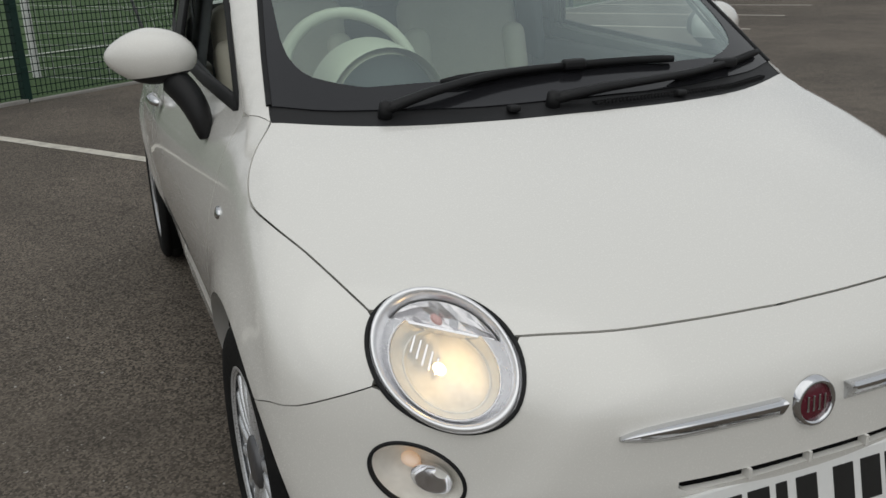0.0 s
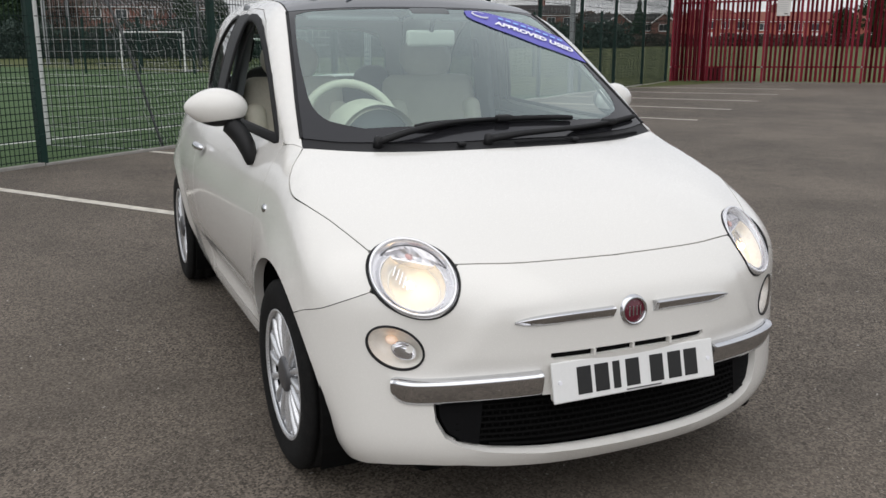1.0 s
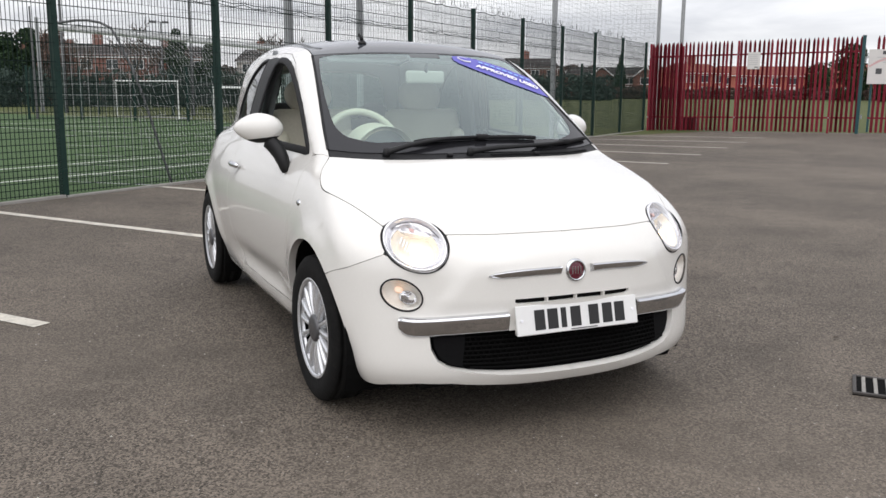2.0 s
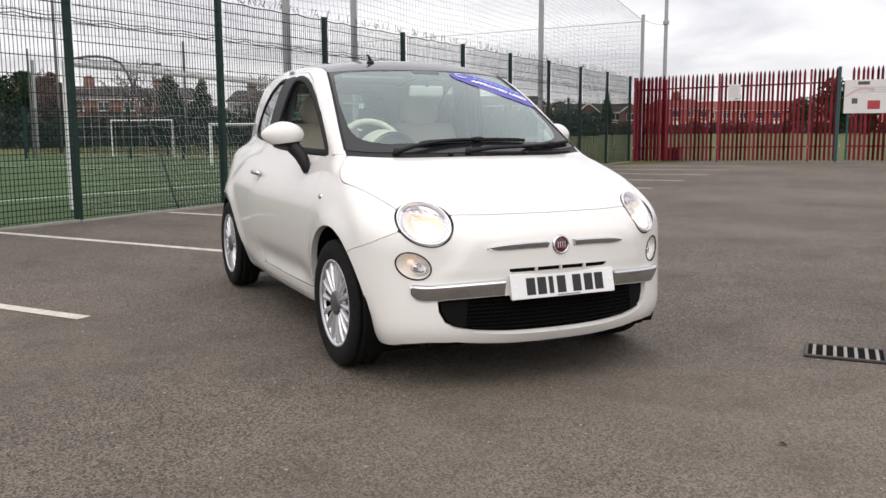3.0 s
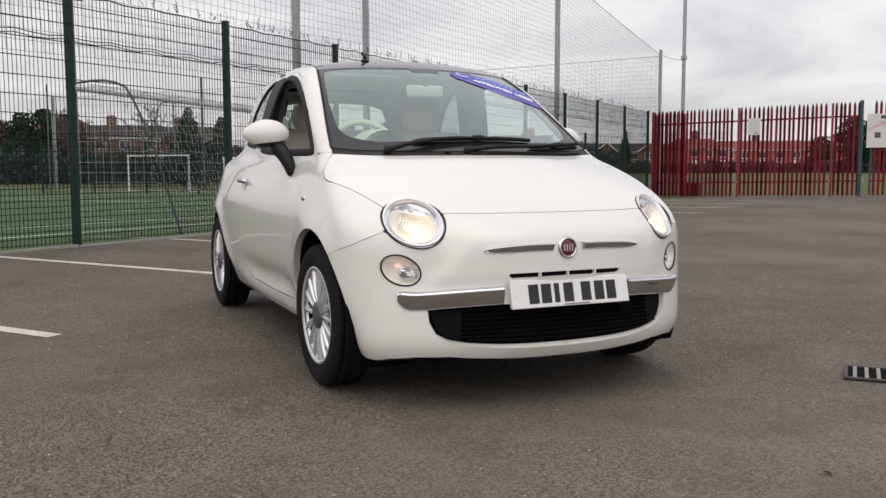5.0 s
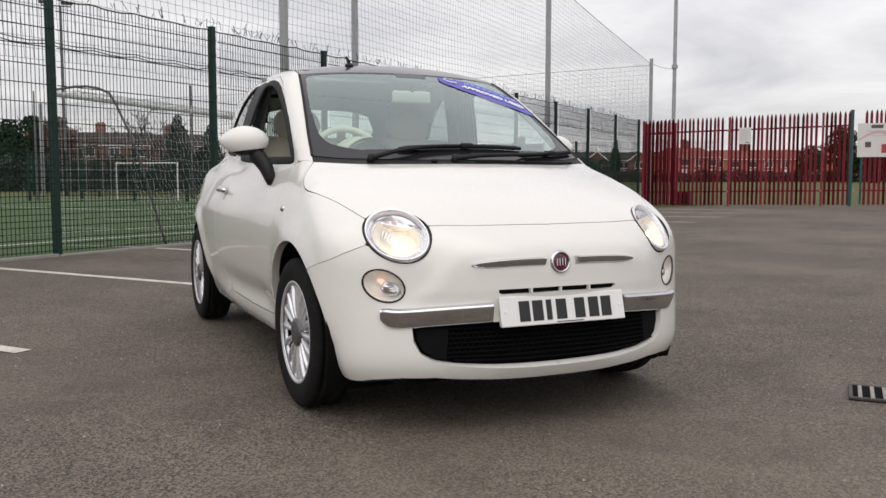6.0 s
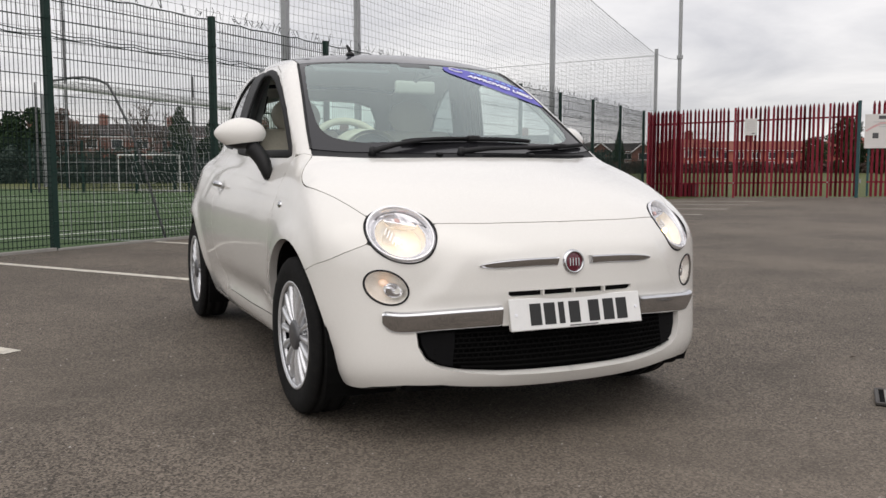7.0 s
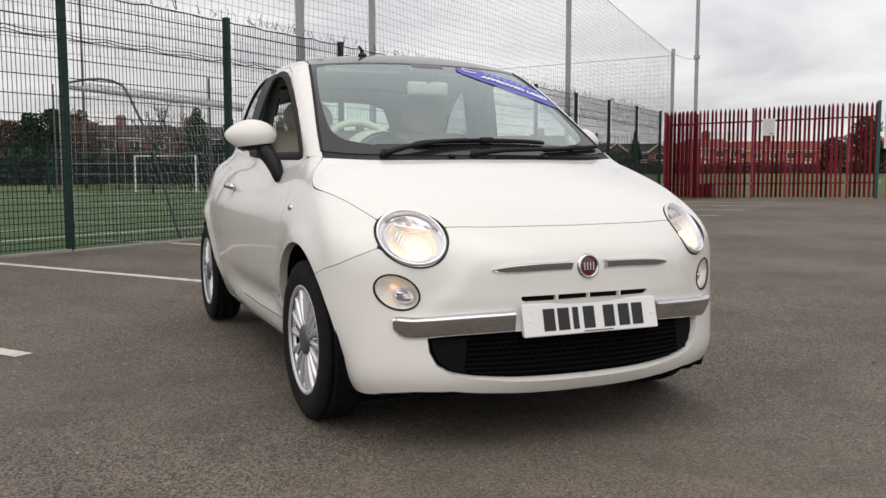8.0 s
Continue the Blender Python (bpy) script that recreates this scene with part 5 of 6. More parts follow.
bonnet = panel("bonnet", view_bonnet, ringed(np.concatenate([NOSE_SEAM, lamp_arc(150, 19.5), BW, REAR_EDGE])), PAINT, car, "smooth domed white bonnet", gap=0.0024)
bumper_half = np.concatenate([NOSE_SEAM, lamp_arc(150, 322, 30)[1:-1], SEAM[::-1], wheel_arc(0, 130.8, 195, n=14), [(0.70, -0.37, 0.176), (0.645, -0.49, 0.176), (0.56, -0.57, 0.176), (0.458, -0.63, 0.173), (0.3, -0.66, 0.167), (0.15, -0.672, 0.163), (0.0, -0.675, 0.161)]])
GRILLE = ringed([(0.0, -0.68, 0.232), (0.25, -0.67, 0.237), (0.40, -0.65, 0.249), (0.462, -0.63, 0.264), (0.505, -0.61, 0.292), (0.528, -0.60, 0.335), (0.537, -0.60, 0.392), (0.3, -0.66, 0.396), (0.0, -0.68, 0.396)])
SLOT = ringed([(0.0, -0.675, 0.492), (0.225, -0.665, 0.490), (0.238, -0.665, 0.497), (0.236, -0.66, 0.506), (0.0, -0.675, 0.508)])
FOG_C, FOG_U, FOG_V = np.array((0.601, -0.5135, 0.521)), np.array((0.785, 0.533, 0.314)) * 0.077, np.array((-0.294, -0.124, 0.947)) * 0.0525


def fog_ring(r=1.0, n=36):
    t = np.radians(np.linspace(0, 360, n, endpoint=False))[:, None]
    return FOG_C + r * (np.cos(t) * FOG_U + np.sin(t) * FOG_V)


front_bumper = panel("front_bumper", view_nose, ringed(bumper_half), PAINT, car, "white rounded front bumper", holes=[GRILLE, SLOT, fog_ring(), flip(fog_ring())], lip=0.03, grid=0.024)

for name, s in SIDES:
    out = (s * 0.75, -0.3, 0.59)
    wing = np.concatenate([BW, [(0.665, 0.24, 0.95)], on_side(DOOR_FRONT), on_side([(0.445, 0.217), (0.352, 0.217)]), wheel_arc(0, -11, 130.8, n=30), SEAM[1:], lamp_arc(-37, 19.5, 12)[1:-1]])
    panel("front_wing", Flat(out), sided(wing, s), PAINT, car, "white front wing with a round wheel arch", lip=0.03)
    door_line = np.concatenate([on_side(DOOR_FRONT), on_side(DOOR_BOTTOM), on_side(DOOR_TOP)])
    door = panel("door", Flat((s * 0.96, 0, 0.28)), sided(door_line, s), PAINT, car, "white door with the window wound down", gap=0.002, holes=[sided(on_side(DOOR_HOLE), s)], lip=0.03, hole_lip=0.003)
    body = np.concatenate([SCREEN_SIDE, ROOF_EDGE[1:], TAIL_EDGE[1:], wheel_arc(2.3, -11, 190, n=40), on_side([(1.9, 0.222), (1.5, 0.222), (1.44, 0.275)]), on_side(DOOR_BOTTOM[3:]), on_side(DOOR_TOP), [(0.665, 0.24, 0.95)]])
    side_panel = panel("body_side", Flat((s * 0.86, 0.05, 0.5)), sided(body, s), PAINT, car, "white rear quarter and roof pillar", holes=[sided(on_side(QUARTER_GLASS), s)], lip=0.03, hole_lip=0.003)
    panel("quarter_window", Flat((s, 0, 0.2)), sided(on_side(QUARTER_GLASS), s), SIDE_GLASS, car, "dark quarter window", lip=0, lift=-0.004, gap=-0.004)
    ribbon("window_seal", sided(on_side(dense(np.array(QUARTER_GLASS), 0.03)), s), 0.022, 0.004, TRIM, car, "black window seal", closed=True)
    ribbon("window_seal", sided(on_side(dense(np.array(DOOR_HOLE), 0.03)), s), 0.034, 0.006, TRIM, door, "black window seal", closed=True)
    lining = np.concatenate([on_side([(0.30, 0.94), (0.9, 0.93), (1.40, 0.95)]), on_side([(1.36, 1.14), (1.30, 1.30), (1.22, 1.375), (1.05, 1.372), (0.86, 1.323), (0.68, 1.228), (0.52, 1.122), (0.40, 1.037)])])
    panel("window_lining", Flat((s * 0.96, 0, 0.28)), sided(lining, s), DASHTOP, door, "grey inner window frame", holes=[sided(on_side(DOOR_HOLE), s)], lip=0.0, lift=-0.034)
    # the dark pillar behind the open window
    panel("window_pillar", Flat((s, 0, 0.2)), sided(on_side([(1.35, 0.985), (1.305, 1.14), (1.26, 1.27), (1.23, 1.340), (1.19, 1.362), (1.30, 1.372), (1.459, 1.363), (1.489, 1.26), (1.514, 1.16), (1.544, 1.06), (1.569, 1.003)]), s), BLACK, car, "black window pillar", lip=0.01, lift=0.003)
    sill = on_side([(0.36, 0.196), (0.36, 0.21), (0.447, 0.215), (0.452, 0.2855), (0.9, 0.2795), (1.36, 0.2855), (1.435, 0.275), (1.49, 0.22), (1.95, 0.22), (1.95, 0.198)])
    panel("sill", Flat((s, 0, -0.2)), sided(sill, s), PAINT, car, "white door sill", lip=0.04)
    # side repeater and its amber-clear lens
    rep = snap(sided(np.array([(0.765, 0.215, 0.763)]), s))[0]
    nr = slope(rep[None])[0]
    lamp_m = Matrix.Translation(rep) @ Vector(nr).to_track_quat("X", "Z").to_matrix().to_4x4()
    v, f = lathe([(-0.004, 0.017), (0.003, 0.0165), (0.006, 0.012), (0.007, 0.0)], 16)
    rp = finish("side_repeater", v, f, CHROME, car, "small oval side repeater lamp")
    rp.matrix_basis = lamp_m @ Matrix.Diagonal((1, 1.25, 0.8, 1))
    # door handle
    hp = snap(sided(np.array([(0.78, y, 0.817) for y in np.linspace(1.37, 1.53, 9)]), s))
    hn = slope(hp)
    bow = 0.006 + 0.026 * np.sin(np.linspace(0.25, np.pi - 0.25, 9))[:, None]
    v, f = pipe(hp + hn * bow, [0.009, 0.015, 0.016, 0.016, 0.016, 0.016, 0.016, 0.015, 0.009], 8)
    finish("door_handle", v, f, CHROME, door, "chrome pull handle")
    dish = snap(sided(np.array([(0.78, 1.45, 0.812)]), s))[0]
    dn = slope(dish[None])[0]
    cup_m = Matrix.Translation(dish) @ Vector(dn).to_track_quat("X", "Z").to_matrix().to_4x4()
    v, f = lathe([(0.0012, 0.044), (0.0016, 0.040), (0.0010, 0.030), (0.0008, 0.0)], 28)
    dish_ob = finish("handle_dish", v, f, PAINT, door, "round dish behind the handle")
    dish_ob.matrix_basis = cup_m
    # mirror: painted shell, black foot and stalk
    bm = bmesh.new()
    bmesh.ops.create_uvsphere(bm, u_segments=32, v_segments=20, radius=1.0)
    for vert in bm.verts:
        x, y, z = vert.co
        w = 1 - 0.28 * max(0, -x) ** 1.5
        vert.co = (x * 0.108, (y * 0.058 if y < 0 else y * 0.035) * w, z * 0.066 * w)
    shell = bm.copy()
    bmesh.ops.bisect_plane(shell, geom=shell.verts[:] + shell.edges[:] + shell.faces[:], plane_co=(0, 0, -0.043), plane_no=(0.12, 0, -1), clear_outer=True)
    foot = bm
    bmesh.ops.bisect_plane(foot, geom=foot.verts[:] + foot.edges[:] + foot.faces[:], plane_co=(0, 0, -0.041), plane_no=(-0.12, 0, 1), clear_outer=True)
    bmesh.ops.scale(foot, vec=(0.985, 0.985, 0.985), verts=foot.verts)
    mirror = part("door_mirror", shell, PAINT, car, "white rounded mirror shell", smooth=True)
    mm = Matrix.Translation((s * (0.829 if s < 0 else 0.785), 0.612, 1.046 if s < 0 else 1.030)) @ Matrix.Rotation(s * radians(18), 4, "Z")
    mirror.matrix_basis = mm @ (Matrix.Diagonal((1, 1, 1, 1)) if s < 0 else Matrix.Diagonal((-1, 1, 1, 1)))
    part("mirror_foot", foot, BLACK, mirror, "black mirror underside", smooth=True)
    stalk = curve([(0.787, 0.605, 0.992), (0.757, 0.575, 0.952), (0.738, 0.545, 0.90), (0.735, 0.53, 0.856)], 9)
    v, f = pipe(sided(stalk, s), [0.042, 0.042, 0.042, 0.042, 0.041, 0.040, 0.036, 0.030, 0.019], 10)
    v = np.array(v)
    mid = np.repeat(sided(stalk, s), 10, axis=0)
    v[:, 0] = mid[:, 0] + (v[:, 0] - mid[:, 0]) * 0.72
    st = finish("mirror_stalk", v, f, BLACK, car, "black tapering mirror stalk")
    v, f = lathe([(0.0, 0.0), (0.0, 0.048)], 24)
    mg = finish("mirror_glass", v, f, CHROME, mirror)
    mg.matrix_basis = Matrix.Translation((0, 0.0352, 0.004)) @ Matrix.Rotation(radians(90), 4, "Z") @ Matrix.Diagonal((1, 1.9, 1.0, 1))

# roof, tail and glass
roof = panel("roof", view_roof, ringed(np.concatenate([SCREEN_TOP[::-1], ROOF_EDGE[1:], [(0.2, 2.20, 1.375), (0.0, 2.21, 1.378)]])), ROOF_GLASS, car, "dark glazed roof panel", grid=0.05, gap=0.004)
REAR_GLASS = ringed([(0.0, 2.33, 1.33), (0.25, 2.32, 1.325), (0.36, 2.33, 1.29), (0.42, 2.40, 1.18), (0.44, 2.47, 1.07), (0.40, 2.51, 1.03), (0.0, 2.58, 1.02)])
panel("tailgate", view_tail, ringed(np.concatenate([[(0.0, 2.21, 1.378), (0.2, 2.20, 1.375)], TAIL_EDGE, [(0.4, 2.68, 0.2), (0.0, 2.72, 0.2)]])), PAINT, car, "white tailgate and rear bumper", holes=[REAR_GLASS], grid=0.05)
panel("rear_window", view_tail, REAR_GLASS, GLASS, car, "clear rear window", lip=0, lift=-0.004, gap=-0.006, grid=0.06)
SCREEN_BASE = curve([(0.0, 0.045, 0.958), (0.25, 0.062, 0.958), (0.42, 0.108, 0.959), (0.55, 0.158, 0.96), (0.634, 0.205, 0.97)], 16)
screen_half = np.concatenate([SCREEN_BASE, SCREEN_SIDE[4:], SCREEN_TOP[1:]])
CLEAR = np.concatenate([[(0.0, 0.130, 1.012), (0.25, 0.135, 1.008), (0.44, 0.17, 1.006)], curve([(0.49, 0.20, 1.012), (0.545, 0.245, 1.028), (0.568, 0.30, 1.056), (0.572, 0.36, 1.092)], 8), [(0.556, 0.517, 1.193), (0.53, 0.65, 1.275), (0.50, 0.775, 1.343)], curve([(0.488, 0.80, 1.359), (0.46, 0.805, 1.372), (0.40, 0.80, 1.379)], 5), [(0.2, 0.775, 1.385), (0.0, 0.765, 1.386)]])
screen = panel("windscreen", view_screen, ringed(CLEAR), GLASS, car, "clear curved windscreen", lip=0, gap=-0.003, lift=-0.001, grid=0.05)
panel("windscreen_border", view_screen, ringed(screen_half), FRIT, screen, "black printed border of the windscreen", holes=[ringed(CLEAR)], lip=0.004, gap=0.002)
for name, s in SIDES:
    ribbon("screen_trim", sided(SCREEN_SIDE[1:], s), 0.012, 0.004, TRIM, screen, "black rubber trim")
cowl_half = np.concatenate([REAR_EDGE[::-1], [SCREEN_SIDE[2]], SCREEN_BASE[::-1]])
cowl = panel("cowl", Flat((0, -0.3, 0.95)), ringed(cowl_half), BLACK, car, "black plastic cowl under the windscreen", lip=0.01, gap=-0.004, lift=-0.003)
# air intake mesh on the cowl
bm = bmesh.new()
vent_line = snap(curve([(0.02, -0.004, 0.95), (0.2, 0.010, 0.95), (0.38, 0.045, 0.95), (0.56, 0.115, 0.955)], 60))
for k, p in enumerate(vent_line):
    for j in range(3):
        add_box(bm, Vector(p) + Vector((0, 0.010 + 0.011 * j, 0.006)), (0.0045, 0.0055, 0.006))
part("intake_grille", bm, TRIM, cowl, "black intake mesh")
for x in (-0.171, 0.24):
    p = snap(np.array([(x, 0.02, 0.95)]))[0]
    part("washer_jet", box(Vector(p) + Vector((0, 0.006, 0.008)), (0.026, 0.024, 0.014), bevel=0.005), BLACK, cowl)

# wipers
def wiper(pivot, arm, blade, label):
    p = snap(np.array([pivot]))[0]
    hub = finish("wiper", *lathe([(-0.01, 0.0), (-0.01, 0.016), (0.022, 0.015), (0.028, 0.009), (0.028, 0.0)], 14), BLACK, car, label)
    hub.matrix_basis = Matrix.Translation(p) @ Matrix.Rotation(radians(-80), 4, "Y")
    back = hub.matrix_basis.inverted()

    def local(v):
        return [back @ Vector(tuple(map(float, k))) for k in v]

    line = snap(curve(arm, 14))
    line = line + slope(line) * np.concatenate([np.linspace(0.012, 0.022, 4), np.linspace(0.022, 0.018, 10)])[:, None]
    v, f = pipe(line, np.concatenate([np.linspace(0.013, 0.010, 6), np.linspace(0.010, 0.007, 8)]), 6)
    finish("wiper_arm", local(v), f, BLACK, hub)
    line = snap(curve(blade, 16))
    line = line + slope(line) * 0.012
    v, f = pipe(line, np.concatenate([[0.005], np.full(14, 0.0095), [0.008]]), 5)
    finish("wiper_blade", local(v), f, TRIM, hub)
    mid = line[8] + slope(line[8:9])[0] * 0.004
    bm = box((0, 0, 0), (0.055, 0.028, 0.022), Matrix.Translation(mid), bevel=0.007)
    for vert in bm.verts:
        vert.co = back @ vert.co
    part("blade_clip", bm, BLACK, hub)


wiper((-0.425, 0.095, 0.958), [(-0.425, 0.095, 0.958), (-0.30, 0.105, 0.98), (-0.19, 0.118, 0.995), (-0.01, 0.123, 1.006)], [(-0.29, 0.132, 0.998), (-0.01, 0.126, 1.008), (0.293, 0.142, 1.002)], "black wiper resting on the windscreen")
wiper((-0.075, 0.035, 0.955), [(-0.075, 0.035, 0.955), (0.10, 0.050, 0.962), (0.33, 0.098, 0.972), (0.47, 0.15, 0.98)], [(0.25, 0.080, 0.968), (0.47, 0.15, 0.985), (0.60, 0.215, 0.99)], "black wiper resting on the windscreen")

# aerial
v, f = lathe([(0, 0.022), (0.009, 0.018), (0.014, 0.009), (0.017, 0.0)], 14)
base = snap(np.array([(-0.235, 0.93, 1.44)]))[0]
aerial = finish("aerial", v, f, BLACK, car, "black rubber roof aerial")
finish("mast", *pipe([(0.015, 0, 0), (0.030, 0.004, 0.006), (0.045, 0.010, 0.014)], [0.010, 0.008, 0.006], 8), BLACK, aerial, "short black rubber mast")
aerial.matrix_basis = Matrix.Translation(base) @ Matrix.Rotation(radians(-90), 4, "Y")

# ---- lamps ----
FACET = mat("indicator_facet", (0.70, 0.69, 0.70), rough=0.2, metal=0.8, vary=0.15, scale=60)
PINK_BULB = mat("amber_indicator_bulb", (0.60, 0.36, 0.33), rough=0.15, coat=0.5, vary=0.1)
LAMPBODY = mat("lamp_housing", (0.70, 0.70, 0.71), rough=0.24, metal=0.9, vary=0.1, scale=40)
BOWL = mat("silvered_bowl", (0.86, 0.84, 0.78), rough=0.36, metal=0.18, vary=0.10, scale=40, fine=120)
def basis(c, n, u, s):
    """A pose whose x points out of the lamp, and y outwards across it."""
    n, u = sided(n, s), sided(u, s)
    w = np.cross(n, u)
    m = Matrix(((n[0], u[0], w[0], 0), (n[1], u[1], w[1], 0), (n[2], u[2], w[2], 0), (0, 0, 0, 1)))
    return Matrix.Translation(sided(c, s)) @ m


def headlight(s):
    m = basis(SEAT_C, SEAT_N, SEAT_U, s)
    up = 1 if s > 0 else -1
    ob = finish("headlight", *lathe([(-0.092, 0.0), (-0.090, 0.060), (-0.066, 0.086), (-0.034, 0.0955), (0.000, 0.104)], 56), LAMPBODY, car, "round chrome headlight, lit warm")
    ob.matrix_basis = m @ Matrix.Diagonal((1, LAMP_A / 0.1165, LAMP_B / 0.1165, 1))
    seal = ribbon("gasket", sided(RIM - 0.001 * slope(RIM), s), 0.006, 0.003, TRIM, ob, "thin black rubber gasket", closed=True)
    seal.matrix_parent_inverse = ob.matrix_basis.inverted()
    # the collar that fills the step between the wing's opening and the oval bezel
    v_dir = np.cross(SEAT_N, SEAT_U)
    t = np.radians(np.linspace(0, 355, 72)) - LAMP_LEAN
    r = LAMP_A * LAMP_B / np.hypot(LAMP_B * np.cos(t), LAMP_A * np.sin(t))
    edge = SEAT_C + 0.98 * ((r * np.cos(t))[:, None] * SEAT_U + (r * np.sin(t))[:, None] * v_dir)
    v = np.concatenate([sided(RIM - 0.004 * slope(RIM), s), sided(edge, s)])
    collar = finish("collar", v, [(k, (k + 1) % 72, 72 + (k + 1) % 72, 72 + k) for k in range(72)], SATIN, ob)
    collar.matrix_parent_inverse = ob.matrix_basis.inverted()
    finish("bezel", *lathe([(-0.004, 0.1148), (0.004, 0.1140), (0.009, 0.1105), (0.0085, 0.1070), (0.004, 0.1030), (-0.004, 0.1000), (-0.014, 0.0975)], 64), SATIN, ob, "bright chrome bezel")
    cy, cz = -0.006, -0.010 * up
    seat_m = Matrix.Translation((0.009, cy, cz))
    inner = finish("inner_ring", *lathe([(-0.030, 0.0815), (-0.012, 0.0825), (-0.008, 0.0840), (-0.010, 0.0855), (-0.030, 0.0870)], 56), SATIN, ob)
    inner.matrix_basis = seat_m
    bowl = finish("bowl", *lathe([(-0.077, 0.0005), (-0.0765, 0.010), (-0.074, 0.022), (-0.066, 0.044), (-0.052, 0.063), (-0.034, 0.0750), (-0.014, 0.0820)], 48), BOWL, ob, "warm lit reflector bowl")
    bowl.matrix_basis = seat_m
    # a second step inside the bowl, low down
    step_ring = finish("bowl_step", *lathe([(-0.053, 0.0620), (-0.044, 0.0650), (-0.042, 0.0660), (-0.044, 0.0680)], 48), BOWL, ob)
    step_ring.matrix_basis = seat_m
    # the bowl ends under a level shelf
    mid_a = math.atan2(0.80 * up, 0.60)
    chord, reach = 0.049, 0.0955
    along_c, upward = Vector((0, -math.sin(mid_a), math.cos(mid_a))), Vector((0, math.cos(mid_a), math.sin(mid_a)))
    # the bright apron between the bezel and the edge of the bowl
    ang = np.radians(np.arange(0, 360, 7.5))
    rings = [np.stack([np.full(48, x), y + r * np.cos(ang), z + r * np.sin(ang)], 1) for x, y, z, r in ((-0.013, 0, 0, 0.0985), (-0.009, cy * 0.5, cz * 0.5, 0.0920), (-0.0035, cy, cz, 0.0850))]
    apron = finish("apron", np.concatenate(rings), [(48 * j + k, 48 * j + (k + 1) % 48, 48 * j + 48 + (k + 1) % 48, 48 * j + 48 + k) for j in range(2) for k in range(48)], LAMPBODY, ob)
    for piece, at in ((inner, seat_m), (bowl, seat_m), (step_ring, seat_m), (apron, Matrix.Identity(4))):
        cut = bmesh.new()
        cut.from_mesh(piece.data)
        bmesh.ops.bisect_plane(cut, geom=cut.verts[:] + cut.edges[:] + cut.faces[:], plane_co=at.inverted() @ (upward * chord), plane_no=upward, clear_outer=True)
        cut.to_mesh(piece.data)
        cut.free()
        piece.data.polygons.foreach_set("use_smooth", [True] * len(piece.data.polygons))
    # upright flutes in the outer half of the reflector
    for k in range(5):
        rib = bmesh.new()
        y = cy + 0.058 - 0.0105 * k
        add_box(rib, (0, 0, 0), (0.010, 0.0034, 0.040 - 0.004 * abs(k - 2)), bevel=0.001)
        rib_ob = part("reflector_rib", rib, REFLECTOR, ob)
        rib_ob.matrix_basis = Matrix.Translation((-0.031 - 0.005 * k, y, cz - 0.006 * up)) @ Matrix.Rotation(radians(-22 * up), 4, "X")
    # the clear indicator chamber above a level shelf
    half = math.acos(chord / reach)
    hood = bmesh.new()
    count, rows = 13, 4
    rn_lamp = random.Random(11)
    net = []
    for j in range(rows + 1):
        line = []
        for k in range(count + 1):
            a = -half + 2 * half * k / count
            top = upward * reach * math.cos(a) + along_c * reach * math.sin(a)
            low = upward * chord + along_c * reach * math.sin(a) * 0.96
            f = j / rows
            line.append(low.lerp(top, f) + Vector((-0.024 + 0.012 * f + (rn_lamp.uniform(-0.006, 0.006) if 0 < j < rows else 0.0), 0, 0)))
        net.append(line)
    for j in range(rows):
        for k in range(count):
            hood.faces.new([hood.verts.new(p) for p in (net[j][k], net[j][k + 1], net[j + 1][k + 1], net[j + 1][k])])
    part("indicator_facets", hood, FACET, ob, "faceted clear indicator above the bowl")
    glass_bulb = bmesh.new()
    bmesh.ops.create_uvsphere(glass_bulb, u_segments=12, v_segments=8, radius=0.008)
    lamp = part("indicator_bulb", glass_bulb, PINK_BULB, ob, "small amber indicator bulb")
    lamp.matrix_basis = Matrix.Translation(Vector((-0.018, 0, 0)) + upward * (chord + 0.016) + along_c * 0.012 * -up) @ Matrix.Diagonal((0.6, 1.3, 1.0, 1))
    shelf = bmesh.new()
    width = reach * math.sin(half) * 0.93
    pts = [(x, w) for x in (-0.042, -0.010) for w in (-width, width)]
    top_v = [shelf.verts.new(Vector((x, 0, 0)) + upward * (chord + 0.002) + along_c * w) for x, w in pts]
    low_v = [shelf.verts.new(Vector((x, 0, 0)) + upward * (chord - 0.002) + along_c * w) for x, w in pts]
    for q in ((0, 1, 3, 2), (4, 6, 7, 5), (2, 3, 7, 6), (0, 2, 6, 4), (1, 5, 7, 3)):
        shelf.faces.new([(top_v + low_v)[i] for i in q])
    part("indicator_shelf", shelf, SATIN, ob)
    bulb = bmesh.new()
    bmesh.ops.create_uvsphere(bulb, u_segments=16, v_segments=10, radius=0.0105, matrix=Matrix.Translation((-0.025, cy + 0.006, cz - 0.008 * up)))
    part("bulb", bulb, BULB, ob, "glowing bulb", smooth=True)
    dome = [(0.010 + 0.020 * (1 - (r / 0.104) ** 2), r) for r in np.linspace(0.104, 0.0, 10)]
    lens = finish("lens", *lathe(dome, 56), LENS, ob, "clear domed lens")
    lens.visible_shadow = False


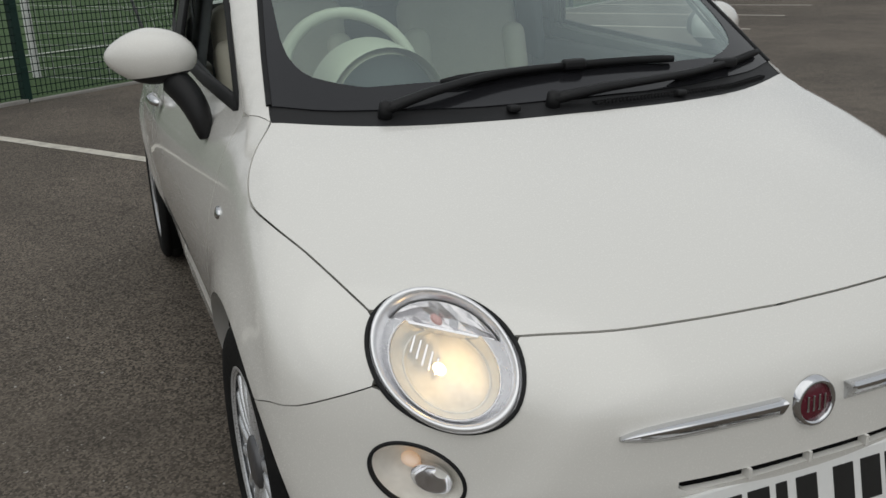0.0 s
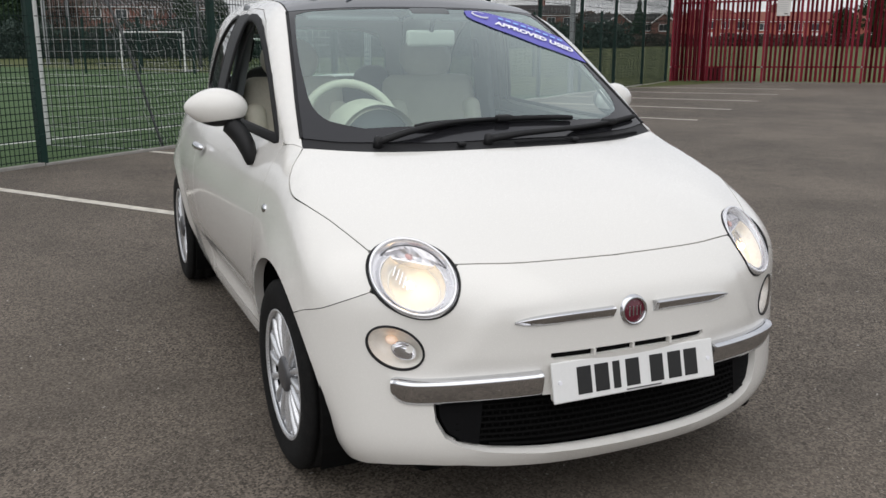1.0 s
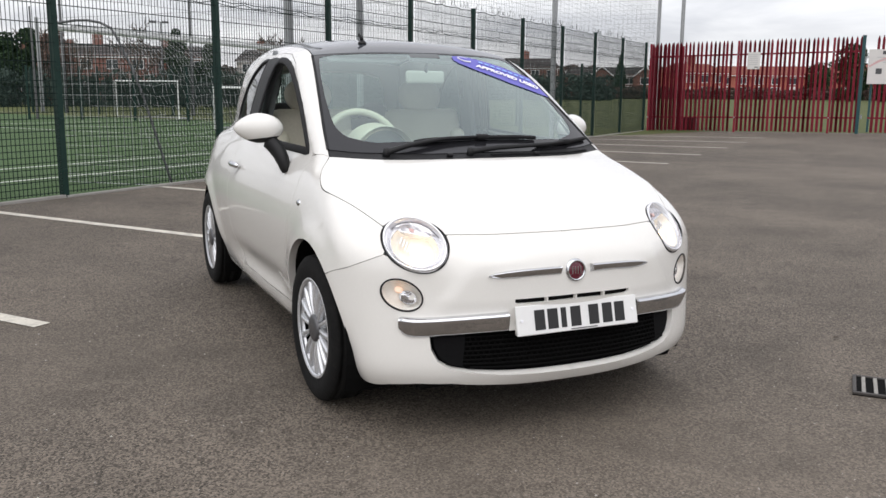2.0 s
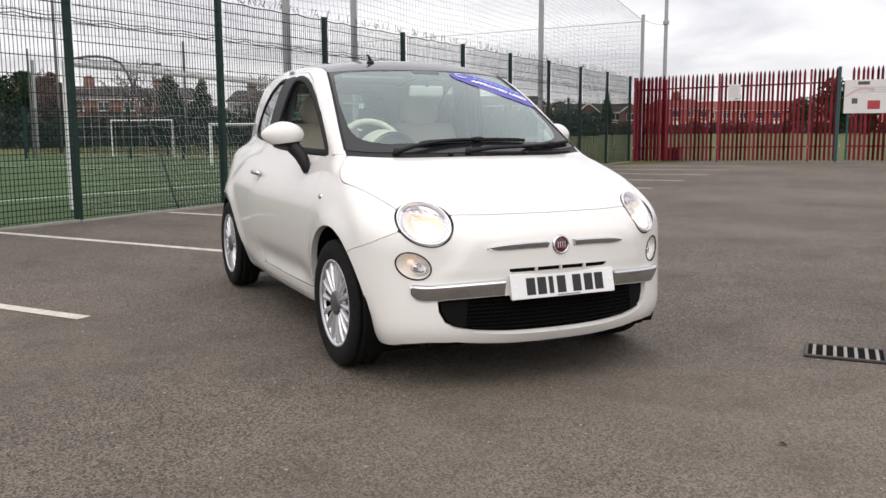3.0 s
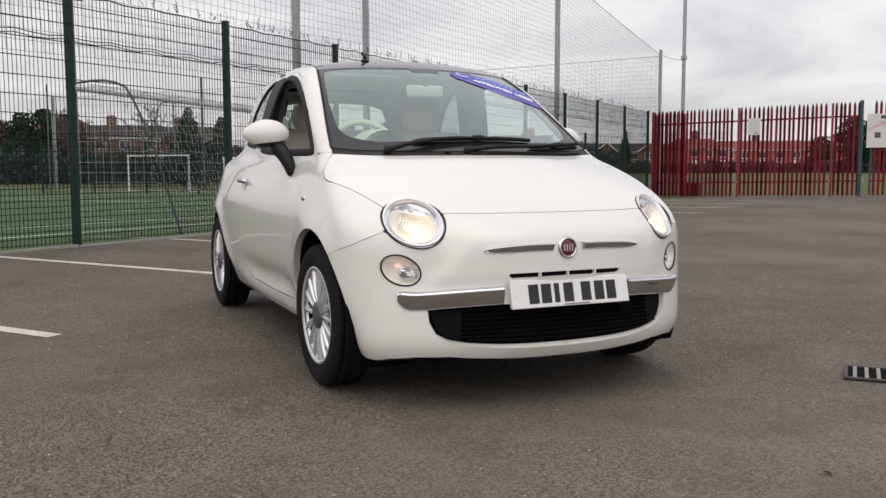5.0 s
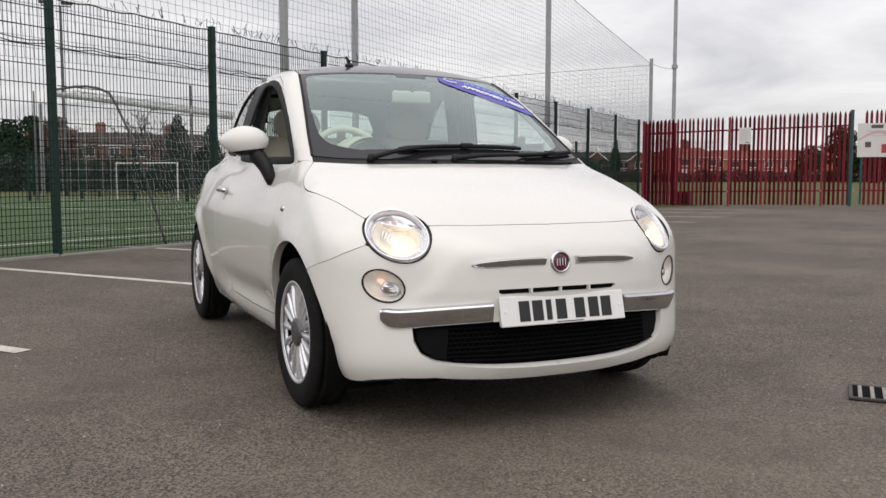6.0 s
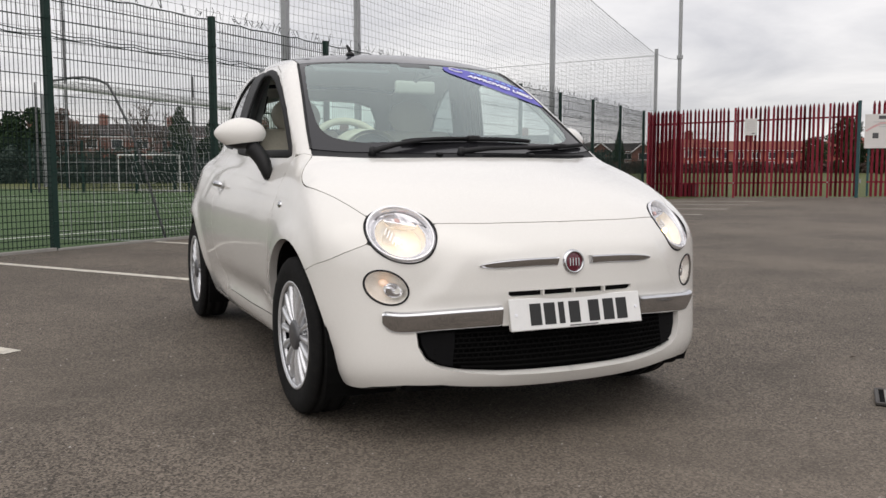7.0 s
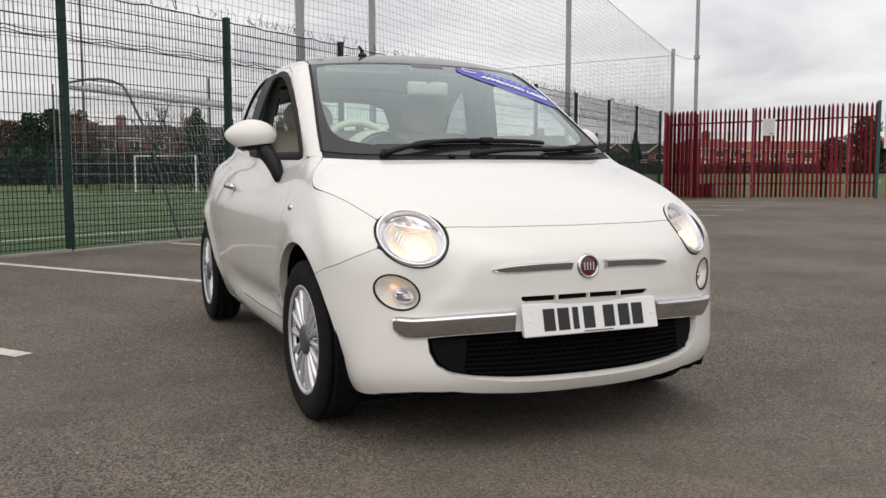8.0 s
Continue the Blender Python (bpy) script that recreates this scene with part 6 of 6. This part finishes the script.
for name, s in SIDES:
    headlight(s)
    # the oval lamp below
    ring = sided(snap(fog_ring(1.0)), s)
    n0 = slope(snap(FOG_C[None]))[0]
    u0 = FOG_U / np.linalg.norm(FOG_U)
    u0 = u0 - n0 * (u0 @ n0)
    u0 /= np.linalg.norm(u0)
    m = basis(snap(FOG_C[None])[0], n0, u0, s)
    fog = finish("side_light", *lathe([(-0.050, 0.0), (-0.047, 0.02), (-0.028, 0.052), (-0.002, 0.0605)], 40), BOWL, car, "oval clear side light with an amber bulb")
    fog.matrix_basis = m @ Matrix.Diagonal((1, 1.25, 0.855, 1))
    ribbon_line = sided(snap(fog_ring(1.0, 48)), s)
    g = ribbon("gasket", ribbon_line, 0.006, 0.003, TRIM, fog, "black gasket", closed=True)
    g.matrix_parent_inverse = fog.matrix_basis.inverted()
    finish("lens", *lathe([(0.002 + 0.006 * (1 - (r / 0.060) ** 2), r) for r in np.linspace(0.060, 0.0, 7)], 40), LENS, fog, "clear oval lens").visible_shadow = False
    bm = bmesh.new()
    bmesh.ops.create_uvsphere(bm, u_segments=14, v_segments=8, radius=0.013, matrix=Matrix.Translation((-0.03, 0.015, -0.008)))
    part("bulb", bm, SIDE_BULB, fog, "amber bulb", smooth=True)
    v, f = lathe([(-0.048, 0.0), (-0.045, 0.012), (-0.02, 0.027), (-0.014, 0.027)], 24)
    cup = finish("cup", v, f, REFLECTOR, fog, "inner reflector cup")
    cup.matrix_basis = Matrix.Translation((0, -0.018, 0.004))

# ---- nose details ----
GRILLE_BLACK = mat("grille_black", (0.006, 0.006, 0.0065), rough=0.7, vary=0.2, spec=0.06)
grille = panel("grille", view_nose, GRILLE, INNER, car, "black lower grille opening", lip=0, lift=-0.045, gap=-0.03, grid=0.05)
for k in range(8):
    z = 0.262 + 0.0165 * k
    xm = 0.40 if k == 0 else 0.50
    ribbon("grille_bar", [(x, -0.66, z) for x in np.linspace(-xm, xm, 40)], 0.0055, 0.004, INNER, grille, f=lambda p: skin(p) + 0.022)
bm = bmesh.new()
cells = np.array([(-0.475 + 0.0215 * k + (0.0107 if j % 2 else 0), -0.66, 0.287 + 0.0165 * j) for k in range(45) for j in range(6)])
for p in snap(cells, lambda q: skin(q) + 0.024, 5):
    add_box(bm, p, (0.004, 0.006, 0.014))
part("grille_mesh", bm, INNER, grille, "black honeycomb mesh")
for name, s in SIDES:
    blank = [(s * x, y, z) for x, y, z in ((0.53, -0.6, 0.386), (0.41, -0.65, 0.386), (0.412, -0.65, 0.34), (0.42, -0.65, 0.262), (0.458, -0.63, 0.27), (0.50, -0.61, 0.297), (0.522, -0.6, 0.338))]
    panel("grille_blank", view_nose, blank, GRILLE_BLACK, grille, "smooth black blanking plate", lip=0.012, lift=-0.016, gap=0.004, grid=0.025)
    tube = np.array([(s * x, -0.6, z) for x, z in ((0.678, 0.421), (0.64, 0.419), (0.60, 0.416), (0.52, 0.416), (0.44, 0.418), (0.36, 0.420), (0.250, 0.422))])
    trim = ribbon("bumper_strip", curve(tube, 30), 0.070, 0.030, CHROME, front_bumper, "chrome bumper strip", taper=0.15, ledge=-s, blunt=True)
    line = curve(np.array([(s * x, -0.66, z) for x, z in ((0.334, 0.592), (0.27, 0.594), (0.18, 0.5965), (0.062, 0.597))]), 24)
    ribbon("moustache_strip", line, 0.029, 0.018, CHROME, front_bumper, "chrome moustache strip", taper=0.40, ledge=-s)
    panel("slot_back", view_nose, ringed([(0.0, -0.675, 0.484), (0.245, -0.665, 0.484), (0.245, -0.66, 0.512), (0.0, -0.675, 0.512)]), INNER, front_bumper, lip=0, lift=-0.010, gap=0) if s < 0 else None
for x in (-0.118, 0.0, 0.118):
    part("slot_rib", box((x, -0.672, 0.499), (0.006, 0.03, 0.018)), PAINT, front_bumper)
air_dam = panel("air_dam", view_nose, ringed(np.concatenate([[(0.0, -0.675, 0.168), (0.15, -0.672, 0.170), (0.3, -0.66, 0.174), (0.458, -0.63, 0.180), (0.56, -0.57, 0.183), (0.645, -0.49, 0.183), (0.70, -0.37, 0.181), (0.70, -0.36, 0.146), (0.62, -0.5, 0.144), (0.45, -0.62, 0.142), (0.2, -0.65, 0.138), (0.0, -0.655, 0.136)]])), BLACK, car, "black air dam under the bumper", lip=0.05, lift=-0.018, gap=0.0)
cap = panel("towing_eye_cover", view_nose, [(-0.455, -0.63, 0.206), (-0.40, -0.64, 0.208), (-0.398, -0.64, 0.230), (-0.43, -0.64, 0.236), (-0.455, -0.63, 0.226)], PAINT, front_bumper, lip=0.0, lift=0.0006, gap=0.0, grid=0.02)

# badge: a maroon disc in a chrome ring, with plain silver bars
badge_m = Matrix.Translation((0, -0.6745, 0.594)) @ Matrix.Rotation(radians(-90), 4, "Z") @ Matrix.Rotation(radians(-5), 4, "Y")
badge = finish("badge", *lathe([(0.0, 0.042), (0.010, 0.0385), (0.013, 0.034), (0.009, 0.031), (0.004, 0.030)], 40), CHROME, front_bumper, "chrome badge ring")
badge.matrix_basis = badge_m
finish("badge_disc", *lathe([(0.005, 0.0315), (0.009, 0.020), (0.010, 0.0)], 32), MAROON, badge, "maroon disc")
for k in range(4):
    part("badge_bar", box((0.0105, -0.0165 + 0.011 * k, 0), (0.002, 0.0035, 0.026), bevel=0.0006), CHROME, badge)

# number plate with plain bars in place of its characters
tilt = Matrix.Translation((0.010, -0.6875, 0.431)) @ Matrix.Rotation(radians(-14), 4, "X")
plate = part("number_plate", box((0, 0, 0), (0.506, 0.008, 0.105), bevel=0.0035), PLATE, front_bumper, "white number plate with plain black bars")
plate.matrix_basis = tilt
part("plate_backing", box((0, 0.018, 0.0), (0.49, 0.03, 0.100), bevel=0.006), PAINT, plate)
for k, x in enumerate((-0.160, -0.107, -0.062, -0.012, 0.064, 0.122, 0.175)):
    w = 0.022 if k == 2 else 0.042
    part("plate_bar", box((x, -0.0048, -0.002), (w, 0.0016, 0.071), bevel=0.0005), INK, plate)
part("plate_line", box((0.02, -0.0046, -0.046), (0.11, 0.0012, 0.0035)), DARKSEAT, plate)
for x in (-0.232, 0.232):
    part("plate_screw", rod((x, -0.003, 0), (x, -0.0075, 0), 0.0055, 12), WHITE_INK, plate)

# ---- wheels ----
TYRE = [(-0.075, 0.19), (-0.078, 0.205), (-0.084, 0.235), (-0.083, 0.262), (-0.074, 0.279), (-0.066, 0.2865), (-0.052, 0.289), (-0.051, 0.283), (-0.044, 0.283), (-0.043, 0.290), (-0.012, 0.2905), (-0.011, 0.284), (0.011, 0.284), (0.012, 0.2905), (0.043, 0.290), (0.044, 0.283), (0.051, 0.283), (0.052, 0.289), (0.066, 0.2865), (0.074, 0.279), (0.083, 0.262), (0.084, 0.235), (0.078, 0.205), (0.075, 0.19)]


def road_wheel(x, y, s, steer=0.0):
    """A wheel whose outer face looks along -x before it is turned."""
    w = finish("wheel", *lathe([(-0.066, 0.0), (-0.066, 0.030), (-0.058, 0.050), (-0.03, 0.052), (0.04, 0.06), (0.04, 0.0)], 32), ALLOY, car, "black tyre on a silver multi-spoke alloy wheel")
    w.matrix_basis = Matrix.Translation((x, y, 0.2905)) @ Matrix.Rotation(steer + (0 if s < 0 else math.pi), 4, "Z")
    finish("tyre", *lathe(TYRE, 64), RUBBER, w, "black tyre")
    finish("rim", *lathe([(-0.070, 0.186), (-0.078, 0.193), (-0.0775, 0.199), (-0.070, 0.203), (-0.064, 0.199), (-0.062, 0.186), (-0.052, 0.184)], 64), ALLOY, w, "silver rim")
    # barrel and shield are coloured near-black to stand for shade behind the spokes
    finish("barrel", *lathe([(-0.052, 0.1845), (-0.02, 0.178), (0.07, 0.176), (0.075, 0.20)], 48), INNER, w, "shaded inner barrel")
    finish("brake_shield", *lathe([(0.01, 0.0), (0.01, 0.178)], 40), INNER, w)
    sv, sf = [], []
    for k, (r, h, d) in enumerate(((0.048, 0.0085, -0.066), (0.09, 0.0078, -0.071), (0.14, 0.0092, -0.072), (0.188, 0.0135, -0.068))):
        sv += [(d + 0.022, r, -h), (d + 0.004, r, -h), (d, r, -h * 0.45), (d, r, h * 0.45), (d + 0.004, r, h), (d + 0.022, r, h)]
    for k in range(3):
        for j in range(5):
            a = k * 6 + j
            sf.append((a, a + 1, a + 7, a + 6))
    data = None
    for k in range(16):
        if data is None:
            spoke = finish("spoke", sv, sf, ALLOY, w)
            data = spoke.data
        else:
            spoke = new("spoke", data)
            spoke.parent = w
        spoke.matrix_basis = Matrix.Rotation(2 * math.pi * k / 16, 4, "X")
    finish("hub_cap", *lathe([(-0.060, 0.056), (-0.073, 0.054), (-0.078, 0.044), (-0.079, 0.0)], 32), DARKCAP, w, "dark grey hub cap")
    finish("brake_disc", *lathe([(0.0, 0.06), (-0.012, 0.06), (-0.012, 0.115), (0.0, 0.115)], 32), CAST, w, "grey brake disc")


DARKCAP = mat("grey_hub_cap", (0.10, 0.10, 0.105), rough=0.35, metal=0.4, vary=0.08)
CAST = mat("cast_iron", (0.11, 0.10, 0.095), rough=0.6, metal=0.6, vary=0.3, scale=25)
for y, x in ((0.0, 0.700), (2.3, 0.700)):
    for name, s in SIDES:
        road_wheel(s * x, y, s, radians(1.5) if y == 0 else 0.0)
        liner = bmesh.new()
        t = np.radians(np.linspace(-25, 205, 26))
        rows = []
        for xx in (0.755, 0.50):
            rows.append([liner.verts.new((s * xx, y + 0.368 * math.cos(a), 0.285 + 0.368 * math.sin(a))) for a in t])
        for k in range(25):
            liner.faces.new((rows[0][k], rows[0][k + 1], rows[1][k + 1], rows[1][k]))
        liner.faces.new(rows[1])
        part("arch_liner", liner, INNER, car, "black wheel arch liner", smooth=False)

# ---- underbody and inside ----
part("underbody", box((0, 1.05, 0.20), (1.10, 3.2, 0.05), bevel=0.02), INNER, car, "dark underbody")
part("engine_bay", box((0, -0.12, 0.47), (0.92, 0.62, 0.46), bevel=0.05), INNER, car, "dark engine bay")
part("cabin_floor", box((0, 1.4, 0.26), (1.34, 2.1, 0.06), bevel=0.02), DARKSEAT, car, "dark cabin carpet")
dash = bmesh.new()
add_box(dash, (0, 0.42, 0.80), (1.24, 0.44, 0.20), bevel=0.07)
part("dashboard", dash, DASH, car, "pale grey dashboard", smooth=True)
part("dash_top", box((0, 0.36, 0.905), (1.22, 0.36, 0.05), bevel=0.02), DASHTOP, car, "grey dashboard top", smooth=False)
# steering wheel, and the hood of the dials behind it
wheel_m = Matrix.Translation((-0.335, 0.64, 0.955)) @ Matrix.Rotation(radians(62), 4, "X")
a = np.radians(np.arange(0, 360, 10))
v, f = pipe(np.stack([0.178 * np.cos(a), 0.178 * np.sin(a), 0 * a], -1), 0.0165, 8, closed=True)
steering = finish("steering_wheel", v, f, IVORY, car, "ivory steering wheel")
steering.matrix_basis = wheel_m
part("wheel_boss", box((0, 0, -0.01), (0.15, 0.12, 0.04), bevel=0.018), IVORY, steering, smooth=True)
for t in (0, 180, 270):
    c, s2 = math.cos(radians(t)), math.sin(radians(t))
    part("wheel_spoke", rod((0.05 * c, 0.05 * s2, -0.01), (0.17 * c, 0.17 * s2, 0), 0.013, 8), IVORY, steering)
hood = finish("dial_hood", *lathe([(0.0, 0.145), (-0.16, 0.155), (-0.17, 0.142), (-0.165, 0.138), (0.0, 0.13)], 36), IVORY, car, "ivory hood over the dials")
hood.matrix_basis = Matrix.Translation((-0.335, 0.34, 0.915)) @ Matrix.Rotation(radians(-90), 4, "Z")
dial = finish("dial", *lathe([(0.0, 0.0), (0.0, 0.132)], 30), DASHTOP, car, "dark dial")
dial.matrix_basis = Matrix.Translation((-0.335, 0.38, 0.915)) @ Matrix.Rotation(radians(-90), 4, "Z")


def soft_box(c, size, bevel, m=None, power=0.0):
    bm = bmesh.new()
    bmesh.ops.create_cube(bm, size=1, matrix=Matrix.Diagonal((*size, 1)))
    bmesh.ops.bevel(bm, geom=bm.edges[:], offset=bevel, segments=4, affect="EDGES", profile=0.5)
    bm.transform(Matrix.Translation(c) @ (m or Matrix()))
    return bm


for x in (-0.335, 0.335):
    seat = part("front_seat", soft_box((x, 1.16, 0.55), (0.47, 0.50, 0.17), 0.06), SEAT, car, "ivory leather front seat", smooth=True)
    lean = Matrix.Rotation(radians(-16), 4, "X")
    part("backrest", soft_box((x, 1.47, 0.82), (0.46, 0.13, 0.58), 0.055, lean), SEAT, seat, smooth=True)
    part("bolster", soft_box((x - 0.19, 1.43, 0.78), (0.09, 0.15, 0.42), 0.04, lean), IVORY, seat, smooth=True)
    part("bolster", soft_box((x + 0.19, 1.43, 0.78), (0.09, 0.15, 0.42), 0.04, lean), IVORY, seat, smooth=True)
    head = bmesh.new()
    bmesh.ops.create_uvsphere(head, u_segments=24, v_segments=16, radius=1.0, matrix=Matrix.Translation((x, 1.565, 1.175)) @ lean @ Matrix.Diagonal((0.135, 0.06, 0.105, 1)))
    part("headrest", head, SEAT, seat, "round headrest", smooth=True)
    for d in (-0.05, 0.05):
        part("headrest_post", rod((x + d, 1.56, 1.04), (x + d, 1.565, 1.14), 0.006, 6), CHROME, seat)
rear = part("rear_seat", soft_box((0, 1.98, 0.56), (1.16, 0.42, 0.16), 0.05), SEAT, car, "ivory rear bench", smooth=True)
part("backrest", soft_box((0, 2.20, 0.80), (1.14, 0.12, 0.46), 0.05, Matrix.Rotation(radians(-18), 4, "X")), DARKSEAT, rear, smooth=True)
for x in (-0.3, 0.3):
    head = bmesh.new()
    bmesh.ops.create_uvsphere(head, u_segments=20, v_segments=12, radius=1.0, matrix=Matrix.Translation((x, 2.27, 1.05)) @ Matrix.Diagonal((0.11, 0.05, 0.075, 1)))
    part("headrest", head, DARKSEAT, rear, smooth=True)
mirror_in = part("rear_view_mirror", soft_box((0.02, 0.74, 1.275), (0.20, 0.03, 0.062), 0.014), LINING, car, "pale rear-view mirror", smooth=True)
part("mirror_stem", rod((0.02, 0.735, 1.30), (0.02, 0.715, 1.345), 0.010, 8), BLACK, mirror_in)
part("mirror_mount", soft_box((0.02, 0.755, 1.366), (0.16, 0.05, 0.03), 0.01, Matrix.Rotation(radians(30), 4, "X")), DASHTOP, mirror_in, smooth=True)
for name, s in SIDES:
    # visors wear the dark dash grey, so their shade is in the colour
    part("sun_visor", soft_box((s * 0.27, 0.86, 1.365), (0.36, 0.15, 0.016), 0.007, Matrix.Rotation(radians(16), 4, "X")), DASHTOP, car, "sun visor coloured dark grey for shade", smooth=True)
    part("door_card", soft_box((s * 0.665, 0.95, 0.62), (0.05, 1.15, 0.62), 0.02), DARKSEAT, car, "dark door lining", smooth=True)
    part("rear_trim", soft_box((s * 0.58, 1.95, 0.62), (0.05, 0.6, 0.56), 0.02), LINING, car, "pale rear side lining", smooth=True)
panel("headlining", view_roof, ringed([(0.0, 0.83, 1.4), (0.45, 0.88, 1.38), (0.45, 1.6, 1.42), (0.42, 2.1, 1.37), (0.0, 2.15, 1.38)]), LINING, car, "pale headlining", lip=0, lift=-0.025, grid=0.08)
for name, s in SIDES:
    trim_m = Matrix.Translation((s * 0.585, 1.44, 1.13)) @ Matrix.Rotation(radians(9), 4, "X") @ Matrix.Rotation(s * radians(-11), 4, "Y")
    part("pillar_trim", soft_box((0, 0, 0), (0.035, 0.150, 0.56), 0.014, None), DASHTOP, car, "dark inner door pillar", smooth=True).matrix_basis = trim_m
    part("belt_guide", soft_box((0, 0, 0), (0.022, 0.035, 0.10), 0.009, None), BLACK, car, "black belt guide", smooth=True).matrix_basis = trim_m @ Matrix.Translation((-s * 0.028, 0, 0.10))
    part("seat_belt", box((0, 0, 0), (0.004, 0.045, 0.6), Matrix.Translation((s * 0.612, 1.57, 0.92))), DARKSEAT, car, "dark seat belt")

# the dealer's blue film across the top of the windscreen
strip = panel("sun_strip", view_screen, [(0.160, 0.715, 1.358), (0.168, 0.757, 1.377), (0.226, 0.766, 1.377), (0.299, 0.747, 1.362), (0.411, 0.708, 1.328), (0.545, 0.650, 1.272), (0.568, 0.57, 1.225), (0.580, 0.505, 1.180), (0.534, 0.515, 1.197), (0.392, 0.556, 1.248), (0.246, 0.634, 1.308), (0.176, 0.688, 1.342)], BLUE, screen, "blue film printed with white words", lip=0.001, lift=0.003, gap=0.0, grid=0.02)


def wrap(ob, at, along_dir, lift):
    """Lays a flat mesh onto the windscreen: its x runs along a line, its y up the glass."""
    at, d = np.array(at, float), np.array(along_dir, float)
    d /= np.linalg.norm(d)
    n = slope(snap(at[None], cabin_skin), cabin_skin)[0]
    d = d - n * (d @ n)
    d /= np.linalg.norm(d)
    upw = np.cross(n, d)
    co = np.array([tuple(k.co) for k in ob.data.vertices])
    p = snap(at + co[:, :1] * d + co[:, 1:2] * upw, skin, 16) 
    p = p + slope(p) * (lift + co[:, 2:])
    for vert, place in zip(ob.data.vertices, p):
        vert.co = place


def cabin_skin(p):
    return cabin(p[..., 0], p[..., 1], p[..., 2])


def words(name, text, size, material, parent, thick=0.0006):
    cu = bpy.data.curves.new(name, "FONT")
    cu.body, cu.size, cu.extrude, cu.offset = text, size, thick, 0.0019
    tmp = new(name, cu)
    bpy.context.view_layer.update()
    me = bpy.data.meshes.new_from_object(tmp.evaluated_get(bpy.context.evaluated_depsgraph_get()))
    bpy.data.objects.remove(tmp)
    me.materials.append(material)
    ob = new(name, me)
    ob.parent = parent
    return ob


line_dir = (0.2965, -0.1195, -0.1127)
txt = words("lettering", "APPROVED USED", 0.043, WHITE_INK, strip)
wide = max(k.co.x for k in txt.data.vertices)
for k in txt.data.vertices:
    k.co.x *= 0.325 / wide
wrap(txt, (0.255, 0.660, 1.321), line_dir, 0.0085)
bm = bmesh.new()
for k in range(9):
    add_box(bm, (0.014 + 0.031 * k, 0.008, 0), (0.021, 0.014, 0.001))
bars = part("print_bars", bm, PALE_INK, strip, "row of pale blue bars")
wrap(bars, (0.285, 0.704, 1.342), line_dir, 0.0085)
a = np.radians(np.linspace(75, 330, 22))
v, f = pipe(np.stack([0.035 * np.cos(a), 0.022 * np.sin(a), 0 * a], -1), np.linspace(0.001, 0.0045, 22), 5)
ring = finish("print_ring", v, f, WHITE_INK, strip, "plain white open ring")
wrap(ring, (0.222, 0.722, 1.356), line_dir, 0.0085)
